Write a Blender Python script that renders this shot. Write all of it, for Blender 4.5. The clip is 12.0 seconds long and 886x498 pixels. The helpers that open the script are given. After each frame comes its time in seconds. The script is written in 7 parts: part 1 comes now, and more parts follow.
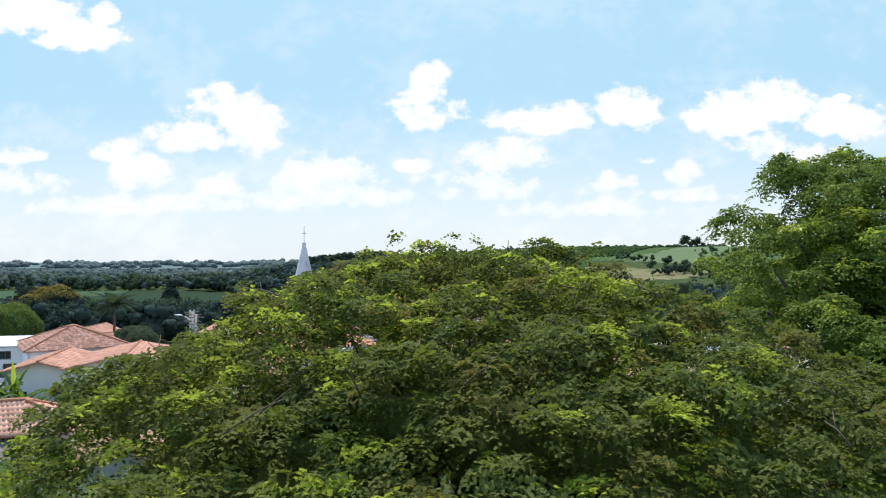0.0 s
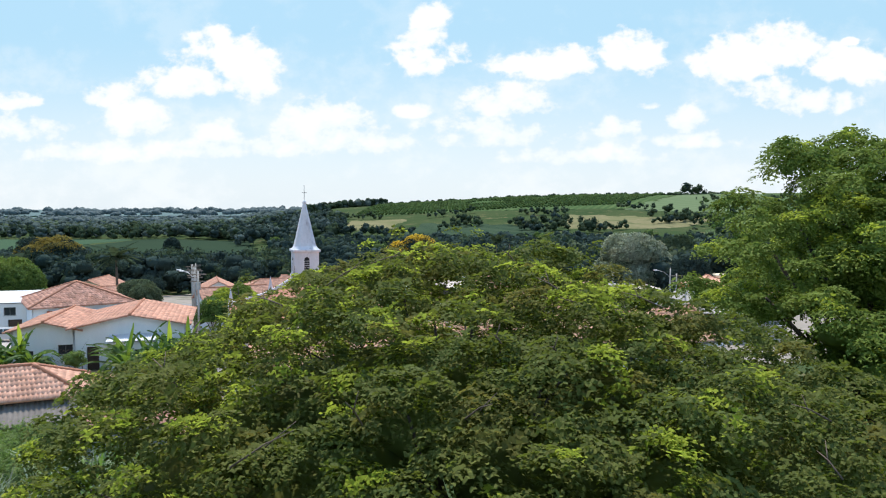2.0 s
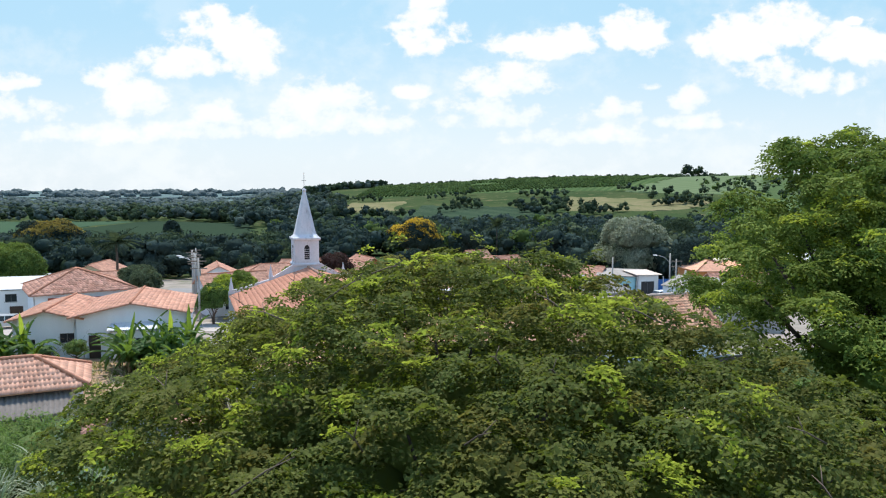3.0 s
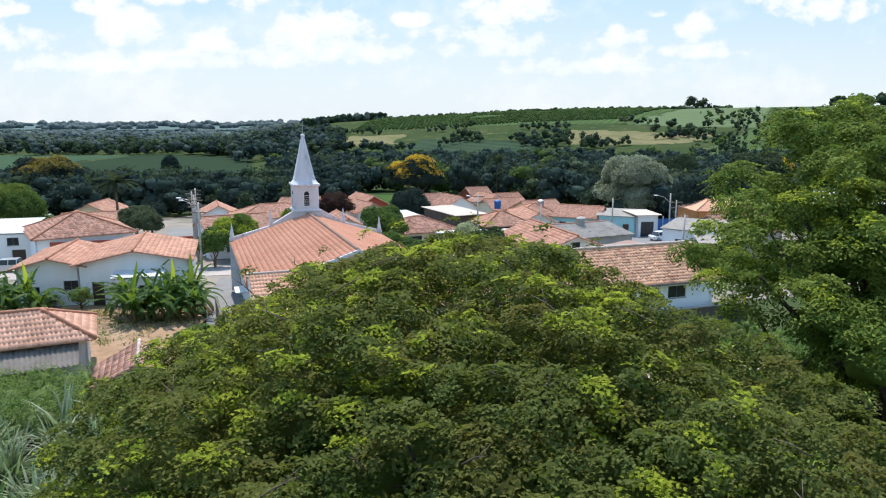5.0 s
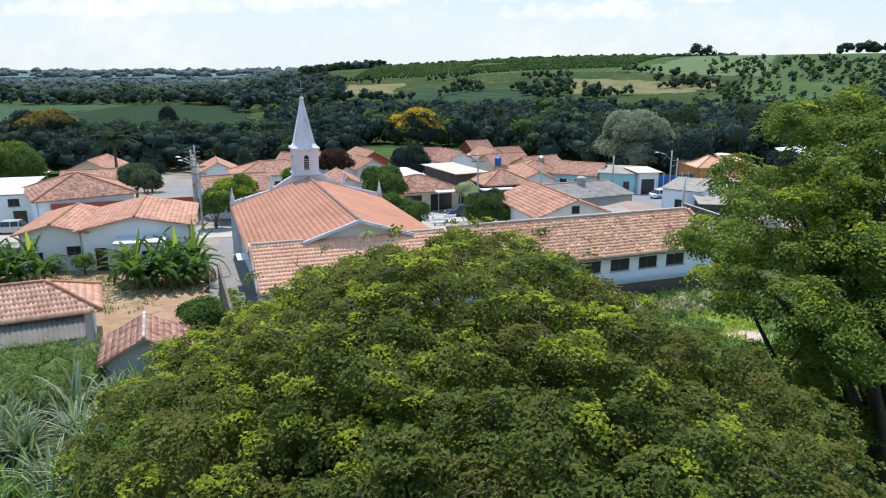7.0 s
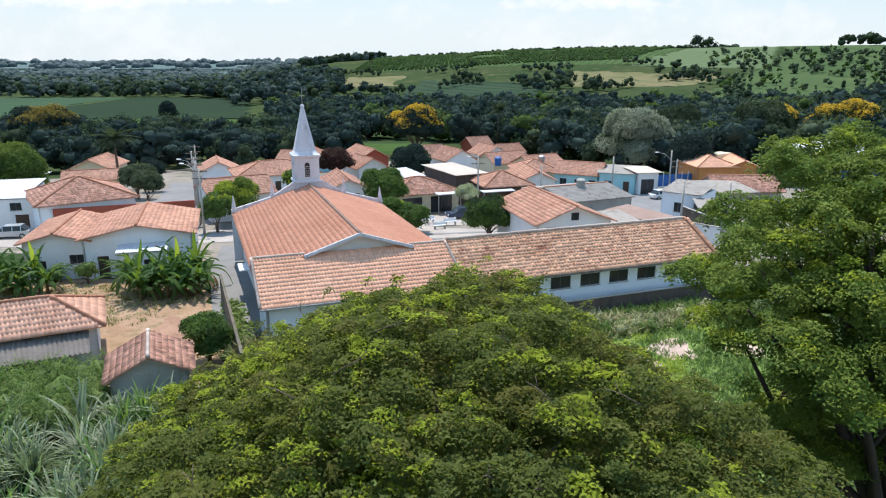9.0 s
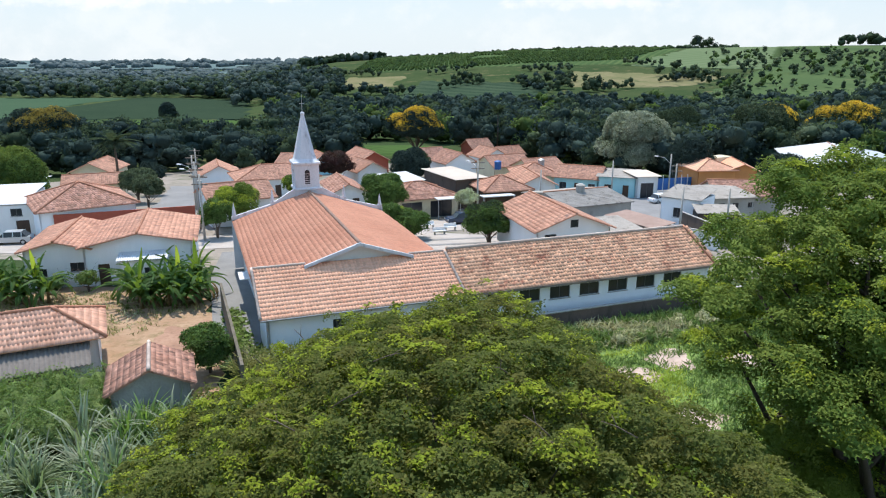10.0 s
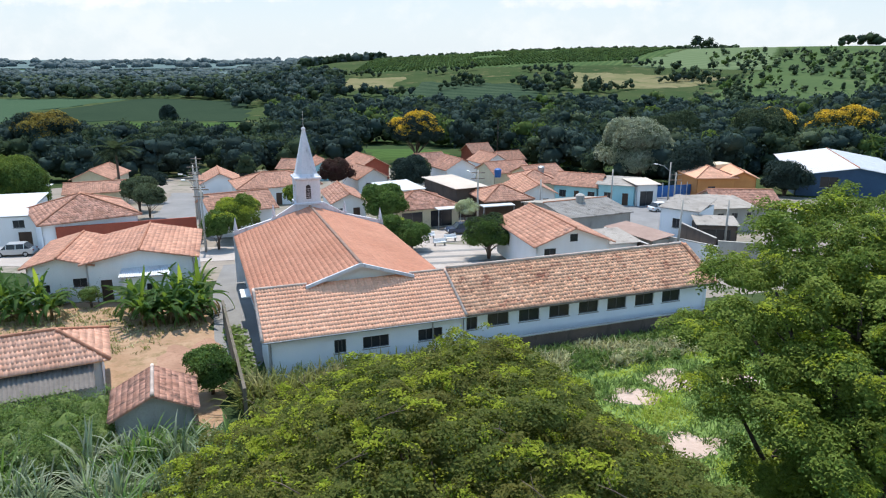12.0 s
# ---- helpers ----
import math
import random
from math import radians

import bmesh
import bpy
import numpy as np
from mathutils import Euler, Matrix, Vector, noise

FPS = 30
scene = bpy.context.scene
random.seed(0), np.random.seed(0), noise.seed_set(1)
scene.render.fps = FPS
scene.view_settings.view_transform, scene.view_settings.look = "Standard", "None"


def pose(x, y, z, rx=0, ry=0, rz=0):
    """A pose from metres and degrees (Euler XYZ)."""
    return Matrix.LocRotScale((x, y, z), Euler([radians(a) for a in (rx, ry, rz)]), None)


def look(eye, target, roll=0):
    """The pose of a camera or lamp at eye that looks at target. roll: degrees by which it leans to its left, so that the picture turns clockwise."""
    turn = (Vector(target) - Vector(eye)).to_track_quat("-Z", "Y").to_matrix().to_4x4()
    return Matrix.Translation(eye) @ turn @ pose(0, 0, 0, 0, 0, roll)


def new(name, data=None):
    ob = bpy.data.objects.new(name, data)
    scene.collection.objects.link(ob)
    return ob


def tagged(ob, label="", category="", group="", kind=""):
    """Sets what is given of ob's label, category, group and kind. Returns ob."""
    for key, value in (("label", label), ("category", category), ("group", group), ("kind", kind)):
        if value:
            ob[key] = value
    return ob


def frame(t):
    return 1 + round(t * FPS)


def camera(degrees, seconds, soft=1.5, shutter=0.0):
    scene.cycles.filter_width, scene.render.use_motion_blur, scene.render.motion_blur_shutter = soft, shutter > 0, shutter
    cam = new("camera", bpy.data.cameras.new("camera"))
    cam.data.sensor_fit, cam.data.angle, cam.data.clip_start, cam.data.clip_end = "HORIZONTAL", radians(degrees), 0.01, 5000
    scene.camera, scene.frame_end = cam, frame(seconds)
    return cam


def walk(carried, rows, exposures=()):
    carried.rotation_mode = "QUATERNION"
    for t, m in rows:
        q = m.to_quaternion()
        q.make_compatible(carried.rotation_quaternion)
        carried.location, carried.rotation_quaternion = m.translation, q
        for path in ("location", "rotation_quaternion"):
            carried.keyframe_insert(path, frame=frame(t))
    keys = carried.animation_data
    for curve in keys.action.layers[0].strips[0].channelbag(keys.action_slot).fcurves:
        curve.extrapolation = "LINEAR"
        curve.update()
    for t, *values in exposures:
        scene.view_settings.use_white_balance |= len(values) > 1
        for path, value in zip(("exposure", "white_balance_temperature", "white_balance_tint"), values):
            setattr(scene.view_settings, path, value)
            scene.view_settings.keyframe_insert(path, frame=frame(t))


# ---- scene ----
cam = camera(64.9, 12.0, soft=1.15)
PATH = [  # seconds, x, y, z, pitch, yaw: a drone that climbs straight up and tips its camera down
    (0, -0.030, -0.009, 11.500, 1.136, -0.060),
    (0.5, -0.027, -0.008, 11.778, 0.413, -0.052),
    (1, -0.028, -0.008, 12.060, -1.193, -0.054),
    (1.5, -0.037, -0.013, 12.345, -2.650, -0.036),
    (2, -0.044, -0.015, 12.638, -3.228, -0.028),
    (2.5, -0.038, -0.011, 12.936, -3.707, -0.033),
    (3, -0.035, -0.005, 13.242, -4.751, -0.023),
    (5, -0.008, 0.027, 14.508, -10.283, -0.010),
    (5.5, 0.001, 0.028, 14.838, -11.534, -0.001),
    (6, 0.006, 0.022, 15.183, -12.685, 0.009),
    (6.5, 0.008, 0.012, 15.535, -13.722, 0.011),
    (8.5, 0.004, -0.025, 17.012, -15.156, 0.025),
    (9, 0.014, -0.015, 17.389, -15.172, 0.030),
    (9.5, 0.025, -0.011, 17.744, -15.192, 0.024),
    (10, 0.040, 0.008, 18.102, -15.204, 0.029),
    (10.5, 0.048, 0.005, 18.456, -15.228, 0.036),
    (11, 0.039, 0.014, 18.838, -15.239, 0.039),
    (11.5, 0.032, 0.005, 19.202, -15.262, 0.044),
    (12, 0.031, -0.001, 19.574, -15.268, 0.041),
]
walk(cam, [(t, pose(x, y, z, 90 + pitch, 0, yaw)) for t, x, y, z, pitch, yaw in PATH])

# ---- world, sun and exposure ----
SUN_EL, SUN_ROT = 66.0, -14.0
world = bpy.data.worlds.new("world")
scene.world = world
world.use_nodes = True
wn, wl = world.node_tree.nodes, world.node_tree.links
wn.clear()


def wnode(kind, **sets):
    n = wn.new(kind)
    for k, v in sets.items():
        if k == "op":
            n.operation = v
        else:
            n.inputs[int(k[1:])].default_value = v
    return n


def wmath(op, a, b=None):
    n = wnode("ShaderNodeMath", op=op)
    for i, v in enumerate((a, b)):
        if v is None:
            continue
        if isinstance(v, (int, float)):
            n.inputs[i].default_value = v
        else:
            wl.new(v, n.inputs[i])
    return n.outputs[0]


sky = wn.new("ShaderNodeTexSky")
sky.sky_type = "NISHITA"
sky.sun_disc = False
sky.sun_elevation, sky.sun_rotation = radians(SUN_EL), radians(SUN_ROT)
sky.air_density, sky.dust_density, sky.ozone_density = 1.0, 2.5, 1.0
coord = wn.new("ShaderNodeTexCoord")
sep = wn.new("ShaderNodeSeparateXYZ")
wl.new(coord.outputs["Generated"], sep.inputs[0])
ahead = wmath("MAXIMUM", wmath("ABSOLUTE", sep.outputs[1]), 0.05)
cu, cv = wmath("DIVIDE", sep.outputs[0], ahead), wmath("DIVIDE", sep.outputs[2], ahead)
# cumulus: bearing, height, half width, half height, all as slopes
CLOUDS = [
    (-0.60, 0.350, 0.07, 0.040), (-0.535, 0.325, 0.06, 0.030), (-0.49, 0.355, 0.025, 0.022), (-0.36, 0.180, 0.075, 0.030),
    (-0.30, 0.205, 0.060, 0.045), (-0.27, 0.190, 0.035, 0.045), (-0.475, 0.158, 0.035, 0.018), (-0.60, 0.150, 0.042, 0.014),
    (-0.585, 0.113, 0.075, 0.026), (-0.44, 0.125, 0.045, 0.030), (-0.32, 0.105, 0.032, 0.018), (-0.165, 0.120, 0.060, 0.034),
    (-0.13, 0.095, 0.090, 0.024), (-0.044, 0.138, 0.024, 0.011), (-0.012, 0.245, 0.028, 0.045), (-0.022, 0.212, 0.050, 0.032),
    (0.022, 0.220, 0.022, 0.024), (0.125, 0.200, 0.062, 0.020), (0.185, 0.208, 0.035, 0.024), (0.255, 0.222, 0.032, 0.032),
    (0.285, 0.215, 0.030, 0.036), (0.095, 0.148, 0.058, 0.028), (0.075, 0.105, 0.110, 0.026), (0.293, 0.147, 0.022, 0.008),
    (0.245, 0.115, 0.036, 0.016), (0.345, 0.120, 0.030, 0.028), (0.355, 0.098, 0.065, 0.016), (0.42, 0.205, 0.055, 0.036),
    (0.48, 0.225, 0.055, 0.036), (0.47, 0.165, 0.050, 0.022), (0.57, 0.198, 0.065, 0.030), (0.577, 0.236, 0.012, 0.006),
    (0.52, 0.150, 0.075, 0.024), (-0.28, 0.085, 0.10, 0.018), (-0.50, 0.080, 0.12, 0.018), (0.20, 0.075, 0.12, 0.016),
]
uv = wn.new("ShaderNodeCombineXYZ")
wl.new(cu, uv.inputs[0]), wl.new(cv, uv.inputs[1])
puffs = []
for scale, detail, seed in ((9.0, 8.0, 0.3), (38.0, 7.0, 4.1)):
    t = wn.new("ShaderNodeTexNoise")
    t.noise_dimensions = "3D"
    t.inputs["Scale"].default_value, t.inputs["Detail"].default_value, t.inputs["Roughness"].default_value = scale, detail, 0.55
    m = wn.new("ShaderNodeMapping")
    m.inputs["Location"].default_value, m.inputs["Scale"].default_value = (0, 0, seed), (1, 1.3, 1)
    wl.new(uv.outputs[0], m.inputs[0]), wl.new(m.outputs[0], t.inputs["Vector"])
    puffs.append(wmath("SUBTRACT", t.outputs[0], 0.5))
shape = None
for bu, bv, hw, hh in CLOUDS:
    du, dv = wmath("DIVIDE", wmath("SUBTRACT", cu, bu), hw * 1.12), wmath("DIVIDE", wmath("SUBTRACT", cv, bv), hh * 1.2)
    dv = wmath("MAXIMUM", dv, wmath("MULTIPLY", dv, -1.6))  # flatter below
    d = wmath("SUBTRACT", 1.0, wmath("ADD", wmath("MULTIPLY", du, du), wmath("MULTIPLY", dv, dv)))
    d = wmath("MAXIMUM", d, -1.2)
    shape = d if shape is None else wmath("MAXIMUM", shape, d)
dens = wmath("ADD", shape, wmath("ADD", wmath("MULTIPLY", puffs[0], 3.4), wmath("MULTIPLY", puffs[1], 3.0)))
body = wn.new("ShaderNodeMapRange")
body.interpolation_type = "SMOOTHSTEP"
body.inputs["From Min"].default_value, body.inputs["From Max"].default_value = -0.10, 0.62
wl.new(dens, body.inputs["Value"])


def wslope(value, lo, hi, at_lo, at_hi):
    n = wn.new("ShaderNodeMapRange")
    n.interpolation_type = "SMOOTHSTEP"
    for k, v in zip(("From Min", "From Max", "To Min", "To Max"), (lo, hi, at_lo, at_hi)):
        n.inputs[k].default_value = v
    wl.new(value, n.inputs["Value"])
    return n.outputs[0]


def wmix(a, b, fac):
    n = wn.new("ShaderNodeMix")
    n.data_type = "RGBA"
    for i, v in ((6, a), (7, b), (0, fac)):
        if isinstance(v, tuple):
            n.inputs[i].default_value = (*v, 1)
        elif isinstance(v, float):
            n.inputs[i].default_value = v
        else:
            wl.new(v, n.inputs[i])
    return n.outputs[2]


SKY_STRENGTH = 0.108
wisps = wmath("MULTIPLY", wslope(wmath("ADD", puffs[0], wmath("MULTIPLY", puffs[1], 0.4)), -0.06, 0.20, 0.0, 0.6), wslope(cv, 0.0, 0.3, 1.0, 0.35))
cloud = wmath("MULTIPLY", body.outputs[0], wslope(cv, 0.02, 0.22, 0.55, 1.0))
air = wmix((8.0, 8.9, 9.5), (4.3, 7.0, 8.9), wslope(cv, 0.0, 0.26, 0.0, 1.0))  # bright hazy air, whiter to the horizon
air = wmix(air, (3.3, 6.4, 11.8), wslope(cv, 0.45, 1.4, 0.0, 1.0))  # deeper blue overhead
clear = wmix(sky.outputs[0], air, 0.85)
clear = wmix(clear, (8.4, 8.8, 9.0), wisps)
lit = wmix((8.0, 8.5, 8.9), (9.8, 9.9, 9.9), wslope(dens, 0.1, 1.5, 0.0, 1.0))
white = wmix(clear, lit, cloud)
bg = wn.new("ShaderNodeBackground")
bg.inputs["Strength"].default_value = SKY_STRENGTH
wout = wn.new("ShaderNodeOutputWorld")
wl.new(white, bg.inputs["Color"]), wl.new(bg.outputs[0], wout.inputs[0])

sun = new("sun", bpy.data.lights.new("sun", "SUN"))
sun.data.energy, sun.data.angle, sun.data.color = 5.3, radians(0.53), (1.0, 0.945, 0.86)
sa, se = radians(SUN_ROT), radians(SUN_EL)
sun.matrix_world = look((200 * math.sin(sa) * math.cos(se), 200 * math.cos(sa) * math.cos(se), 200 * math.sin(se)), (0, 0, 0))
scene.view_settings.exposure = 0.10

# ---- materials ----


def mix(nt, a, b, fac):
    m = nt.nodes.new("ShaderNodeMix")
    m.data_type = "RGBA"
    for i, v in ((6, a), (7, b), (0, fac)):
        if isinstance(v, tuple):
            m.inputs[i].default_value = (*v[:3], 1)
        elif isinstance(v, (int, float)):
            m.inputs[i].default_value = v
        else:
            nt.links.new(v, m.inputs[i])
    return m.outputs[2]


def ramp(nt, value, lo, hi):
    r = nt.nodes.new("ShaderNodeMapRange")
    r.inputs["From Min"].default_value, r.inputs["From Max"].default_value = lo, hi
    nt.links.new(value, r.inputs["Value"])
    return r.outputs[0]


def noise_of(nt, scale, detail=4.0, rough=0.55, stretch=(1, 1, 1)):
    t = nt.nodes.new("ShaderNodeTexNoise")
    t.inputs["Scale"].default_value, t.inputs["Detail"].default_value, t.inputs["Roughness"].default_value = scale, detail, rough
    c = nt.nodes.new("ShaderNodeTexCoord")
    m = nt.nodes.new("ShaderNodeMapping")
    m.inputs["Scale"].default_value = stretch
    nt.links.new(c.outputs["Object"], m.inputs[0])
    nt.links.new(m.outputs[0], t.inputs["Vector"])
    return t.outputs[0]


def surface(name, base, dark, stain=None, coarse=0.6, fine=12.0, rough=0.85, bump=0.02, island=0.0, metal=0.0, stain_at=0.62, streak=1.0, spec=0.3):
    """A weathered surface: base to dark over two scales of noise, stains, relief, and variation from piece to piece."""
    m = bpy.data.materials.new(name)
    m.use_nodes = True
    nt = m.node_tree
    p = nt.nodes["Principled BSDF"]
    big, small = noise_of(nt, coarse, 5, 0.6, (1, 1, streak)), noise_of(nt, fine, 3)
    col = mix(nt, base, dark, ramp(nt, big, 0.35, 0.7))
    col = mix(nt, col, dark, ramp(nt, small, 0.45, 0.85))
    if stain:
        col = mix(nt, col, stain, ramp(nt, noise_of(nt, coarse * 1.9, 8, 0.7, (1, 1, streak)), stain_at, stain_at + 0.14))
    if island:
        g = nt.nodes.new("ShaderNodeNewGeometry")
        hs = nt.nodes.new("ShaderNodeHueSaturation")
        nt.links.new(col, hs.inputs["Color"])
        mr = nt.nodes.new("ShaderNodeMapRange")
        mr.inputs["To Min"].default_value, mr.inputs["To Max"].default_value = 1 - island, 1 + island
        nt.links.new(g.outputs["Random Per Island"], mr.inputs["Value"])
        nt.links.new(mr.outputs[0], hs.inputs["Value"])
        col = hs.outputs[0]
    nt.links.new(col, p.inputs["Base Color"])
    p.inputs["Roughness"].default_value, p.inputs["Metallic"].default_value = rough, metal
    p.inputs["Specular IOR Level"].default_value = spec
    if bump:
        b = nt.nodes.new("ShaderNodeBump")
        b.inputs["Strength"].default_value, b.inputs["Distance"].default_value = 0.6, bump
        nt.links.new(small, b.inputs["Height"]), nt.links.new(b.outputs[0], p.inputs["Normal"])
    return m


def leafy(name, base, other, through_col, glow=0.35, patch=0.25, vary=0.25, rough=0.55, relief=0.0):
    """Leaves: reflecting and letting light through, varied leaf by leaf and in patches."""
    m = bpy.data.materials.new(name)
    m.use_nodes = True
    nt = m.node_tree
    p = nt.nodes["Principled BSDF"]
    out = nt.nodes["Material Output"]
    g = nt.nodes.new("ShaderNodeNewGeometry")
    col = mix(nt, base, other, ramp(nt, noise_of(nt, patch, 4), 0.38, 0.66))
    hs = nt.nodes.new("ShaderNodeHueSaturation")
    mr = nt.nodes.new("ShaderNodeMapRange")
    mr.inputs["To Min"].default_value, mr.inputs["To Max"].default_value = 1 - vary, 1 + vary
    nt.links.new(g.outputs["Random Per Island"], mr.inputs["Value"])
    nt.links.new(col, hs.inputs["Color"]), nt.links.new(mr.outputs[0], hs.inputs["Value"])
    nt.links.new(hs.outputs[0], p.inputs["Base Color"])
    p.inputs["Roughness"].default_value, p.inputs["Specular IOR Level"].default_value = (1.0, 0.0) if relief else (rough + 0.1, 0.08)
    if relief:
        lump = noise_of(nt, relief, 5, 0.7)
        bp = nt.nodes.new("ShaderNodeBump")
        bp.inputs["Strength"].default_value, bp.inputs["Distance"].default_value = 0.7, 0.6 / relief
        nt.links.new(lump, bp.inputs["Height"]), nt.links.new(bp.outputs[0], p.inputs["Normal"])
    tr = nt.nodes.new("ShaderNodeBsdfTranslucent")
    hs2 = nt.nodes.new("ShaderNodeHueSaturation")
    hs2.inputs["Color"].default_value = (*through_col, 1)
    nt.links.new(mr.outputs[0], hs2.inputs["Value"]), nt.links.new(hs2.outputs[0], tr.inputs["Color"])
    ms = nt.nodes.new("ShaderNodeMixShader")
    ms.inputs[0].default_value = glow
    nt.links.new(p.outputs[0], ms.inputs[1]), nt.links.new(tr.outputs[0], ms.inputs[2])
    nt.links.new(ms.outputs[0], out.inputs[0])
    return m


TILE_NEW = surface("tile_new", (0.88, 0.485, 0.32), (0.78, 0.395, 0.25), (0.50, 0.26, 0.17), coarse=0.35, fine=5, island=0.09, stain_at=0.66)
TILE_NAVE = surface("tile_nave", (0.58, 0.28, 0.185), (0.49, 0.22, 0.14), (0.33, 0.19, 0.145), coarse=0.3, fine=5, island=0.09, stain_at=0.68)
TILE_WING = surface("tile_wing", (0.75, 0.42, 0.265), (0.63, 0.325, 0.195), (0.36, 0.14, 0.085), coarse=0.55, fine=3.0, island=0.16, stain_at=0.515)
TILE_OLD = surface("tile_old", (0.55, 0.30, 0.22), (0.38, 0.18, 0.12), (0.17, 0.10, 0.08), coarse=1.0, fine=4, island=0.3, stain_at=0.52)
TILE_TOWN = surface("tile_town", (0.59, 0.32, 0.222), (0.45, 0.222, 0.15), (0.25, 0.155, 0.125), coarse=0.4, fine=3, island=0.22, stain_at=0.56)
RIDGE_PALE = surface("ridge_mortar", (0.62, 0.52, 0.45), (0.45, 0.33, 0.27), coarse=1.2, fine=9)
RIDGE_RED = surface("ridge_tile", (0.50, 0.24, 0.15), (0.36, 0.16, 0.10), (0.2, 0.12, 0.1), coarse=1.2, fine=9, island=0.2)
WHITE = surface("white_plaster", (0.80, 0.80, 0.80), (0.70, 0.70, 0.70), (0.50, 0.48, 0.45), coarse=0.5, fine=8, bump=0.008, stain_at=0.68, streak=0.3)
SPIRE = surface("spire_plaster", (0.70, 0.70, 0.73), (0.54, 0.55, 0.59), (0.30, 0.30, 0.33), coarse=0.7, fine=6, bump=0.01, stain_at=0.54, streak=0.25)
# Pale blue house paint; on the church walls the blue is painted-in shade.
BLUEISH = surface("blue_paint_and_shade_plaster", (0.84, 0.86, 0.89), (0.77, 0.80, 0.84), (0.4, 0.42, 0.42), coarse=0.5, fine=8, bump=0.008, stain_at=0.68, streak=0.3)
CYAN = surface("sky_blue_plaster", (0.38, 0.66, 0.72), (0.30, 0.55, 0.62), (0.3, 0.4, 0.42), coarse=0.5, fine=8, bump=0.008, stain_at=0.68)
CREAM = surface("cream_plaster", (0.66, 0.60, 0.44), (0.55, 0.48, 0.35), (0.35, 0.30, 0.25), coarse=0.5, fine=8, bump=0.008)
ORANGE = surface("orange_plaster", (0.55, 0.25, 0.09), (0.45, 0.19, 0.07), (0.3, 0.15, 0.08), coarse=0.4, fine=8, bump=0.008, stain_at=0.66)
REDWALL = surface("red_painted_wall", (0.40, 0.10, 0.06), (0.30, 0.075, 0.05), (0.17, 0.07, 0.05), coarse=0.5, fine=8, bump=0.008)
BLUEWALL = surface("blue_metal_cladding", (0.05, 0.10, 0.19), (0.035, 0.07, 0.14), coarse=0.4, fine=6, bump=0.0, rough=0.55)
BROWNWALL = surface("damp_brown_wall", (0.125, 0.095, 0.08), (0.085, 0.066, 0.056), (0.05, 0.042, 0.038), coarse=0.7, fine=7, streak=0.3, stain_at=0.55)
CONCRETE = surface("weathered_concrete", (0.42, 0.40, 0.37), (0.30, 0.285, 0.26), (0.15, 0.14, 0.13), coarse=0.5, fine=7, streak=0.35, stain_at=0.6)
FIBRO_DARK = surface("sooty_fibre_cement_sheet", (0.21, 0.185, 0.165), (0.15, 0.13, 0.115), (0.08, 0.085, 0.075), coarse=0.8, fine=5, stain_at=0.55)
TILE_SHED = surface("tile_shed", (0.70, 0.40, 0.285), (0.58, 0.30, 0.20), (0.27, 0.15, 0.11), coarse=0.5, fine=4, island=0.2, stain_at=0.62)
FIBRO = surface("fibre_cement_sheet", (0.36, 0.33, 0.30), (0.25, 0.225, 0.20), (0.12, 0.10, 0.09), coarse=0.6, fine=5, stain_at=0.56)
ZINC = surface("pale_metal_sheet", (0.60, 0.61, 0.62), (0.50, 0.51, 0.53), (0.30, 0.29, 0.28), coarse=0.5, fine=4, rough=0.5, stain_at=0.6)
CREAMSHEET = surface("cream_roof_sheet", (0.55, 0.47, 0.40), (0.46, 0.39, 0.33), (0.3, 0.25, 0.2), coarse=0.3, fine=4, rough=0.6, stain_at=0.66)
PINKSHEET = surface("dusty_pink_roof_sheet", (0.40, 0.28, 0.23), (0.31, 0.21, 0.17), (0.2, 0.15, 0.13), coarse=0.4, fine=4, rough=0.8, stain_at=0.6)
ASPHALT = surface("grey_asphalt", (0.225, 0.222, 0.225), (0.17, 0.168, 0.17), (0.18, 0.17, 0.165), coarse=0.3, fine=18, stain_at=0.6)
PAVING = surface("light_paving", (0.42, 0.37, 0.335), (0.31, 0.275, 0.25), (0.24, 0.21, 0.18), coarse=0.35, fine=10, stain_at=0.62)
PAVEDARK = surface("grey_paving_band", (0.22, 0.215, 0.21), (0.16, 0.157, 0.155), coarse=0.4, fine=10)
SOIL = surface("sandy_soil", (0.37, 0.245, 0.155), (0.28, 0.17, 0.10), (0.20, 0.14, 0.068), coarse=0.4, fine=2.2, bump=0.1, stain_at=0.5)
REDSOIL = surface("red_soil", (0.36, 0.215, 0.145), (0.26, 0.145, 0.095), (0.20, 0.11, 0.07), coarse=0.5, fine=4, bump=0.06)
PATCH = surface("bare_earth", (0.50, 0.38, 0.32), (0.40, 0.295, 0.235), (0.25, 0.23, 0.12), coarse=0.8, fine=4, bump=0.05, stain_at=0.6)
GLASS = surface("dark_glass", (0.030, 0.035, 0.042), (0.018, 0.020, 0.025), coarse=0.6, fine=3, rough=0.18, bump=0, spec=0.5)
FRAME = surface("grey_metal_frame", (0.10, 0.105, 0.115), (0.07, 0.075, 0.08), coarse=2, fine=20, rough=0.5, bump=0)
DARKWOOD = surface("dark_timber", (0.10, 0.065, 0.045), (0.06, 0.04, 0.03), coarse=1, fine=14, streak=0.2)
OLDWOOD = surface("grey_weathered_timber", (0.24, 0.20, 0.165), (0.15, 0.12, 0.10), coarse=1, fine=14, streak=0.15)
METAL = surface("galvanised_steel", (0.45, 0.46, 0.47), (0.33, 0.34, 0.35), coarse=1, fine=12, rough=0.45, metal=0.6, bump=0)
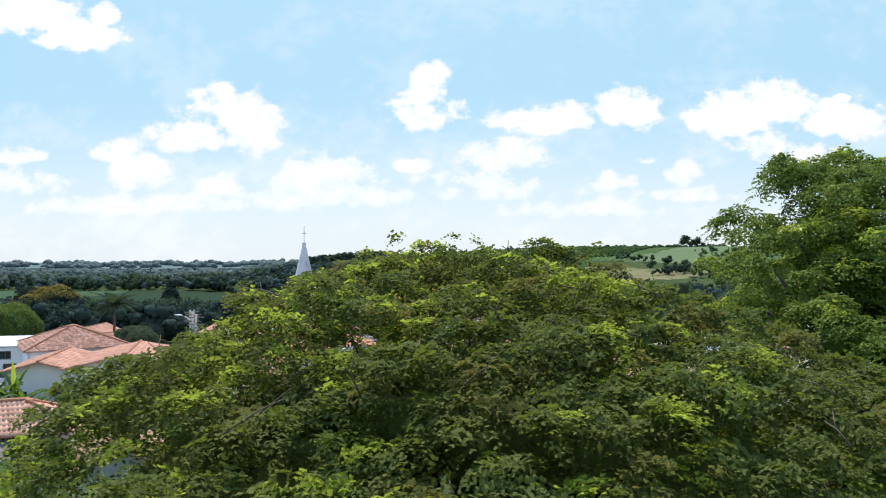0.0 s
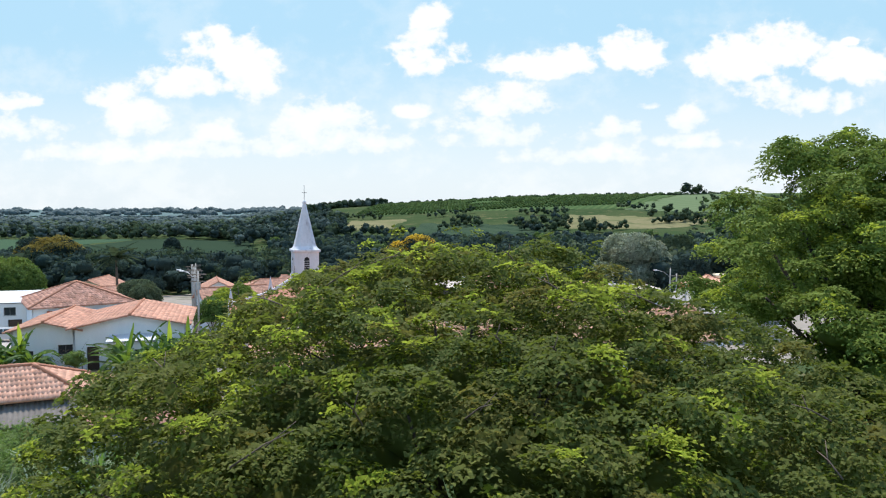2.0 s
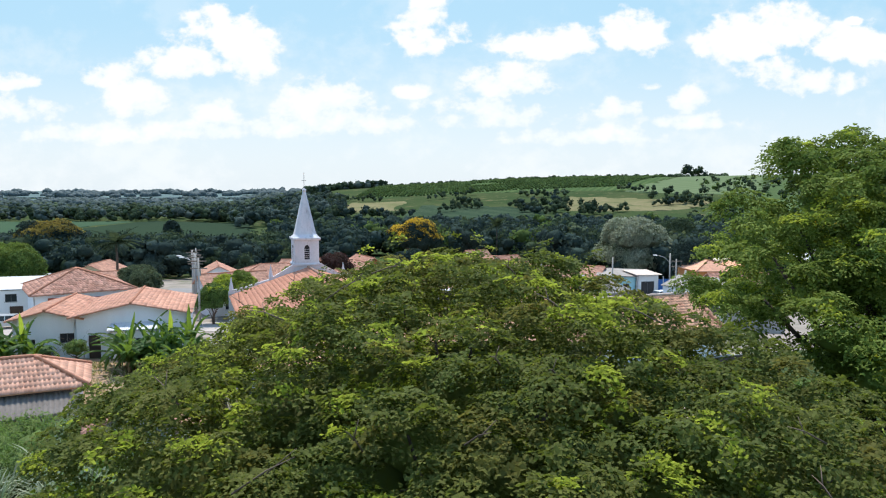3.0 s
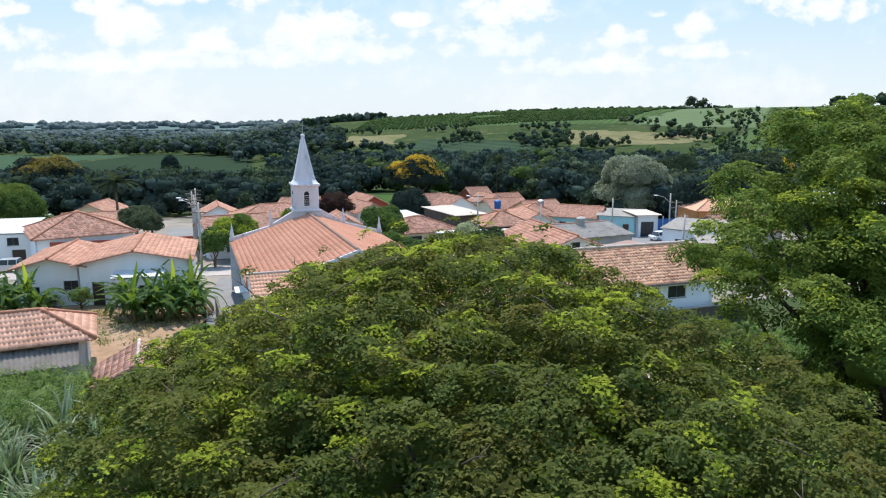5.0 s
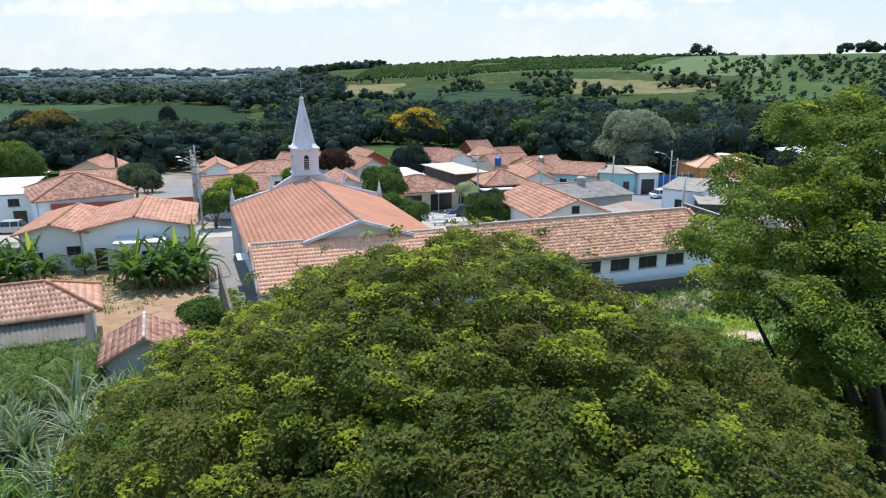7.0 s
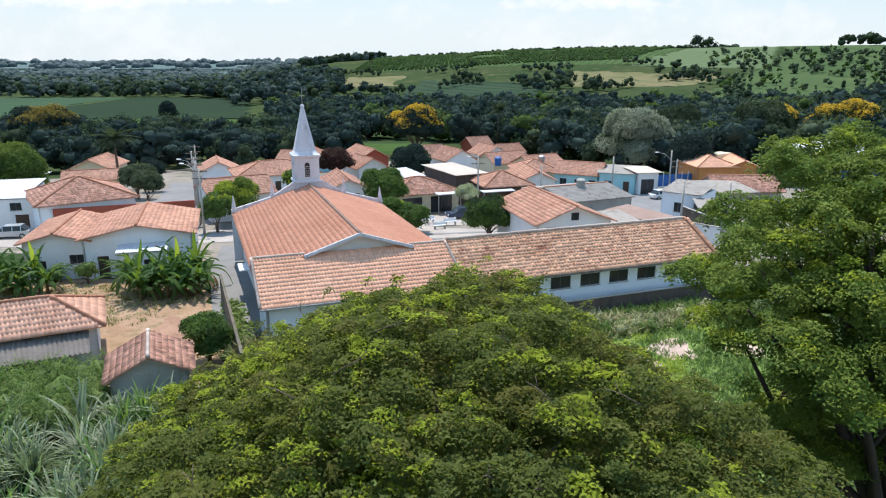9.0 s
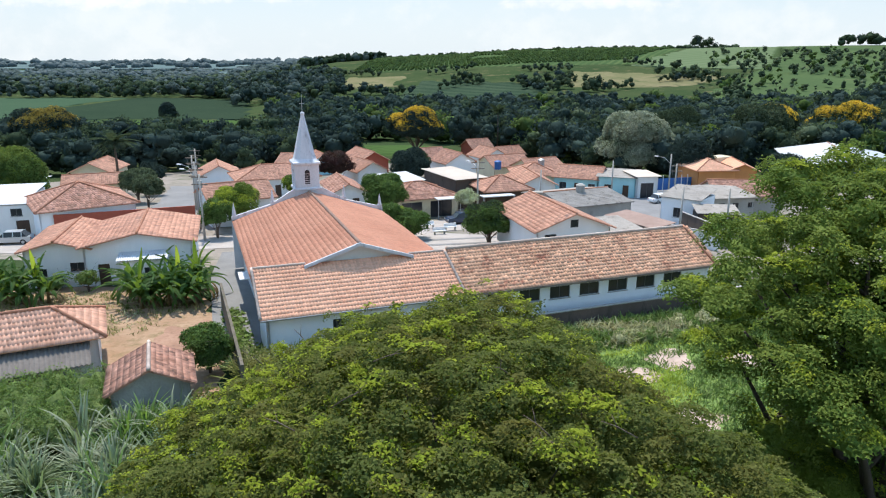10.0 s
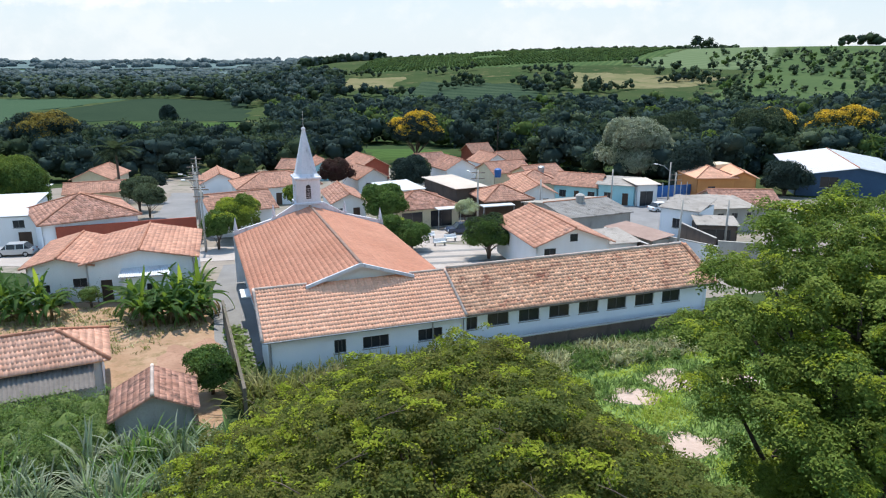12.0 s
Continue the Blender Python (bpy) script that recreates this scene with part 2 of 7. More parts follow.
BLACK = surface("black_rubber", (0.025, 0.025, 0.026), (0.018, 0.018, 0.018), coarse=2, fine=20, rough=0.7, bump=0)
CARWHITE = surface("white_car_paint", (0.78, 0.79, 0.80), (0.74, 0.75, 0.76), coarse=0.6, fine=4, rough=0.25, bump=0, spec=0.5)
CARSILVER = surface("silver_car_paint", (0.50, 0.52, 0.54), (0.45, 0.47, 0.49), coarse=0.6, fine=4, rough=0.3, metal=0.4, bump=0, spec=0.5)
CARBLUE = surface("dark_blue_car_paint", (0.03, 0.05, 0.09), (0.025, 0.04, 0.075), coarse=0.6, fine=4, rough=0.25, bump=0, spec=0.5)
PLASTIC_BLUE = surface("blue_plastic", (0.03, 0.13, 0.38), (0.025, 0.10, 0.30), coarse=1, fine=6, rough=0.5, bump=0)
DUST = surface("dusty_village_ground", (0.27, 0.23, 0.195), (0.19, 0.165, 0.135), (0.085, 0.10, 0.05), coarse=0.12, fine=1.5, bump=0.04, stain_at=0.52)
BARK = surface("grey_brown_bark", (0.17, 0.125, 0.095), (0.09, 0.065, 0.05), (0.25, 0.22, 0.19), coarse=1.2, fine=14, streak=0.25, bump=0.03)
BARKDARK = surface("dark_wet_bark", (0.085, 0.065, 0.05), (0.045, 0.035, 0.03), coarse=1.2, fine=14, streak=0.25, bump=0.03)

LEAF_FRONT = leafy("mature_feathery_leaf", (0.084, 0.106, 0.027), (0.118, 0.125, 0.029), (0.19, 0.24, 0.035), glow=0.3, patch=0.35)
# Young growth, and also the painted-in sunlit tops of crowns.
LEAF_YOUNG_LIT = leafy("young_and_sunlit_leaf", (0.245, 0.30, 0.033), (0.29, 0.32, 0.037), (0.38, 0.46, 0.06), glow=0.45, patch=0.6)
LEAF_RUST = leafy("olive_turning_leaf", (0.105, 0.120, 0.03), (0.13, 0.128, 0.034), (0.21, 0.20, 0.045), glow=0.38, patch=0.6)
LEAF_RIGHT = leafy("bright_feathery_leaf", (0.100, 0.152, 0.028), (0.145, 0.186, 0.036), (0.20, 0.28, 0.05), glow=0.24, patch=0.25)
LEAF_ORB = leafy("glossy_clipped_leaf", (0.062, 0.115, 0.032), (0.10, 0.16, 0.042), (0.14, 0.22, 0.04), glow=0.3, patch=0.8, vary=0.42)
# Haze over the far woods is put into the next two leaf colours.
LEAF_HAZE = leafy("haze_blue_green_leaf", (0.095, 0.128, 0.122), (0.125, 0.158, 0.140), (0.12, 0.16, 0.13), glow=0.4, patch=0.02, vary=0.2, relief=1.6)
LEAF_FAR_HAZE = leafy("far_haze_blue_leaf", (0.096, 0.132, 0.138), (0.115, 0.150, 0.155), (0.15, 0.19, 0.17), glow=0.3, patch=0.004, vary=0.12)
# Dark leaves, with the woods' cloud shadow and blue haze put into the colour.
LEAF_DARK_SHADED = leafy("dark_and_shadowed_wood_leaf", (0.038, 0.058, 0.054), (0.048, 0.072, 0.060), (0.04, 0.06, 0.035), glow=0.25, patch=0.035, vary=0.32, relief=1.6)
LEAF_WOOD = leafy("woodland_leaf", (0.044, 0.066, 0.042), (0.064, 0.090, 0.050), (0.07, 0.10, 0.045), glow=0.28, patch=0.05, vary=0.32, relief=1.6)
LEAF_LIGHT = leafy("light_woodland_leaf", (0.075, 0.12, 0.035), (0.10, 0.14, 0.05), (0.14, 0.21, 0.05), glow=0.3, patch=0.05, vary=0.35, relief=1.6)
LEAF_ASH = leafy("ash_green_leaf", (0.11, 0.14, 0.085), (0.075, 0.10, 0.055), (0.12, 0.15, 0.07), glow=0.3, patch=0.05, vary=0.35, relief=1.6)
LEAF_ORCHARD = leafy("fruit_tree_leaf", (0.085, 0.135, 0.050), (0.105, 0.155, 0.06), (0.09, 0.14, 0.04), glow=0.25, patch=0.02, vary=0.3, relief=1.2)
LEAF_GREY = leafy("silvery_grey_leaf", (0.34, 0.36, 0.27), (0.19, 0.225, 0.15), (0.34, 0.38, 0.25), glow=0.35, patch=0.3, vary=0.35, relief=1.6)
# The pale blue of distant haze is mixed into this field colour.
HAZE_FIELD = surface("haze_pale_fields", (0.125, 0.172, 0.168), (0.098, 0.140, 0.142), (0.20, 0.225, 0.185), coarse=0.004, fine=0.02, bump=0.0, rough=1.0, stain_at=0.58, spec=0.0)
MOSSWALL = surface("mossy_dark_concrete", (0.16, 0.135, 0.105), (0.10, 0.085, 0.065), (0.07, 0.075, 0.04), coarse=0.7, fine=7, streak=0.3, stain_at=0.5)
LEAF_PURPLE = leafy("maroon_leaf", (0.060, 0.030, 0.030), (0.045, 0.035, 0.025), (0.10, 0.05, 0.04), glow=0.3, patch=0.5)
LEAF_BANANA = leafy("banana_leaf", (0.060, 0.115, 0.032), (0.045, 0.085, 0.028), (0.20, 0.32, 0.04), glow=0.35, patch=0.6, rough=0.4)
LEAF_BANANA_YOUNG = leafy("young_banana_leaf", (0.28, 0.40, 0.05), (0.24, 0.34, 0.05), (0.45, 0.55, 0.06), glow=0.45, patch=0.9, rough=0.4)
LEAF_DRY = leafy("dry_brown_leaf", (0.24, 0.17, 0.09), (0.17, 0.12, 0.06), (0.25, 0.18, 0.08), glow=0.25, patch=0.9)
REED = leafy("silvery_elephant_grass", (0.29, 0.32, 0.22), (0.10, 0.145, 0.07), (0.26, 0.36, 0.14), glow=0.3, patch=0.25, vary=0.4)
REED_GREEN = leafy("green_elephant_grass", (0.10, 0.18, 0.05), (0.13, 0.19, 0.065), (0.22, 0.36, 0.06), glow=0.35, patch=0.3, vary=0.35)
CORN = leafy("maize_leaf", (0.15, 0.175, 0.05), (0.30, 0.26, 0.12), (0.25, 0.28, 0.07), glow=0.3, patch=0.4, vary=0.4)
LAWN = surface("grassy_sod", (0.17, 0.25, 0.055), (0.13, 0.20, 0.05), (0.27, 0.25, 0.12), coarse=0.3, fine=5, bump=0.08, stain_at=0.62)
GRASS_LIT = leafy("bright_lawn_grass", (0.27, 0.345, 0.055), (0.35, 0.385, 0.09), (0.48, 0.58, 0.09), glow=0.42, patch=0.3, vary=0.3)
GRASS_DRY = leafy("pale_dry_grass", (0.44, 0.41, 0.24), (0.34, 0.36, 0.17), (0.42, 0.42, 0.2), glow=0.3, patch=0.5, vary=0.4)
WEED = leafy("broad_weed_leaf", (0.130, 0.185, 0.058), (0.165, 0.215, 0.075), (0.20, 0.33, 0.07), glow=0.35, patch=0.5, vary=0.35)
BLOOM = leafy("yellow_blossom", (0.62, 0.40, 0.03), (0.52, 0.36, 0.05), (0.7, 0.5, 0.05), glow=0.3, patch=0.6, vary=0.3)
BLOOM_DULL = leafy("dull_yellow_blossom", (0.26, 0.20, 0.04), (0.18, 0.16, 0.04), (0.3, 0.22, 0.05), glow=0.3, patch=0.6, vary=0.3)
BLOSSOM_PALE = leafy("pale_blossom", (0.50, 0.52, 0.36), (0.30, 0.36, 0.18), (0.4, 0.42, 0.2), glow=0.3, patch=0.9, vary=0.3)

# ---- building helpers ----


def smooth(a, b, v):
    t = max(0.0, min(1.0, (v - a) / (b - a)))
    return t * t * (3 - 2 * t)


def ground_z(x, y):
    """Height of the land: level by the church, a slope down through the village, a valley, a long hill to the right and plains to the left."""
    z = 0.0
    if y > 50:
        z = -0.065 * (min(y, 190) - 50)
    if y > 190:
        z -= 4.0 * smooth(190, 330, y)
    u = x / max(y, 60.0)
    if y > 380:
        top = float(np.interp(u, (-0.30, -0.22, -0.15, 0.0, 0.1, 0.25, 0.6), (0, 17, 28, 36, 41, 45, 49)))
        z += top * smooth(340, 960, y) if u > -0.3 else 0.0
        z += 4.0 * smooth(520, 900, y) * (1 - smooth(-0.3, -0.15, u))
        z += 19.0 * smooth(1200, 3200, y) * (1 - smooth(-0.32, -0.2, u))
        z += 1.4 * noise.noise((x * 0.006, y * 0.004, 0.3)) * smooth(380, 600, y)
    if x > 60 and 60 < y < 380:
        z += 7.0 * smooth(90, 260, x) * smooth(140, 320, y)
    return z


def mesh_of(name, verts, faces, mats, index=None, smoothed=False):
    me = bpy.data.meshes.new(name)
    verts = np.asarray(verts, np.float32)
    me.vertices.add(len(verts))
    me.vertices.foreach_set("co", verts.ravel())
    if isinstance(faces, np.ndarray):
        k, n = faces.shape[1], len(faces)
        me.loops.add(n * k)
        me.loops.foreach_set("vertex_index", faces.ravel().astype(np.int32))
        me.polygons.add(n)
        me.polygons.foreach_set("loop_start", np.arange(0, n * k, k, dtype=np.int32))
    else:
        me.clear_geometry()
        me.from_pydata([tuple(v) for v in verts], [], faces)
    for m in mats if isinstance(mats, (list, tuple)) else [mats]:
        me.materials.append(m)
    if index is not None:
        me.polygons.foreach_set("material_index", np.asarray(index, np.int32))
    me.update(calc_edges=True)
    if smoothed:
        me.shade_smooth()
    return me


def thing(name, loc, label, category, rot=0.0, group="", kind=""):
    ob = new(name)
    ob.empty_display_size = 0.2
    ob.matrix_basis = pose(*loc, 0, 0, rot)
    return tagged(ob, label, category, group, kind)


def part(name, bm, material, parent, label=""):
    """Links a bmesh, or a mesh, as one object under a thing or a part."""
    if isinstance(bm, bmesh.types.BMesh):
        me = bpy.data.meshes.new(name)
        bm.to_mesh(me)
        bm.free()
        me.materials.append(material)
    else:
        me = bm
    ob = new(name, me)
    ob.parent = parent
    if label:
        ob["label"] = label
    return ob


def box(bm, x0, y0, z0, x1, y1, z1, m=None):
    vs = [bm.verts.new(((x1 if i & 1 else x0), (y1 if i & 2 else y0), (z1 if i & 4 else z0))) for i in range(8)]
    if m is not None:
        for v in vs:
            v.co = m @ v.co
    for f in ((0, 2, 3, 1), (4, 5, 7, 6), (0, 1, 5, 4), (1, 3, 7, 5), (3, 2, 6, 7), (2, 0, 4, 6)):
        bm.faces.new([vs[i] for i in f])
    return vs


def soften(bm, width, segments=1):
    bmesh.ops.bevel(bm, geom=bm.edges[:], offset=width, segments=segments, affect="EDGES", clamp_overlap=True)


def boxed(x0, y0, z0, x1, y1, z1, bevel=0.0):
    bm = bmesh.new()
    box(bm, x0, y0, z0, x1, y1, z1)
    if bevel:
        soften(bm, bevel)
    return bm


def cone(bm, r0, r1, z0, z1, n=12, x=0.0, y=0.0, cap=True):
    a = [bm.verts.new((x + r0 * math.cos(2 * math.pi * i / n), y + r0 * math.sin(2 * math.pi * i / n), z0)) for i in range(n)]
    b = [bm.verts.new((x + r1 * math.cos(2 * math.pi * i / n), y + r1 * math.sin(2 * math.pi * i / n), z1)) for i in range(n)]
    for i in range(n):
        bm.faces.new((a[i], a[(i + 1) % n], b[(i + 1) % n], b[i]))
    if cap:
        bm.faces.new(b)
        bm.faces.new(a[::-1])


def tube(verts, faces, points, radii, n=6):
    """A tapered tube along points, added to lists."""
    base = len(verts)
    pts = [Vector(p) for p in points]
    for i, p in enumerate(pts):
        d = (pts[min(i + 1, len(pts) - 1)] - pts[max(i - 1, 0)]).normalized()
        a = d.cross(Vector((0.3, 0.9, 0.1))).normalized()
        b = d.cross(a)
        for k in range(n):
            w = 2 * math.pi * k / n
            verts.append(p + (a * math.cos(w) + b * math.sin(w)) * radii[i])
    for i in range(len(pts) - 1):
        for k in range(n):
            q = base + i * n
            faces.append((q + k, q + (k + 1) % n, q + n + (k + 1) % n, q + n + k))
    faces.append(tuple(base + k for k in range(n))[::-1])
    faces.append(tuple(base + (len(pts) - 1) * n + k for k in range(n)))


def tube_mesh(name, lines, material, n=6):
    v, f = [], []
    for points, radii in lines:
        tube(v, f, points, radii, n)
    return mesh_of(name, v, f, material, smoothed=n > 4)


def panel(length, height, holes, thick=0.16, top=None):
    """A wall along x from 0, its outer face at y = 0, with openings (x0, z0, x1, z1) right through it. top(x): a sloping top above height."""
    bm = bmesh.new()
    xs = sorted({0.0, length, *[h[0] for h in holes], *[h[2] for h in holes]})
    zs = sorted({0.0, height, *[h[1] for h in holes], *[h[3] for h in holes]})
    pts = {}

    def at(i, k, y):
        if (i, k, y) not in pts:
            pts[i, k, y] = bm.verts.new((xs[i], y, zs[k]))
        return pts[i, k, y]

    def solid(i, k):
        if not (0 <= i < len(xs) - 1 and 0 <= k < len(zs) - 1):
            return False
        cx, cz = (xs[i] + xs[i + 1]) / 2, (zs[k] + zs[k + 1]) / 2
        return not any(h[0] < cx < h[2] and h[1] < cz < h[3] for h in holes)

    for i in range(len(xs) - 1):
        for k in range(len(zs) - 1):
            if not solid(i, k):
                continue
            bm.faces.new((at(i, k, 0), at(i + 1, k, 0), at(i + 1, k + 1, 0), at(i, k + 1, 0)))
            bm.faces.new((at(i, k + 1, thick), at(i + 1, k + 1, thick), at(i + 1, k, thick), at(i, k, thick)))
            for di, dk, p, q in ((-1, 0, (i, k), (i, k + 1)), (1, 0, (i + 1, k + 1), (i + 1, k)), (0, -1, (i + 1, k), (i, k)), (0, 1, (i, k + 1), (i + 1, k + 1))):
                if not solid(i + di, k + dk):
                    bm.faces.new((at(*p, 0), at(*q, 0), at(*q, thick), at(*p, thick)))
    if top:
        n = len(top)
        a = [bm.verts.new((x, 0, z)) for x, z in top]
        b = [bm.verts.new((x, thick, z)) for x, z in top]
        bm.faces.new(a)
        bm.faces.new(b[::-1])
        for i in range(n):
            bm.faces.new((a[i], b[i], b[(i + 1) % n], a[(i + 1) % n]))
    return bm


def window(parent, x0, z0, x1, z1, m, leaves=2, frame_mat=None, glass=None, deep=0.08):
    """A window in an opening of a panel that stands by the matrix m."""
    frame_mat, glass = frame_mat or FRAME, glass or GLASS
    w = part("window", window_frame(x0, z0, x1, z1, leaves, deep), frame_mat, parent)
    w.matrix_basis = m
    bm = boxed(x0 + 0.02, deep + 0.02, z0 + 0.02, x1 - 0.02, deep + 0.032, z1 - 0.02)
    part("pane", bm, glass, w)
    s = boxed(x0 - 0.06, -0.05, z0 - 0.06, x1 + 0.06, 0.10, z0 - 0.002)
    part("sill", s, CONCRETE, w)
    return w


def window_frame(x0, z0, x1, z1, leaves, deep):
    """One sheet with an opening for each leaf."""
    t = 0.05
    step = (x1 - x0 - t) / leaves
    bm = panel(x1 - x0, z1 - z0, [(i * step + t, t, (i + 1) * step, z1 - z0 - t) for i in range(leaves)], 0.05)
    for v in bm.verts:
        v.co += Vector((x0, deep, z0))
    return bm


def tiles(p0, p1, p2, p3, wide=0.22, long=0.37, high=0.04, fine=True, jitter=0.012, seed=0):
    """Clay tiles laid over the slope with eave p0-p1 and upper edge p3-p2 (which may be shorter): each its own curved, lapped piece."""
    rng = random.Random(seed)
    p0, p1, p2, p3 = (Vector(p) for p in (p0, p1, p2, p3))
    e = (p1 - p0).normalized()
    up = ((p3 + p2) / 2 - (p0 + p1) / 2)
    up = (up - e * up.dot(e))
    length = up.length
    up.normalize()
    n = e.cross(up).normalized()
    if n.z < 0:
        n = -n
    rows = max(1, round(length / long))
    lng = length / rows
    verts, faces = [], []
    prof = ((0, 0.0), (0.30, 0.05), (0.52, 1.0), (0.80, 1.0), (1.0, 0.0)) if fine else ((0, 0.0), (0.5, 1.0), (1.0, 0.0))
    a3, a2 = (p3 - p0).dot(e), (p2 - p0).dot(e)
    a1 = (p1 - p0).length
    for r in range(rows):
        v = (r + 0.5) / rows
        lo, hi = a3 * v, a1 + (a2 - a1) * v
        cols = int((hi - lo) / wide)
        if cols < 1:
            continue
        w = (hi - lo) / cols if abs(a3) < 0.05 and abs(a2 - a1) < 0.05 else wide
        for c in range(cols):
            x = lo + c * w
            dz = rng.uniform(-jitter, jitter)
            dx = rng.uniform(-jitter, jitter) * 0.5
            base = len(verts)
            for s, lift in ((r * lng - 0.03, 0.026 + dz), ((r + 1) * lng + 0.04, 0.012)):
                for px, pz in prof:
                    verts.append(p0 + e * (x + dx + px * w) + up * s + n * (lift + pz * high))
            k = len(prof)
            for i in range(k - 1):
                faces.append((base + i, base + i + 1, base + k + i + 1, base + k + i))
            for px, pz in prof:
                verts.append(p0 + e * (x + dx + px * w) + up * (r * lng - 0.03) + n * (pz * high * 0.4 - 0.005))
            for i in range(k - 1):
                faces.append((base + 2 * k + i, base + 2 * k + i + 1, base + i + 1, base + i))
    return verts, np.array(faces, np.int32).reshape(-1, 4)


def roof_slope(parent, name, corners, material, fine=True, wide=0.22, long=0.37, seed=0, jitter=0.012, deck=0.09):
    """A roof slope: its deck as one part, the tiles on it as a part of the deck."""
    a = [Vector(c) for c in corners]
    n = (a[1] - a[0]).cross(a[2] - a[0]).normalized()
    if n.z < 0:
        n = -n
    b = [c - n * deck for c in a]
    faces = [(0, 1, 2, 3), (7, 6, 5, 4)] + [(i, i + 4, (i + 1) % 4 + 4, (i + 1) % 4) for i in range(4)]
    d = part(name, mesh_of(name, a + b, faces, material), None, parent)
    v, f = tiles(*corners, wide=wide, long=long, fine=fine, seed=seed, jitter=jitter)
    t = part("roof_tiles", mesh_of("roof_tiles", v, f, material), None, d)
    t["kind"] = "stuff"
    return d


def ridge_line(parent, a, b, material, r=0.11, lap=0.4, seed=0):
    """Half-round ridge tiles from a to b."""
    rng = random.Random(seed)
    a, b = Vector(a), Vector(b)
    d = b - a
    n = max(1, round(d.length / lap))
    pts, radii = [], []
    for i in range(n):
        j = Vector((0, 0, rng.uniform(0, 0.02)))
        pts += [a + d * (i / n) + j, a + d * ((i + 0.96) / n) + j]
        radii += [r * 1.1, r * 0.9]
    return part("ridge_cap", tube_mesh("ridge_cap", [(pts, radii)], material, 7), None, parent)


HOUSE_SEED = [0]


def house(name, loc, rot, w, d, eave, rise, kind, roof_mat, wall_mat, label, holes=(), side_holes=(), over=0.45, fine=False, along="x", wide=0.30, long=0.45, group="village houses", gable_hole=None, ridge=None):
    """A house with its middle at loc. w by d; the ridge runs along x, or along y with the gable to the front (-y). Front openings in holes, on the -y side."""
    HOUSE_SEED[0] += 1
    sd = HOUSE_SEED[0]
    h = thing(name, loc, label, "house", rot, group)
    hw, hd = w / 2, d / 2
    gable_front = None
    gable_side = None
    if kind == "gable":
        if along == "y":
            gable_front = [(0, eave), (w, eave), (hw, eave + rise)]
        else:
            gable_side = [(0, eave), (d, eave), (hd, eave + rise)]
    walls = [
        (w, holes, gable_front, pose(-hw, -hd, 0)),
        (d, side_holes, gable_side, pose(hw, -hd, 0, 0, 0, 90)),
        (w, (), gable_front, pose(hw, hd, 0, 0, 0, 180)),
        (d, side_holes, gable_side, pose(-hw, hd, 0, 0, 0, 270)),
    ]
    for length, hl, top, m in walls:
        # corners meet end to end
        o = part("wall", panel(length, eave, [q[:4] for q in hl], 0.15, top), wall_mat, h)
        o.matrix_basis = m
        for q in hl:
            if len(q) > 4 and q[4] == "door":
                part("door", boxed(q[0] + 0.03, 0.07, q[1], q[2] - 0.03, 0.11, q[3] - 0.03), DARKWOOD, h).matrix_basis = m
            else:
                window(h, *q[:4], m)
    ow, od = hw + over, hd + over
    if kind == "gable" and along == "x":
        s = rise / hd
        ez, rz = eave - s * over + 0.1, eave + rise + 0.1
        for k, (sx, sy) in enumerate(((1, -1), (-1, 1))):
            roof_slope(h, "roof_slope", ((-ow * sx, od * sy, ez), (ow * sx, od * sy, ez), (ow * sx, 0, rz), (-ow * sx, 0, rz)), roof_mat, fine, wide, long, sd * 7 + k)
        ridge_line(h, (-ow, 0, rz + 0.05), (ow, 0, rz + 0.05), RIDGE_RED, seed=sd)
    elif kind == "gable":
        s = rise / hw
        ez, rz = eave - s * over + 0.1, eave + rise + 0.1
        for k, sx in enumerate((1, -1)):
            roof_slope(h, "roof_slope", ((ow * sx, -od * sx, ez), (ow * sx, od * sx, ez), (0, od * sx, rz), (0, -od * sx, rz)), roof_mat, fine, wide, long, sd * 7 + k)
        ridge_line(h, (0, -od, rz + 0.05), (0, od, rz + 0.05), ridge or RIDGE_RED, seed=sd)
        if gable_hole:
            gw, gz0, gz1 = gable_hole
            g = part("window", boxed(-gw / 2, -hd - 0.035, gz0, gw / 2, -hd + 0.02, gz1), FRAME, h)
            part("pane", boxed(-gw / 2 + 0.05, -hd - 0.045, gz0 + 0.05, gw / 2 - 0.05, -hd - 0.03, gz1 - 0.05), GLASS, g)
    elif kind == "hip":
        s = rise / min(hw, hd)
        ez, rz = eave - s * over + 0.1, eave + rise + 0.1
        if w >= d:
            r = ow - od
            ends = ((-r, 0, rz), (r, 0, rz))
        else:
            r = od - ow
            ends = ((0, -r, rz), (0, r, rz))
        c = [(-ow, -od, ez), (ow, -od, ez), (ow, od, ez), (-ow, od, ez)]
        e0, e1 = ends
        if w >= d:
            quads = ((c[0], c[1], e1, e0), (c[1], c[2], e1, e1), (c[2], c[3], e0, e1), (c[3], c[0], e0, e0))
        else:
            quads = ((c[0], c[1], e0, e0), (c[1], c[2], e1, e0), (c[2], c[3], e1, e1), (c[3], c[0], e0, e1))
        for k, q in enumerate(quads):
            q = [Vector(p) for p in q]
            if (q[2] - q[3]).length < 1e-6:
                q[3] = q[3] + (q[0] - q[1]) * 0.002
            roof_slope(h, "roof_slope", q, roof_mat, fine, wide, long, sd * 7 + k)
        for cc, ee in zip(c, (e0, e1, e1, e0) if w >= d else (e0, e0, e1, e1)):
            ridge_line(h, Vector(cc) + Vector((0, 0, 0.06)), Vector(ee) + Vector((0, 0, 0.06)), RIDGE_RED, seed=sd)
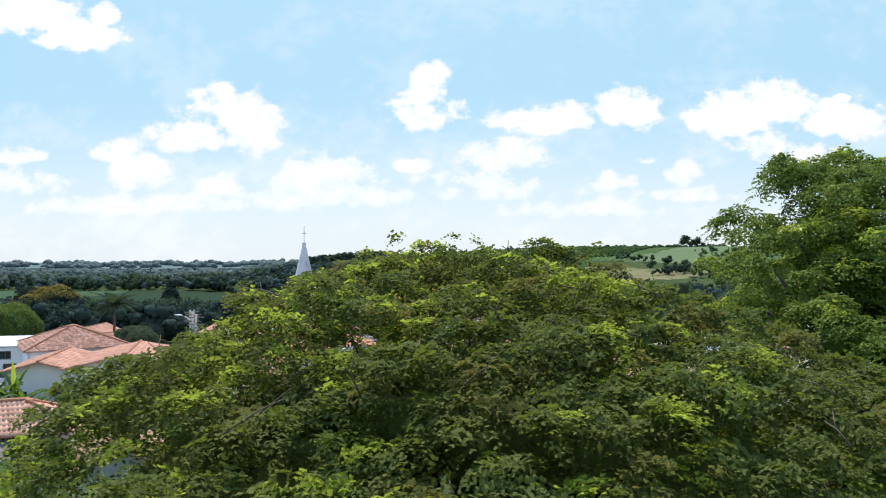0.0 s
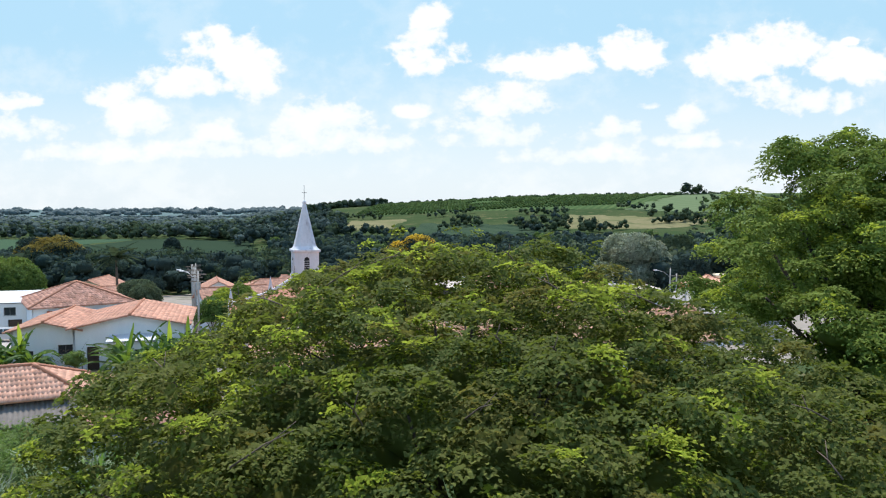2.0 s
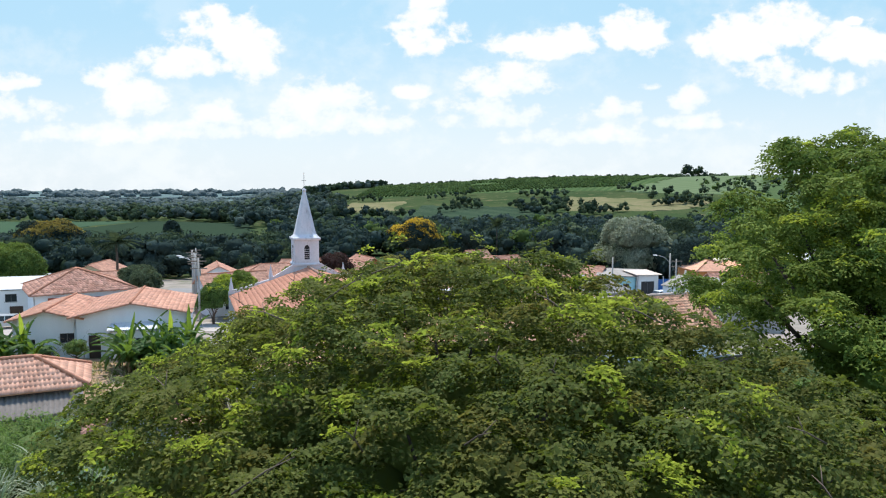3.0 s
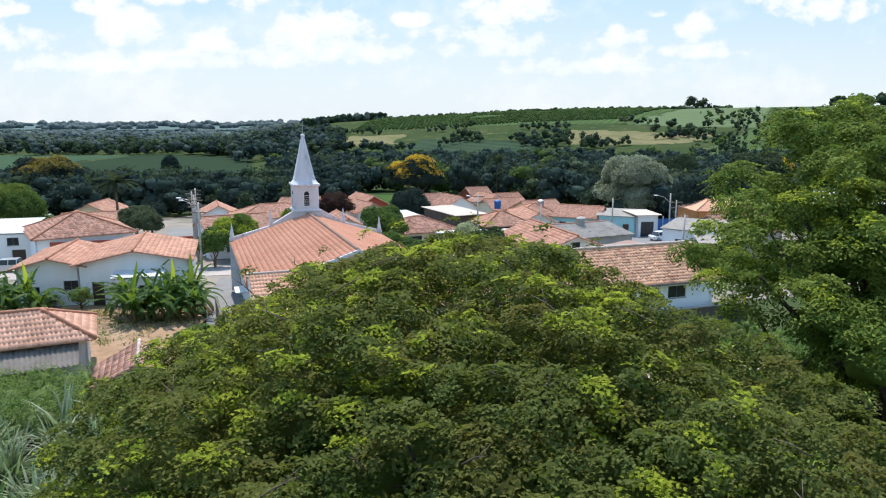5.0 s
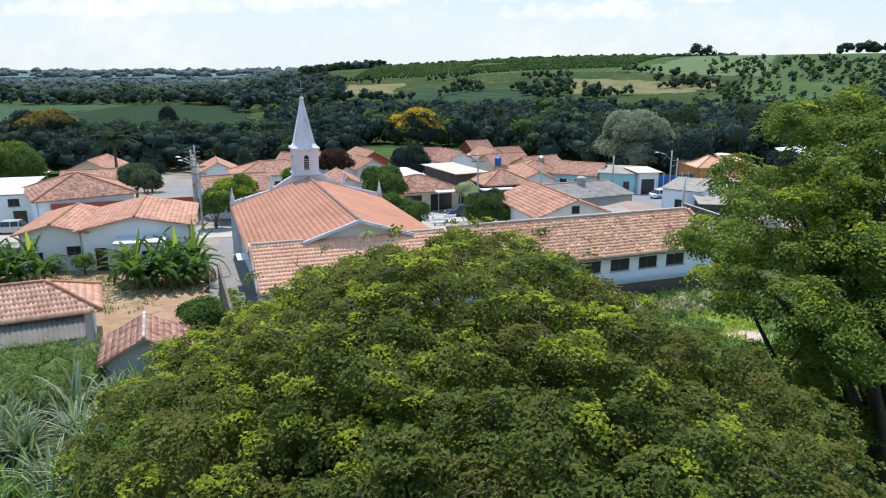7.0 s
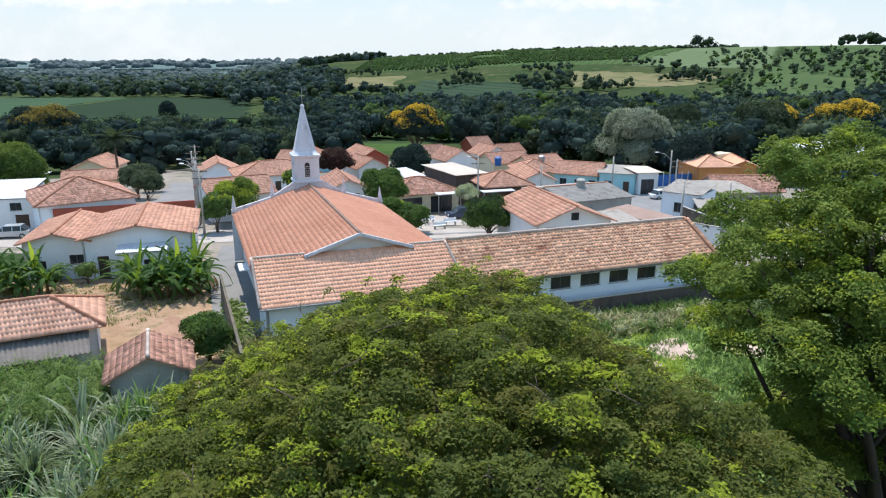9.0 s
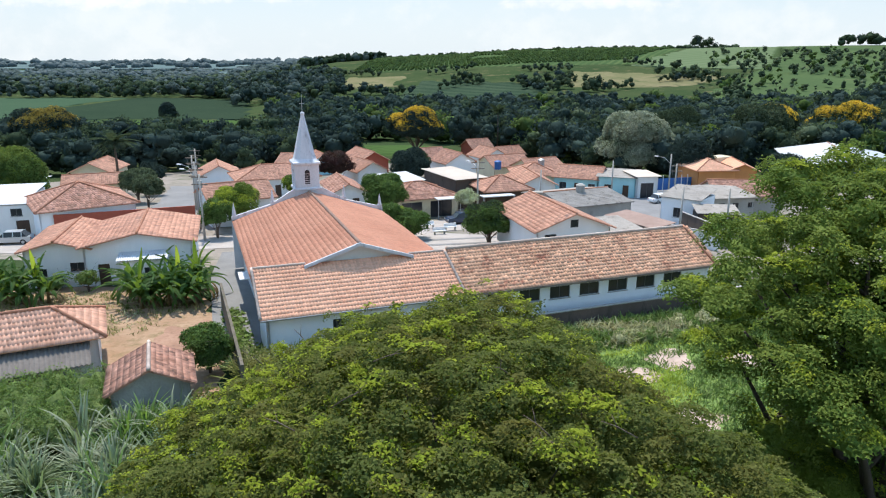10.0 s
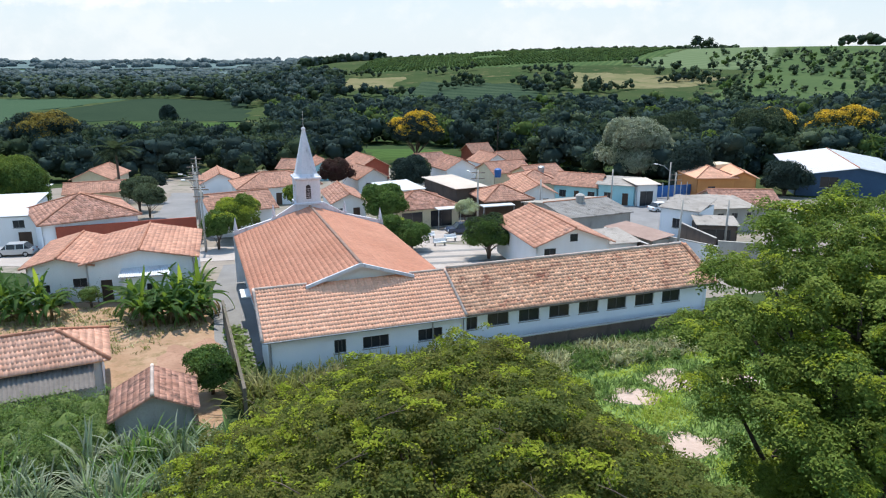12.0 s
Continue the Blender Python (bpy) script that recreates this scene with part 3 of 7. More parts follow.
        if (Vector(e0) - Vector(e1)).length > 0.3:
            ridge_line(h, Vector(e0) + Vector((0, 0, 0.06)), Vector(e1) + Vector((0, 0, 0.06)), RIDGE_RED, seed=sd)
    elif kind == "shed":
        ez, rz = eave + 0.1, eave + rise + 0.1
        sheet_roof(h, -ow, -od, ez, ow, od, rz, roof_mat)
    return h


def sheet_roof(parent, x0, y0, z0, x1, y1, z1, material, pitch=0.18, amp=0.022):
    """Corrugated sheets that rise from y0 to y1."""
    n = max(4, int((x1 - x0) / pitch) * 4)
    v, f = [], []
    for t in (0.0, 0.05):
        for i in range(n + 1):
            x = x0 + (x1 - x0) * i / n
            w = amp * math.cos(2 * math.pi * i / 4)
            v.append((x, y0, z0 + w + t))
            v.append((x, y1, z1 + w + t))
    k = 2 * (n + 1)
    for i in range(n):
        a = 2 * i
        f.append((a, a + 1, a + 3, a + 2))
        f.append((k + a, k + a + 2, k + a + 3, k + a + 1))
        f.append((a, a + 2, k + a + 2, k + a))
        f.append((a + 1, k + a + 1, k + a + 3, a + 3))
    f += [(0, k, k + 1, 1), (2 * n, 2 * n + 1, k + 2 * n + 1, k + 2 * n)]
    return part("sheet_roofing", mesh_of("sheet_roofing", v, f, material), None, parent)


def sheet_on_ground(name, outline, lift, material, label, step=2.0, kind="structure", category="ground", taper=False):
    """A patch that follows the ground inside an outline given in plan, with a small thickness."""
    bm = bmesh.new()
    vs = [bm.verts.new((x, y, 0)) for x, y in outline]
    bm.faces.new(vs)
    xs, ys = [p[0] for p in outline], [p[1] for p in outline]
    for axis, lo, hi in ((0, min(xs), max(xs)), (1, min(ys), max(ys))):
        k = math.ceil(lo / step) * step
        while k < hi:
            co, no = [0, 0, 0], [0, 0, 0]
            co[axis], no[axis] = k, 1
            bmesh.ops.bisect_plane(bm, geom=bm.verts[:] + bm.edges[:] + bm.faces[:], plane_co=co, plane_no=no)
            k += step
    for v in bm.verts:
        v.co.z = ground_z(v.co.x, v.co.y) + (-0.4 if taper and v.is_boundary else lift)
    if sum(f.normal.z for f in bm.faces) < 0:
        bmesh.ops.reverse_faces(bm, faces=bm.faces[:])
    r = bmesh.ops.extrude_face_region(bm, geom=bm.faces[:])
    for v in [g for g in r["geom"] if isinstance(g, bmesh.types.BMVert)]:
        v.co.z -= lift + 0.25
    bmesh.ops.recalc_face_normals(bm, faces=bm.faces[:])
    me = bpy.data.meshes.new(name)
    bm.to_mesh(me)
    bm.free()
    me.materials.append(material)
    return tagged(new(name, me), label, category, kind=kind)


def blob(cx, cy, rx, ry, n=22, wob=0.25, seed=0):
    return [(cx + rx * (1 + wob * noise.noise((math.cos(a) * 1.3, math.sin(a) * 1.3, seed))) * math.cos(a),
             cy + ry * (1 + wob * noise.noise((math.cos(a) * 1.3, math.sin(a) * 1.3, seed))) * math.sin(a))
            for a in [2 * math.pi * i / n for i in range(n)]]


def ragged(outline, amp=0.7, step=1.2, seed=0):
    """The outline with its sides broken and wandering, for edges worn by feet and weeds."""
    out = []
    for (x0, y0), (x1, y1) in zip(outline, outline[1:] + outline[:1]):
        n = max(1, int(math.hypot(x1 - x0, y1 - y0) / step))
        for i in range(n):
            x, y = x0 + (x1 - x0) * i / n, y0 + (y1 - y0) * i / n
            out.append((x + amp * noise.noise((x * 0.72 / step, y * 0.72 / step, seed)) * 1.6, y + amp * noise.noise((x * 0.72 / step, y * 0.72 / step, seed + 9)) * 1.6))
    return out


# ---- the land ----


def ground_material():
    m = bpy.data.materials.new("grassy_ground")
    m.use_nodes = True
    nt = m.node_tree
    p = nt.nodes["Principled BSDF"]
    a = mix(nt, (0.038, 0.062, 0.027), (0.058, 0.076, 0.034), ramp(nt, noise_of(nt, 0.02, 6), 0.4, 0.62))
    a = mix(nt, a, (0.17, 0.14, 0.075), ramp(nt, noise_of(nt, 0.09, 8, 0.65), 0.56, 0.72))
    a = mix(nt, a, (0.042, 0.068, 0.028), ramp(nt, noise_of(nt, 1.7, 5), 0.45, 0.75))
    nt.links.new(a, p.inputs["Base Color"])
    p.inputs["Roughness"].default_value, p.inputs["Specular IOR Level"].default_value = 1.0, 0.0
    b = nt.nodes.new("ShaderNodeBump")
    b.inputs["Distance"].default_value = 0.15
    nt.links.new(noise_of(nt, 2.5, 6), b.inputs["Height"]), nt.links.new(b.outputs[0], p.inputs["Normal"])
    return m


def make_ground():
    xs = np.sinh(np.linspace(-7.2, 7.2, 181)) * 7.0
    ys = np.concatenate([np.linspace(-2600, -60, 14), np.linspace(-40, 180, 56), np.linspace(188, 1000, 90), np.linspace(1030, 4800, 60)])
    v = [(x, y, ground_z(x, y)) for y in ys for x in xs]
    nx = len(xs)
    i, j = np.meshgrid(np.arange(nx - 1), np.arange(len(ys) - 1))
    a = (j * nx + i).ravel()
    f = np.stack([a, a + 1, a + nx + 1, a + nx], 1)
    ob = new("ground", mesh_of("ground", v, f, ground_material(), smoothed=True))
    tagged(ob, "grassy land sloping to a valley and hills", "ground", kind="structure")


make_ground()


def field_material(name, a, b, across, spacing, depth=0.6):
    """Crop rows: stripes of two greens with uneven growth."""
    m = bpy.data.materials.new(name)
    m.use_nodes = True
    nt = m.node_tree
    p = nt.nodes["Principled BSDF"]
    c = nt.nodes.new("ShaderNodeTexCoord")
    mp = nt.nodes.new("ShaderNodeMapping")
    mp.inputs["Rotation"].default_value = (0, 0, radians(across))
    nt.links.new(c.outputs["Object"], mp.inputs[0])
    w = nt.nodes.new("ShaderNodeTexWave")
    w.inputs["Scale"].default_value, w.inputs["Distortion"].default_value, w.inputs["Detail"].default_value = 0.314 / spacing, 0.6, 2
    nt.links.new(mp.outputs[0], w.inputs["Vector"])
    col = mix(nt, a, b, ramp(nt, w.outputs["Fac"], 0.35, 0.75))
    col = mix(nt, col, a, ramp(nt, noise_of(nt, 0.02, 6), 0.4, 0.8))
    col = mix(nt, col, b, ramp(nt, noise_of(nt, 0.2, 4), 0.55, 0.9))
    nt.links.new(col, p.inputs["Base Color"])
    p.inputs["Roughness"].default_value, p.inputs["Specular IOR Level"].default_value = 1.0, 0.0
    return m


ORCHARD = field_material("orchard_rows", (0.052, 0.088, 0.036), (0.085, 0.120, 0.050), 24, 7.0)
PASTURE = field_material("pale_green_pasture", (0.105, 0.145, 0.075), (0.13, 0.165, 0.09), 60, 14.0)
HILLGRASS = surface("hillside_grass", (0.082, 0.120, 0.050), (0.058, 0.092, 0.042), (0.17, 0.16, 0.085), coarse=0.02, fine=0.3, bump=0.0, rough=1.0, stain_at=0.6, spec=0.0)
# A cloud's shadow over the plain is put into this crop's colour.
CANE_SHADOWED = field_material("shadowed_low_crop", (0.026, 0.044, 0.028), (0.036, 0.056, 0.034), 70, 5.0)
CANE_TEAL = field_material("blue_green_crop", (0.045, 0.080, 0.048), (0.058, 0.095, 0.056), 70, 5.0)
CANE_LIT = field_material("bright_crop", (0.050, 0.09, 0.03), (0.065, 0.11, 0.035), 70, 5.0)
STUBBLE = surface("straw_coloured_pasture", (0.20, 0.175, 0.10), (0.13, 0.135, 0.065), (0.055, 0.08, 0.035), coarse=0.03, fine=0.25, bump=0.0, rough=1.0, stain_at=0.56, spec=0.0)
TERRACE = field_material("terraced_crop", (0.026, 0.048, 0.030), (0.060, 0.085, 0.052), 84, 9.0)


def polar(pairs):
    """Plan points from bearing slope and distance ahead."""
    return [(u * y, y) for u, y in pairs]


FIELDS = [
    ("field_orchard", polar(((-0.13, 700), (0.02, 700), (0.16, 690), (0.27, 680), (0.335, 890), (0.1, 950), (-0.09, 955))), ORCHARD, "dark green orchard in rows on the hill"),
    ("field_pasture", polar(((0.25, 670), (0.44, 640), (0.5, 800), (0.44, 940), (0.345, 900))), PASTURE, "pale green smooth pasture on the hill"),
    ("field_hillside", polar(((0.40, 335), (0.80, 330), (0.80, 900), (0.46, 930), (0.44, 640), (0.37, 520))), HILLGRASS, "rough green hillside pasture with bushes"),
    ("field_straw", polar(((-0.16, 560), (-0.07, 575), (-0.05, 650), (-0.135, 660))), STUBBLE, "straw-coloured grazing land below the orchard"),
    ("field_straw_far", polar(((0.17, 540), (0.35, 540), (0.40, 600), (0.18, 640))), STUBBLE, "straw-coloured strip below the pasture"),
    ("field_terraces", polar(((-0.08, 470), (0.10, 450), (0.17, 560), (-0.03, 610))), TERRACE, "terraced crop rows in pale and dark green"),
    ("field_plain", polar(((-0.52, 372), (-0.42, 385), (-0.27, 378), (-0.27, 560), (-0.42, 600), (-0.60, 430))), CANE_SHADOWED, "wide green crop field on the plain, darkened for cloud shadow"),
    ("field_plain_upper", polar(((-0.78, 365), (-0.54, 372), (-0.605, 433), (-0.435, 592), (-0.6, 600), (-0.78, 600))), CANE_TEAL, "paler blue-green crop field on the plain"),
    ("field_plain_bright", polar(((-0.46, 330), (-0.27, 325), (-0.265, 372), (-0.46, 382))), CANE_LIT, "bright green strip of crop on the plain"),
    ("field_meadow", polar(((-0.12, 205), (0.0, 205), (0.0, 240), (-0.12, 240))), CANE_LIT, "mown green meadow behind the houses"),
    ("field_far", polar(((-0.62, 1250), (-0.3, 1200), (-0.26, 1500), (-0.6, 1600))), HAZE_FIELD, "far fields on the plain, paled blue-green for haze"),
    ("field_horizon", polar(((-0.80, 1750), (-0.14, 1750), (-0.10, 4400), (-0.80, 4400))), HAZE_FIELD, "fields below the horizon with haze in their colour"),
]
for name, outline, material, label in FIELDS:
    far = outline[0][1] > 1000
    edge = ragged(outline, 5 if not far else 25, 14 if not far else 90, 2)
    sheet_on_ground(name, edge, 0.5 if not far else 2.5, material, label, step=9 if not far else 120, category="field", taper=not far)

# streets, yards and paving
sheet_on_ground("ground_village", ragged([(-64, 70), (-24, 63), (-8, 64), (22, 57), (60, 70), (74, 118), (40, 150), (8, 188), (-44, 188), (-80, 138)], 0.6, 2.0), 0.02, DUST, "dusty ground between the village houses", step=6)
sheet_on_ground("road_left", ragged([(-26, 70), (-34, 92), (-47, 132), (-52, 132), (-40.5, 92), (-31, 69)], 0.6, 2.0), 0.05, ASPHALT, "grey asphalt street running down between houses", category="road")
sheet_on_ground("road_plaza", ragged([(-31, 69), (-12, 77), (4, 84), (24, 95), (24, 103), (2, 92), (-14, 84), (-31, 78)], 0.6, 2.0), 0.055, PAVING, "pale worn street behind the church", category="road")
sheet_on_ground("road_right", ragged([(17, 84), (22, 78), (34, 88), (52, 112), (38, 134), (30, 136), (30, 118), (26, 100)], 0.6, 2.0), 0.06, ASPHALT, "pale grey asphalt street at the crossing", category="road")
sheet_on_ground("pavement_plaza", [(-5, 68), (4, 62), (9, 66), (7.5, 79), (-3, 82)], 0.08, PAVING, "pale paved square with grey bands", category="pavement")
for k in range(4):
    y = 66.5 + 3.0 * k
    sheet_on_ground("pavement_band", [(-3.6 - 0.1 * k, y), (6.8, y + 2.6), (6.8, y + 3.4), (-3.6 - 0.1 * k, y + 0.9)], 0.10, PAVEDARK, "grey band in the square's paving", category="pavement")
sheet_on_ground("drive", [(-12.2, 40.0), (-15.4, 43.5), (-20.9, 60), (-23, 70), (-20, 71), (-17.3, 62), (-11.9, 46)], 0.04, PAVEDARK, "grey concrete drive beside the church", category="road")
sheet_on_ground("yard_soil", ragged([(-40, 44), (-27, 41), (-19.5, 38), (-18.6, 33.2), (-12.2, 33.0), (-13.4, 39), (-16, 46.5), (-19, 53), (-26, 56), (-40, 54.5)]), 0.03, SOIL, "dry sandy yard with sparse weeds", category="ground")
sheet_on_ground("yard_red_soil", blob(-17.3, 44.0, 2.3, 2.9, 36, 0.9, 3), 0.045, REDSOIL, "turned red soil of a garden plot", category="ground")
sheet_on_ground("street_car_side", ragged([(-60, 70), (-41, 69), (-41, 74), (-60, 80)], 0.6, 2.0), 0.05, PAVING, "pale dusty street beside a parked car", category="road")
sheet_on_ground("grass_plot", blob(13.5, 37, 11.5, 10.5, 40, 0.3, 7), 0.02, LAWN, "rough grass plot behind the church", step=2.0, category="ground")
for k, (x, y, rx, ry) in enumerate(((14.4, 40.0, 1.5, 1.4), (11.6, 38.0, 1.7, 1.1), (13.1, 32.4, 1.6, 1.2), (18.7, 40.2, 1.3, 1.0), (2.0, 25.6, 1.6, 1.2), (0.6, 20.0, 1.2, 1.2))):
    sheet_on_ground("bare_patch", blob(x, y, rx, ry, 30, 0.7, k), 0.045, PATCH, "bare trodden earth in the grass", step=1.0, category="ground")

# ---- the church ----
LX, LY = -10.83, 38.99
CHURCH_ROT = 20.0
church = thing("church", (LX, LY, 0), "white church with terracotta roofs, a side wing and a slender spire", "church", CHURCH_ROT)
# nave: x 0.7 to 13.5, y 5.2 to 24.4, ridge at x 7.05
NAVE_R, EAVE_N, RIDGE_N = 7.05, 3.85, 6.2
part("wall", panel(12.8, 3.6, [], 0.2, [(0, 3.6), (12.8, 3.6), (6.35, 5.95)]), WHITE, church, "plastered back gable wall").matrix_basis = pose(0.7, 4.45, 0.1)
for x, rot, y in ((0.7, 270, 24.4), (13.4, 90, 5.25)):
    w = part("wall", panel(19.15, 4.75, [(2.5 + 3.6 * k, 2.6, 3.5 + 3.6 * k, 4.2) for k in range(5)], 0.2), WHITE, church)
    w.matrix_basis = pose(x, y, -1.1, 0, 0, rot)
    for k in range(5):
        window(church, 2.5 + 3.6 * k, 2.6, 3.5 + 3.6 * k, 4.2, pose(x, y, -1.1, 0, 0, rot))
for k, (c0, c1, c2, c3) in enumerate((((0.0, 24.5, EAVE_N), (0.0, 3.98, EAVE_N), (NAVE_R, 3.98, RIDGE_N), (NAVE_R, 24.5, RIDGE_N)),
                                     ((14.0, 3.98, EAVE_N), (14.0, 24.5, EAVE_N), (NAVE_R, 24.5, RIDGE_N), (NAVE_R, 3.98, RIDGE_N)))):
    roof_slope(church, "nave_roof", (c0, c1, c2, c3), TILE_NAVE, True, 0.22, 0.37, 11 + k)
ridge_line(church, (NAVE_R, 3.95, RIDGE_N + 0.06), (NAVE_R, 24.5, RIDGE_N + 0.06), surface("ridge_grey", (0.40, 0.25, 0.18), (0.28, 0.2, 0.17), coarse=1, fine=8), 0.12)
# white barge boards on the back gable
for s in (1, -1):
    bm = bmesh.new()
    x1 = NAVE_R - s * 3.75
    for y0, y1 in ((3.84, 3.97),):
        a = [(NAVE_R, y0, RIDGE_N + 0.10), (x1, y0, RIDGE_N - 1.22 + 0.10), (x1, y0, RIDGE_N - 1.22 - 0.12), (NAVE_R, y0, RIDGE_N - 0.12)]
        va = [bm.verts.new(p) for p in a]
        vb = [bm.verts.new((p[0], y1, p[2])) for p in a]
        bm.faces.new(va), bm.faces.new(vb[::-1])
        for i in range(4):
            bm.faces.new((va[i], vb[i], vb[(i + 1) % 4], va[(i + 1) % 4]))
    part("barge_board", bm, SPIRE, church, "grey-white painted barge board")
# annex across the back: eave at y 0, z 3.05, rising to y 4.3
AE, AT = 3.05, 5.02
ANN_W = [(4.38, 1.5, 5.14, 2.42), (6.23, 1.55, 7.96, 2.36), (9.96, 1.55, 11.66, 2.36)]
annex_wall = part("wall", panel(13.0, 3.15, [(a - 0.3, b + 0.0, c - 0.3, d + 0.0) for a, b, c, d in ANN_W], 0.2), BLUEISH, church, "white back wall with blue shade in its colour")
annex_wall.matrix_basis = pose(0.3, 0.45, 0)
for a, b, c, d in ANN_W:
    window(church, a - 0.3, b, c - 0.3, d, pose(0.3, 0.45, 0), 3)
w = part("wall", panel(4.6, 3.15, [], 0.2, [(0, 3.15), (4.6, 3.15), (0, 4.95)]), WHITE, church)
w.matrix_basis = pose(0.3, 5.05, 0, 0, 0, 270)
roof_slope(church, "annex_roof", ((-0.05, 0.0, AE), (13.2, 0.0, AE), (13.2, 4.35, AT), (-0.05, 4.35, AT)), TILE_NEW, True, 0.205, 0.36, 21)
for a, b in ((-0.05, 3.45), (10.6, 13.2)):
    part("roof_slope", mesh_of("roof_slope", [(a, 4.36, AT), (b, 4.36, AT), (b, 6.6, AT - 1.15), (a, 6.6, AT - 1.15)], [(0, 1, 2, 3)], TILE_NEW), None, church)
    ridge_line(church, (a, 4.36, AT + 0.05), (b, 4.36, AT + 0.05), RIDGE_PALE, 0.10)
for x in (-0.05, 13.2):
    ridge_line(church, (x, 0.0, AE + 0.08), (x, 4.36, AT + 0.08), RIDGE_PALE, 0.10)
part("gutter", boxed(-0.05, -0.10, AE - 0.10, 13.2, 0.02, AE + 0.0, 0.02), METAL, church, "grey metal eaves gutter")
for x in (0.45, 10.95, 13.15):
    bm = bmesh.new()
    cone(bm, 0.05, 0.05, 0.0, AE - 0.05, 8, x, 0.38)
    part("downpipe", bm, METAL, church)
# the long wing: x 13.3 to 33.4, eave y 0.25, ridge y 4.3
WW = [(13.35, 1.72, 14.25, 2.64)] + [(15.0 + 2.387 * k, 1.8, 16.6 + 2.387 * k, 2.7) for k in range(7)]
wing = thing("church_wing", (LX, LY, 0), "long white hall with dark windows and a lichen-stained terracotta roof", "building", CHURCH_ROT)
wh = panel(20.2, 3.05, [(a - 13.2, b, c - 13.2, d) for a, b, c, d in WW], 0.2)
part("wall", wh, BLUEISH, wing, "white wall with blue shade in its colour and a row of openings").matrix_basis = pose(13.25, 0.75, 0)
for a, b, c, d in WW:
    window(wing, a - 13.2, b, c - 13.2, d, pose(13.25, 0.75, 0), 2)
for x, r, y in ((33.3, 90, 0.75), (13.3, 270, 7.8)):
    part("wall", panel(7.05, 3.05, [], 0.2, [(0, 3.05), (7.05, 3.05), (3.5, 4.95)]), WHITE, wing).matrix_basis = pose(x, y, 0, 0, 0, r)
part("wall", panel(20.0, 3.05, [], 0.2), WHITE, wing).matrix_basis = pose(33.3, 7.8, 0, 0, 0, 180)
WE, WT = 3.08, 5.15
roof_slope(wing, "roof_slope", ((13.27, 0.2, WE), (34.1, 0.2, WE), (34.1, 4.3, WT), (13.27, 4.3, WT)), TILE_WING, True, 0.25, 0.33, 31, 0.02)
roof_slope(wing, "roof_slope", ((33.6, 8.4, WE), (13.27, 8.4, WE), (13.27, 4.3, WT), (33.6, 4.3, WT)), TILE_WING, True, 0.25, 0.33, 32, 0.02)
ridge_line(wing, (13.3, 4.3, WT + 0.06), (33.6, 4.3, WT + 0.06), RIDGE_PALE, 0.12)
ridge_line(wing, (33.6, 0.2, WE + 0.1), (33.6, 4.3, WT + 0.1), RIDGE_RED, 0.10)
part("fascia", boxed(13.27, 0.12, WE - 0.14, 33.6, 0.2, WE + 0.0), OLDWOOD, wing, "weathered eaves board")
# tower
TX, TY = 6.95, 25.3
tower = part("tower", boxed(TX - 1.12, TY - 1.12, -1.5, TX + 1.12, TY + 1.12, 8.75, 0.03), SPIRE, church, "square white tower with weather stains")
part("cornice", boxed(TX - 1.26, TY - 1.26, 8.72, TX + 1.26, TY + 1.26, 8.98, 0.05), SPIRE, tower)
part("plinth_band", boxed(TX - 1.24, TY - 1.24, 6.35, TX + 1.24, TY + 1.24, 6.6, 0.05), SPIRE, tower)
bm = bmesh.new()
prof = ((1.22, 8.96), (1.0, 9.25), (0.90, 9.6), (0.14, 13.2))
rings = []
for r, z in prof:
    ch = 0.55  # chamfered square
    rings.append([bm.verts.new((TX + sx * r * (1 if a else ch), TY + sy * r * (ch if a else 1), z))
                  for sx, sy, a in ((1, -1, 1), (1, 1, 1), (1, 1, 0), (-1, 1, 0), (-1, 1, 1), (-1, -1, 1), (-1, -1, 0), (1, -1, 0))])
for a, b in zip(rings, rings[1:]):
    for i in range(8):
        bm.faces.new((a[i], a[(i + 1) % 8], b[(i + 1) % 8], b[i]))
bm.faces.new(rings[-1])
part("spire", bm, SPIRE, tower, "tall tapering plastered spire")
bm = bmesh.new()
bmesh.ops.create_uvsphere(bm, u_segments=12, v_segments=8, radius=0.2, matrix=Matrix.Translation((TX, TY, 13.3)))
part("finial", bm, SPIRE, tower)
bm = bmesh.new()
box(bm, TX - 0.022, TY - 0.022, 13.3, TX + 0.022, TY + 0.022, 14.95)
box(bm, TX - 0.21, TY - 0.02, 14.2, TX + 0.21, TY + 0.02, 14.25)
part("cross", bm, METAL, tower, "thin metal cross")
for side in range(4):
    m = pose(TX, TY, 0) @ pose(0, 0, 0, 0, 0, 90 * side)
    bm = bmesh.new()
    pts = [(-0.24, 6.95), (0.24, 6.95), (0.24, 7.95)] + [(0.24 * math.cos(a), 7.95 + 0.34 * math.sin(a)) for a in (0.5, 1.0, 1.57, 2.1, 2.6)] + [(-0.24, 7.95)]
    bm.faces.new([bm.verts.new((x, -1.135, z)) for x, z in pts])
    o = part("louvred_opening", bm, GLASS, tower, "dark pointed arch opening")
    o.matrix_basis = m
    bm = bmesh.new()
    for x, z in zip((-0.30, 0.24), (6.9, 6.9)):
        box(bm, x, -1.17, z, x + 0.06, -1.12, 7.95)
    box(bm, -0.32, -1.19, 6.85, 0.32, -1.10, 6.94)
    for i in range(5):
        box(bm, -0.23, -1.16, 7.08 + 0.2 * i, 0.23, -1.135, 7.11 + 0.2 * i)
    part("louvres", bm, SPIRE, o)
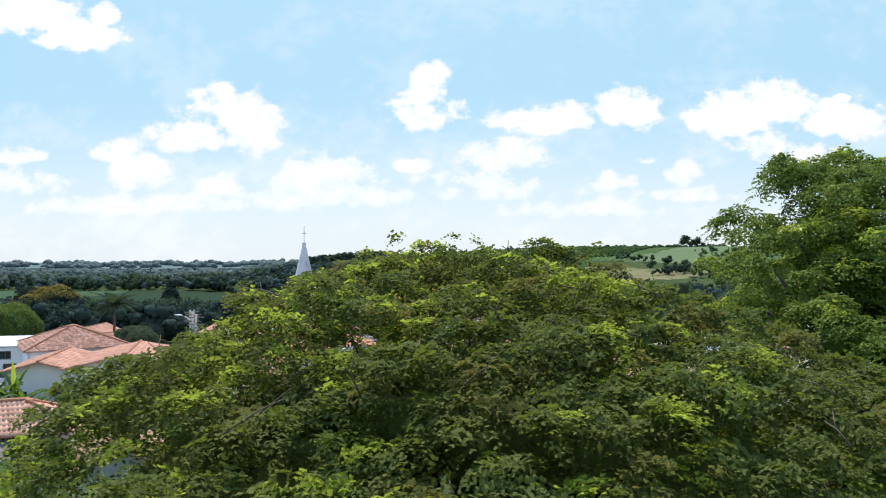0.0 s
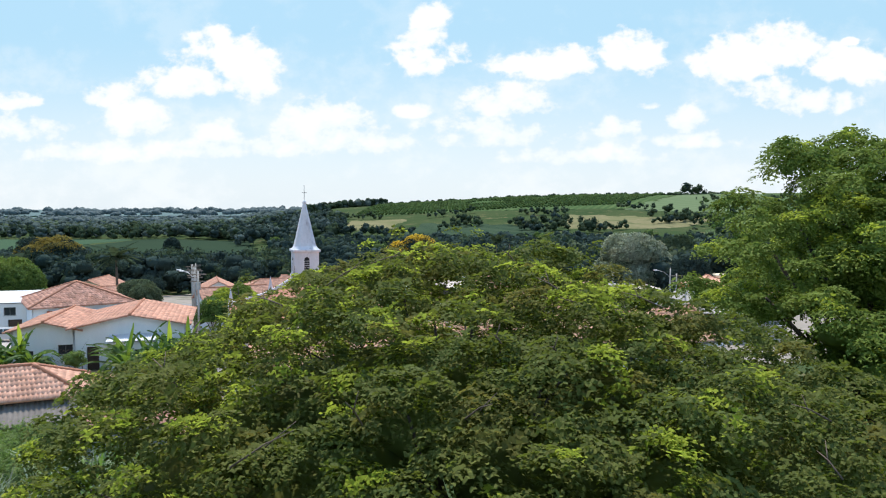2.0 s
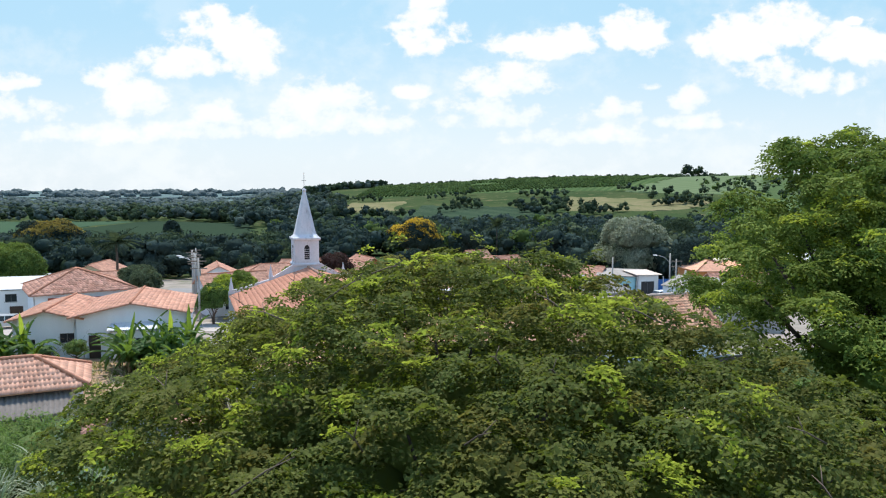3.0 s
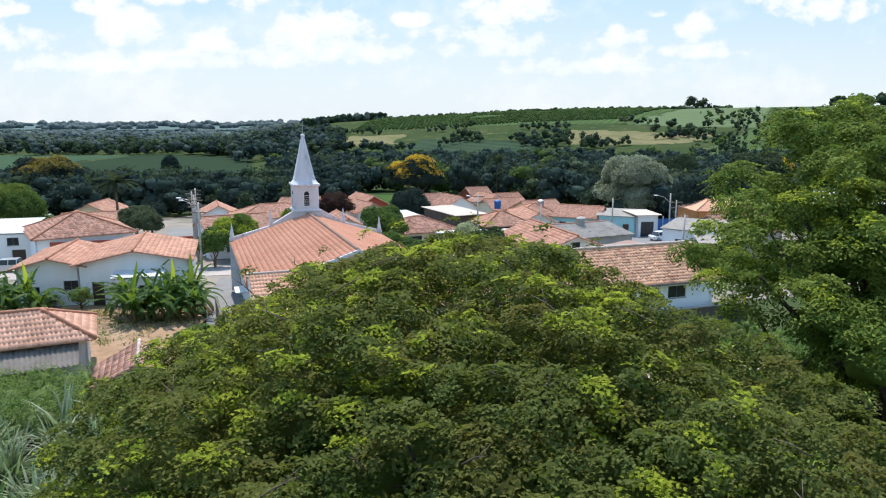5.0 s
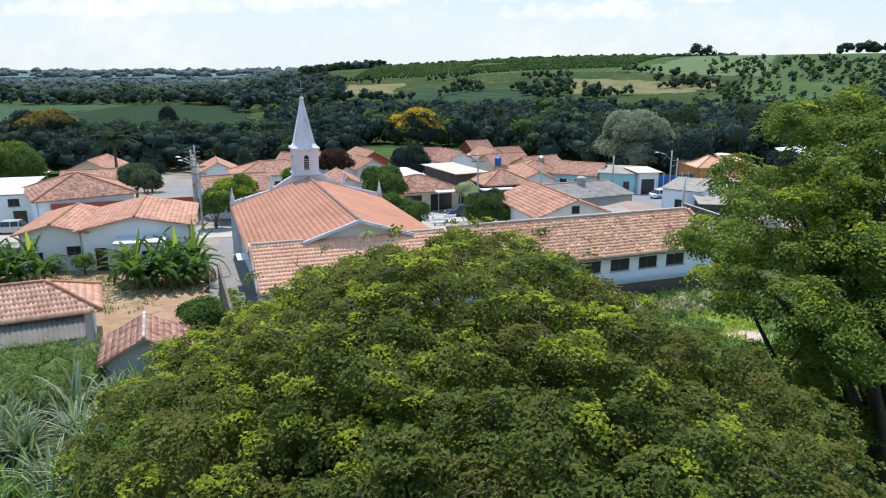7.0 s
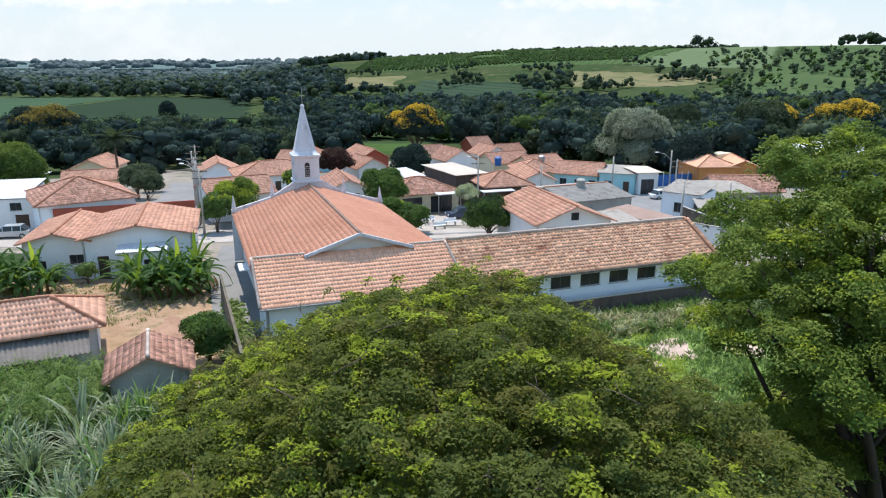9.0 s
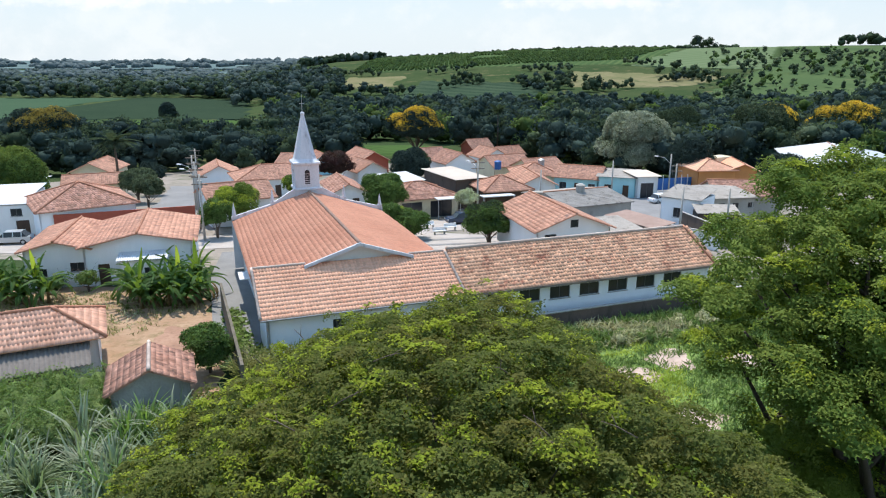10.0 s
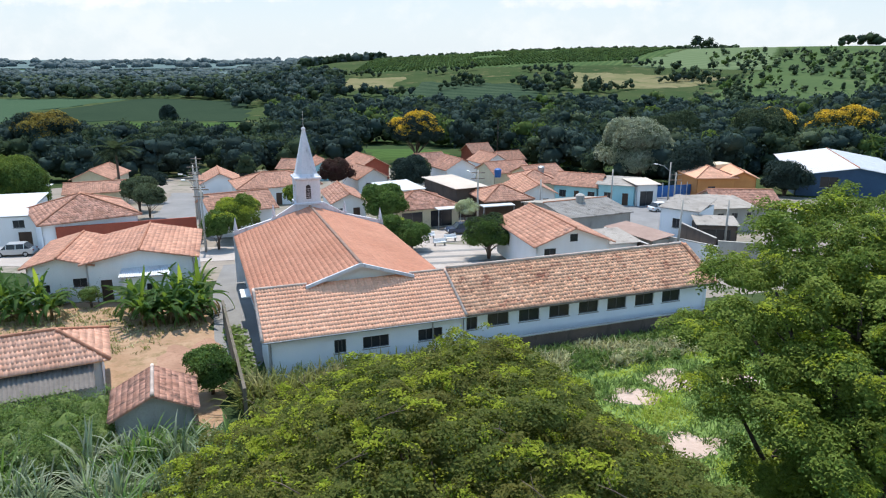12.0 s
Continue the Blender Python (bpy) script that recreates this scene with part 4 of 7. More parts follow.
# front parapet with pinnacles
bm = panel(14.2, 0.1, [], 0.25, [(0, -4.5), (14.2, -4.5), (14.2, 0.35), (10.6, 1.3), (8.4, 2.6), (5.8, 2.6), (3.6, 1.3), (0, 0.35)])
part("parapet", bm, SPIRE, church, "stepped grey-white front gable").matrix_basis = pose(-0.05, 24.55, 3.9)
for x, z in ((0.2, 4.2), (3.7, 5.2), (10.4, 5.2), (13.9, 4.2)):
    bm = bmesh.new()
    box(bm, x - 0.17, 24.5, z - 0.2, x + 0.17, 24.84, z + 0.25)
    cone(bm, 0.20, 0.02, z + 0.25, z + 1.35, 4, x, 24.67)
    part("pinnacle", bm, SPIRE, church, "grey pointed pinnacle")
part("side_canopy", boxed(-0.45, 11.4, 2.2, 0.7, 13.4, 2.28, 0.02), WHITE, church, "thin pale canopy over the side door")

# boundary walls round the church plot

def yard_wall(name, a, b, h, material, label, thick=0.18, cap=True, group=""):
    a, b = Vector((*a, 0)), Vector((*b, 0))
    d = b - a
    n = max(1, round(d.length / 4))
    ob = thing(name, (a.x, a.y, ground_z(a.x, a.y)), label, "wall", math.degrees(math.atan2(d.y, d.x)), group, "structure")
    zb = ground_z(b.x, b.y) - ground_z(a.x, a.y)
    bm = bmesh.new()
    vs = box(bm, 0, -thick / 2, -0.3, d.length, thick / 2, h)
    for v in vs:
        v.co.z += zb * v.co.x / d.length
    part("wall_body", bm, material, ob)
    if cap:
        bm = bmesh.new()
        vs = box(bm, -0.04, -thick / 2 - 0.05, h, d.length + 0.04, thick / 2 + 0.05, h + 0.07)
        for v in vs:
            v.co.z += zb * v.co.x / d.length
        part("coping", bm, CONCRETE, ob)
    return ob


def local(x, y):
    c, s = math.cos(radians(CHURCH_ROT)), math.sin(radians(CHURCH_ROT))
    return (LX + x * c - y * s, LY + x * s + y * c)


yard_wall("wall_boundary_back", local(7.0, -0.55), local(36.0, -0.15), 1.25, BROWNWALL, "damp dark brown boundary wall along the church plot")
yard_wall("wall_boundary_drive", local(-1.45, -3.6), local(-1.8, 12.0), 2.0, MOSSWALL, "mossy old concrete wall along the drive", cap=False)

# ---- village houses ----
D = "door"


def village():
    # white house with two gables by the banana plants
    house("house_twin_gable", (-27.2, 61.6, -0.6), 17, 8.6, 9.5, 3.65, 0.9, "gable", TILE_TOWN, WHITE, "white house with a low terracotta gable roof",
          [(1.0, 0.1, 1.9, 2.1, D), (5.6, 2.2, 6.5, 3.0)], along="y", fine=True, wide=0.22, long=0.4)
    house("house_low_gable", (-33.2, 60.0, -0.6), 14, 4.9, 9.0, 3.5, 0.65, "gable", TILE_TOWN, WHITE, "white house wing with a low terracotta gable",
          [(0.7, 1.2, 1.6, 1.9), (3.4, 1.5, 4.5, 2.3)], along="y", fine=True, wide=0.22, long=0.4)
    house("lean_to", (-25.2, 56.5, -0.2), 14, 3.6, 2.0, 2.2, 0.35, "shed", ZINC, WHITE, "small white lean-to with a pale sheet roof", [(1.9, 0.9, 2.7, 1.6)], over=0.2)
    # red wall and old hipped roof
    house("house_old_hip", (-42.7, 80.7, -1.7), 36, 9.9, 10.0, 3.9, 2.0, "hip", TILE_OLD, BLUEISH, "house under a patched old terracotta hip roof", [(3.4, 1.6, 8.2, 2.4)])
    yard_wall("wall_red", (-42.6, 74.4), (-29.8, 82.0), 3.3, REDWALL, "faded red painted boundary wall", cap=False)
    house("house_cream", (-66.6, 134.5, -5.2), 6, 7.0, 10, 3.0, 1.6, "gable", TILE_TOWN, CREAM, "cream house with a terracotta gable roof", [(1.4, 1, 2.6, 2.1), (4.4, 0.1, 5.4, 2.1, D)], along="y")
    house("house_low_pale", (-57.6, 114.5, -4.0), 22, 9, 7, 2.7, 1.1, "gable", TILE_TOWN, CREAM, "low house with a pale terracotta roof")
    house("house_white_flat", (-58.0, 91.0, -2.6), 16, 7.6, 8, 3.6, 0.4, "shed", ZINC, WHITE, "white house with a wide pale sheet roof",
          [(1.2, 1.2, 2.2, 2.4), (4.2, 1.2, 5.4, 2.4)], side_holes=[(2, 1.3, 3.2, 2.4), (5, 1.3, 6.2, 2.4)], over=0.3)
    house("house_white_two_storey", (-50.6, 80.5, -1.9), 16, 5.4, 5.0, 3.9, 0.25, "shed", ZINC, WHITE, "white two-storey house with dark windows and a flat roof",
          [(0.7, 2.6, 1.6, 3.5), (3.0, 2.6, 4.2, 3.5), (3.4, 0.1, 4.8, 2.1, D)], side_holes=[(1.2, 2.4, 2.2, 3.4)], over=0.15)
    house("house_white_shed", (-66.5, 109.0, -3.7), 6, 6, 5, 3.1, 0.4, "shed", ZINC, WHITE, "white store with a pale sheet roof", over=0.4)
    # across the street, behind the church
    house("house_behind_church", (-29.3, 120.0, -4.4), 24, 13.5, 9, 3.3, 1.7, "hip", TILE_TOWN, WHITE, "wide house with a terracotta hip roof", [(2, 1, 3.4, 2.2), (6, 0.1, 7, 2.2, D), (9, 1, 10.4, 2.2)])
    house("house_corner_left", (-27.4, 90.5, -2.5), 30, 8.0, 8, 3.5, 1.5, "gable", TILE_TOWN, WHITE, "house with an orange terracotta roof at the corner", [(2, 1, 3.2, 2.2), (5, 0.1, 6, 2.2, D)])
    house("house_maroon_gable", (-41.3, 127.1, -4.8), 20, 6.8, 9, 3.0, 1.7, "gable", TILE_TOWN, BLUEISH, "house with a red-brown tiled gable", along="y")
    house("house_small_far", (-33.3, 156, -6.7), -10, 5.6, 7, 3.0, 1.5, "gable", TILE_TOWN, CREAM, "small far house with a terracotta roof")
    house("house_green", (-28.1, 159, -6.8), 24, 5.8, 8, 3.0, 1.5, "gable", TILE_OLD, CYAN, "faded green house with a brown tiled roof", [(2, 1, 3.2, 2.1)], along="y")
    house("house_white_a", (-14.8, 101.5, -3.0), 18, 4.6, 10, 3.1, 1.1, "gable", TILE_OLD, WHITE, "white house with a striped terracotta gable roof", [(0.6, 1, 1.6, 2.2), (2.8, 0.1, 3.8, 2.2, D)], along="y")
    house("house_white_b", (-15.3, 134.0, -5.2), 30, 6.0, 8, 3.1, 1.6, "gable", TILE_TOWN, WHITE, "white house with a terracotta gable roof", [(1.6, 1, 3, 2.2)], along="y")
    house("house_brown_gable", (-18.1, 161, -6.9), 28, 7.0, 11, 3.1, 1.9, "gable", TILE_TOWN, REDWALL, "brown house with a broad terracotta gable", along="y")
    house("house_garage", (-3.7, 96.8, -2.9), 24, 9.2, 8, 2.9, 1.5, "hip", TILE_OLD, CREAM, "house with a tiled hip roof and a dark open porch", [(0.8, 0.1, 3.8, 2.4), (5.0, 0.1, 8.2, 2.4)])
    house("house_sheet_white", (-7.2, 109.0, -3.6), 30, 5.6, 6, 3.5, 0.4, "shed", ZINC, WHITE, "white house with a pale corrugated roof")
    house("hall_cream_sheet", (1.6, 107.4, -3.8), 28, 4.8, 10.6, 4.75, 0.15, "shed", CREAMSHEET, BROWNWALL, "workshop with a wide cream sheet roof")
    house("house_brown_far_a", (-3.8, 172, -7.8), 26, 7, 8, 3.1, 1.8, "gable", TILE_OLD, CREAM, "far house with a dark terracotta roof")
    house("house_brown_far_b", (2.2, 154, -6.6), 26, 7.4, 8, 3.2, 2.0, "gable", TILE_OLD, BLUEISH, "house with a steep dark terracotta roof", along="y")
    house("house_far_c", (9.6, 200, -9.0), 26, 6.4, 7, 3.2, 2.0, "gable", TILE_TOWN, REDWALL, "far house with a red tiled roof")
    house("house_far_d", (11.0, 170, -7.6), 26, 6.8, 8, 3.2, 1.9, "gable", TILE_TOWN, BLUEISH, "far pale blue house with a terracotta gable", along="y")
    house("house_far_e", (16.6, 181, -8.4), 26, 6.4, 7, 3.1, 1.7, "gable", TILE_TOWN, CREAM, "far house with a terracotta roof")
    house("house_porch", (8.4, 100.6, -3.2), 16, 6.8, 6.6, 3.5, 1.5, "hip", TILE_TOWN, DARKWOOD, "house with a terracotta hip roof over a dark porch")
    house("house_gable_blue_white", (14.2, 113.0, -3.9), 8, 5.6, 10, 3.1, 1.3, "gable", TILE_TOWN, WHITE, "white house with an orange terracotta gable roof", [(1, 1, 2.2, 2.2), (3.6, 0.1, 4.6, 2.2, D)], along="y")
    house("house_row_a", (12.7, 146.0, -6.0), 24, 8.6, 8, 3.1, 1.7, "gable", TILE_TOWN, CREAM, "long low house with an orange terracotta roof")
    house("house_row_b", (16.6, 127, -4.8), 4, 7.6, 8, 3.1, 1.6, "hip", TILE_TOWN, CREAM, "house with an orange terracotta hip roof")
    house("house_row_c", (18.8, 137.0, -5.4), 26, 7.4, 8, 3.1, 1.6, "gable", TILE_TOWN, CREAM, "house with an orange terracotta gable roof")
    house("house_light_blue", (24.2, 121.5, -4.5), -26, 7.6, 7, 3.1, 1.5, "gable", TILE_TOWN, CYAN, "sky-blue house with an orange terracotta roof", [(1, 1, 2.2, 2.2), (3.6, 0.1, 4.5, 2.2, D), (6, 1, 7.2, 2.2)], along="x", side_holes=[(1.5, 1.1, 2.7, 2.2), (5, 1.1, 6.2, 2.2)])
    house("house_turquoise", (30.0, 118, -4.3), -20, 6.0, 6, 3.4, 0.5, "shed", FIBRO, CYAN, "turquoise house with a dark sheet roof", [(1, 1, 2.2, 2.2), (4, 0.1, 5.0, 2.2, D)])
    house("house_white_box", (33.4, 116.5, -4.2), 10, 3.6, 5, 3.6, 0.2, "shed", CREAMSHEET, WHITE, "narrow white flat-roofed house", [(0.6, 0.1, 2.9, 2.6)])
    # white gable house beside the wing, grey sheet roofs behind it
    house("house_white_gable", (11.1, 70.2, -1.1), 15, 7.6, 11.2, 3.6, 1.45, "gable", TILE_TOWN, WHITE, "white house with bright orange tiles and a gable window", [(0.8, 1.8, 2.0, 3.2)], along="y", fine=True, gable_hole=(0.8, 3.75, 4.5), side_holes=[(2.6, 1.7, 3.8, 2.9)])
    house("shed_grey", (17.8, 92.0, -2.5), 24, 9.6, 11, 2.8, 0.9, "gable", FIBRO, CONCRETE, "low building with grey fibre-cement sheets", over=0.3)
    house("shed_low_grey", (18.2, 73.2, -1.5), 16, 3.6, 4.6, 2.3, 0.3, "shed", FIBRO, WHITE, "low lean-to with dark grey sheets")
    yard_wall("wall_brick_red", (19.0, 80.0), (21.2, 69.8), 2.3, BROWNWALL, "bare red-brown brick wall", cap=True)
    house("shed_pink", (22.4, 77.6, -1.8), -62, 7, 2.6, 2.1, 0.3, "shed", PINKSHEET, CONCRETE, "low store with a dusty pink roof")
    # grey-blue house with a dark yard, beyond the wing's end
    house("house_grey_blue", (31.2, 87.2, -2.3), -38, 4.8, 5.8, 3.7, 0.7, "shed", FIBRO, BLUEISH, "pale blue house with a grey sheet roof", [(1.6, 1.4, 2.6, 2.6)], side_holes=[(1.6, 1.6, 2.8, 2.9)], over=0.25)
    house("house_grey", (37.6, 93.0, -2.7), 10, 6.0, 6, 3.2, 0.6, "shed", FIBRO, CONCRETE, "grey unpainted house with small dark windows", [(1, 1.9, 1.9, 2.6), (3, 1.9, 3.9, 2.6), (5.2, 1.9, 6.1, 2.6)])
    house("house_pink_roof", (42.0, 97.5, -2.9), -4, 8.4, 8, 3.1, 1.4, "gable", TILE_OLD, CONCRETE, "house with a dull terracotta roof")
    yard_wall("wall_rusty", (29.0, 83.0), (29.4, 72.8), 2.4, BROWNWALL, "rust-brown yard wall")
    yard_wall("wall_white_end", (24.1, 78.6), (28.8, 70.6), 1.9, WHITE, "whitewashed boundary wall behind the wing", cap=True)
    yard_wall("wall_block_yard", (29.6, 72.6), (35.0, 70.4), 2.1, CONCRETE, "grey unpainted block wall of a yard", cap=True)
    house("yard_lean_to", (32.6, 81.6, -2.0), -8, 4.6, 3.0, 2.5, 0.5, "shed", FIBRO, BROWNWALL, "low lean-to of old sheets in a dark yard", [(0.6, 0.1, 3.9, 2.1)], over=0.2)
    # orange house and blue hall
    house("house_orange", (48.6, 128.0, -4.9), 4, 7.0, 9, 4.0, 1.4, "hip", TILE_NEW, ORANGE, "orange house with a terracotta hip roof", [(2, 1.2, 3.4, 2.4)])
    house("house_orange_wing", (54.2, 128.0, -4.9), -8, 4.6, 9, 4.0, 1.0, "gable", TILE_NEW, ORANGE, "orange house wing with a terracotta roof", along="y")
    tank = thing("water_tank", (53, 134, -2.0), "cream masonry water tank box on the roof", "water tank", 30)
    part("tank_body", boxed(-2.2, -1.4, 0.0, 2.2, 1.4, 2.2, 0.06), CREAM, tank)
    house("hall_blue", (80.0, 140.0, -5.6), -18, 20.0, 30, 4.3, 1.7, "gable", ZINC, BLUEWALL, "dark blue hall with a pale sheet roof", [(4, 2.2, 7, 4.2), (15, 2.2, 18, 4.2)], along="y")
    # shed and coop in the yard
    house("shed_yard", (-26.7, 37.6, 0.0), 26, 12.0, 4.6, 2.6, 1.1, "hip", TILE_SHED, WHITE, "shed under a pale terracotta hip roof", [], fine=True, over=0.5, wide=0.23)
    lean = thing("porch_roof", (-25.4, 34.9, 0.0), "old fibre-cement lean-to roof on timber posts", "roof", 26)
    sheet_roof(lean, -7.0, -1.15, 1.45, 5.6, 0.75, 2.3, FIBRO_DARK, pitch=0.25, amp=0.045)
    for x in (-6.0, -2.4, 1.2, 4.0):
        part("post", boxed(x, -0.95, 0.0, x + 0.14, -0.81, 1.5), OLDWOOD, lean)
    house("coop", (-15.6, 34.2, 0.0), 22, 3.8, 3.4, 1.9, 0.95, "gable", TILE_OLD, CONCRETE, "small grey coop with a sagging terracotta roof", [], along="y", fine=True, over=0.3, wide=0.2, long=0.36, ridge=RIDGE_PALE)
    for x, y, z in ((-70, 215, -10), (-110, 230, -11)):
        house("farmhouse", (x, y, z), 8, 16, 9, 3.5, 1.8, "gable", TILE_OLD, CREAM, "far farm building with a dull tiled roof")
    house("farm_shed", (-96, 262, -12), 8, 10, 8, 4.5, 1.0, "shed", ZINC, BLUEISH, "far pale farm shed")


village()

# ---- plants ----


def swarm_arrays(templates, mats_r, pos, scale, mat_index):
    """Vertices, quads and material numbers of many copies of templates (verts, quads): each with a rotation, a place, a size and a material."""
    rng = np.random.RandomState(len(pos))
    pick = rng.randint(0, len(templates), len(pos))
    allv, allf, alli = [], [], []
    base = 0
    sc = np.repeat(scale[:, None], 3, 1) if scale.ndim == 1 else scale
    for k, (tv, tf) in enumerate(templates):
        s = np.nonzero(pick == k)[0]
        if not len(s):
            continue
        v = np.einsum("nij,nkj->nki", mats_r[s], tv[None] * sc[s][:, None, :]) + pos[s][:, None, :]
        f = tf[None] + (np.arange(len(s)) * len(tv))[:, None, None] + base
        allv.append(v.reshape(-1, 3))
        allf.append(f.reshape(-1, 4))
        alli.append(np.repeat(mat_index[s], len(tf)))
        base += len(s) * len(tv)
    return np.concatenate(allv), np.concatenate(allf), np.concatenate(alli)


def swarm(templates, mats_r, pos, scale, mat_index, mats, name, core=None):
    """One mesh of a swarm of leaves; core: the arrays of the leafy masses inside it, which are shaded smooth."""
    v, f, i = swarm_arrays(templates, mats_r, pos, scale, mat_index)
    if core is None:
        return mesh_of(name, v, f, mats, i)
    cv, cf, ci = core
    me = mesh_of(name, np.concatenate([v, cv]), np.concatenate([f, cf + len(v)]), mats, np.concatenate([i, ci]))
    flags = np.zeros(len(f) + len(cf), bool)
    flags[len(f):] = True
    me.polygons.foreach_set("use_smooth", flags)
    return me


def lump(seed, n=3):
    """A rounded, knobbly mass of foliage, one unit in radius."""
    v, f, seen = [], [], {}
    for axis in range(3):
        for side in (-1, 1):
            for i in range(n):
                for j in range(n):
                    q = []
                    for di, dj in ((0, 0), (1, 0), (1, 1), (0, 1)):
                        c = [0, 0, 0]
                        c[axis] = side
                        c[(axis + 1) % 3] = 2 * (i + di) / n - 1
                        c[(axis + 2) % 3] = 2 * (j + dj) / n - 1
                        key = tuple(round(t, 4) for t in c)
                        if key not in seen:
                            seen[key] = len(v)
                            p = Vector(c).normalized()
                            v.append(p * (1 + 0.42 * noise.noise(p * 1.9 + Vector((seed * 3.7, 0, 0))) + 0.22 * noise.noise(p * 4.3 + Vector((0, seed * 2.9, 0)))))
                        q.append(seen[key])
                    f.append(q if side > 0 else q[::-1])
    return np.array([tuple(p) for p in v]), np.array(f)


LUMPS = [lump(s) for s in range(5)]
LUMPS_TINY = [lump(s, 1) for s in range(5)]
LUMPS_FAR = [lump(s + 7, 2) for s in range(5)]


def spins(n, seed):
    a = np.random.RandomState(seed).uniform(0, 6.283, n)
    m = np.zeros((n, 3, 3))
    m[:, 0, 0], m[:, 1, 1], m[:, 0, 1], m[:, 1, 0], m[:, 2, 2] = np.cos(a), np.cos(a), -np.sin(a), np.sin(a), 1
    return m


def frames_from(out, spin_seed, droop=0.0):
    """Rotation matrices whose z axis is out and whose turn about it is random."""
    rng = np.random.RandomState(spin_seed)
    z = out / np.linalg.norm(out, axis=1, keepdims=True)
    a = rng.normal(size=z.shape)
    x = a - z * np.sum(a * z, 1, keepdims=True)
    x /= np.linalg.norm(x, axis=1, keepdims=True)
    return np.stack([x, np.cross(z, x), z], 2)


def strip(path, widths):
    """Quads along a path in the xz plane, broad in y."""
    v, f = [], []
    for (x, z), w in zip(path, widths):
        v += [(x, -w, z), (x, w, z)]
    for i in range(len(path) - 1):
        f.append((2 * i, 2 * i + 1, 2 * i + 3, 2 * i + 2))
    return v, f


def frond(seed, pairs=7, length=1.0, fall=0.35, wide=0.26, leaf=0.05):
    """A feathery compound leaf: a rib with pairs of narrow leaflets, arching out and down. Grows along +x, up is +z."""
    rng = random.Random(seed)
    v, f = [], []
    for i in range(pairs):
        t = (i + 0.7) / pairs
        x, z = t * length, 0.10 * math.sin(t * 2.2) - fall * t * t
        w = wide * (1 - 0.75 * (t - 0.42) ** 2 / 0.34) * rng.uniform(0.85, 1.1)
        for s in (1, -1):
            b = len(v)
            dx, dz = 0.10 * length, -w * rng.uniform(0.25, 0.5)
            v += [(x - leaf, 0, z), (x + leaf, 0, z), (x + dx + leaf * 0.7, s * w, z + dz), (x + dx - leaf * 0.7, s * w, z + dz)]
            f.append((b, b + 1, b + 2, b + 3))
    return np.array(v), np.array(f)


def rosette(seed, leaves=6, **k):
    """A tuft of fronds round a twig's end."""
    rng = random.Random(seed)
    v, f = [], []
    for i in range(leaves):
        a, lift = 2 * math.pi * (i + rng.uniform(-0.3, 0.3)) / leaves, rng.uniform(-0.15, 0.75)
        fv, ff = frond(seed * 31 + i, **k)
        m = np.array(Euler((0, -lift, a)).to_matrix())
        f.append(ff + sum(len(q) for q in v))
        v.append(fv @ m.T * rng.uniform(0.75, 1.1))
    return np.concatenate(v), np.concatenate(f)


def tuft(seed, blades=5, spread=0.5, w=0.42):
    """A few crossed leafy cards of uneven shape."""
    rng = random.Random(seed)
    v, f = [], []
    for i in range(blades):
        m = Euler((rng.uniform(-0.9, 0.9), rng.uniform(-0.9, 0.9), rng.uniform(0, 6.3))).to_matrix()
        o = Vector((rng.uniform(-1, 1), rng.uniform(-1, 1), rng.uniform(-0.6, 0.6))) * spread
        b = len(v)
        for x, y in ((-w, -w * 0.45), (w * 0.2, -w * 0.75), (w * 1.1, w * 0.2), (-w * 0.2, w * 0.7)):
            v.append(o + m @ Vector((x * rng.uniform(0.7, 1.2), y * rng.uniform(0.7, 1.2), rng.uniform(-0.1, 0.1))))
        f.append((b, b + 1, b + 2, b + 3))
    return np.array([tuple(q) for q in v]), np.array(f)


FRONDS = [rosette(s, 6, pairs=2, wide=0.36, leaf=0.135, fall=0.6) for s in (3, 5, 8, 9)]
FRONDS_FAR = [rosette(s, 5, pairs=2, wide=0.36, leaf=0.12, fall=0.55) for s in (13, 15, 18, 21)]
TUFTS = [tuft(s, 3, 0.7, 0.40) for s in (1, 2, 3, 4, 5, 6)]
TUFTS_FAR = [tuft(s, 2, 0.5, 0.55) for s in (1, 2, 3, 4)]
TUFTS_FINE = [tuft(s, 5, 0.6, 0.28) for s in (11, 12, 13)]


def limbs(base, tips, r0, seed, fork=0.35, n=7):
    """Tapered limbs from the base through a common trunk to each tip."""
    rng = random.Random(seed)
    lines = []
    b = Vector(base)
    for t in tips:
        t = Vector(t)
        crown = b + (t - b) * fork
        crown = Vector((b.x + (t.x - b.x) * fork * 0.35, b.y + (t.y - b.y) * fork * 0.35, b.z + (t.z - b.z) * fork))
        mid = crown.lerp(t, 0.5) + Vector((rng.uniform(-0.5, 0.5), rng.uniform(-0.5, 0.5), rng.uniform(-0.5, 0.3)))
        lines.append(((b + Vector((rng.uniform(-0.1, 0.1), rng.uniform(-0.1, 0.1), -0.3)), crown, mid, t), (r0, r0 * 0.7, r0 * 0.38, r0 * 0.12)))
        for _ in range(3):
            s = mid.lerp(t, rng.uniform(0.0, 0.7))
            e = s + Vector((rng.uniform(-1.6, 1.6), rng.uniform(-1.6, 1.6), rng.uniform(0.3, 1.5)))
            lines.append(((s, s.lerp(e, 0.5) + Vector((0, 0, 0.15)), e), (r0 * 0.22, r0 * 0.15, r0 * 0.05)))
    return lines


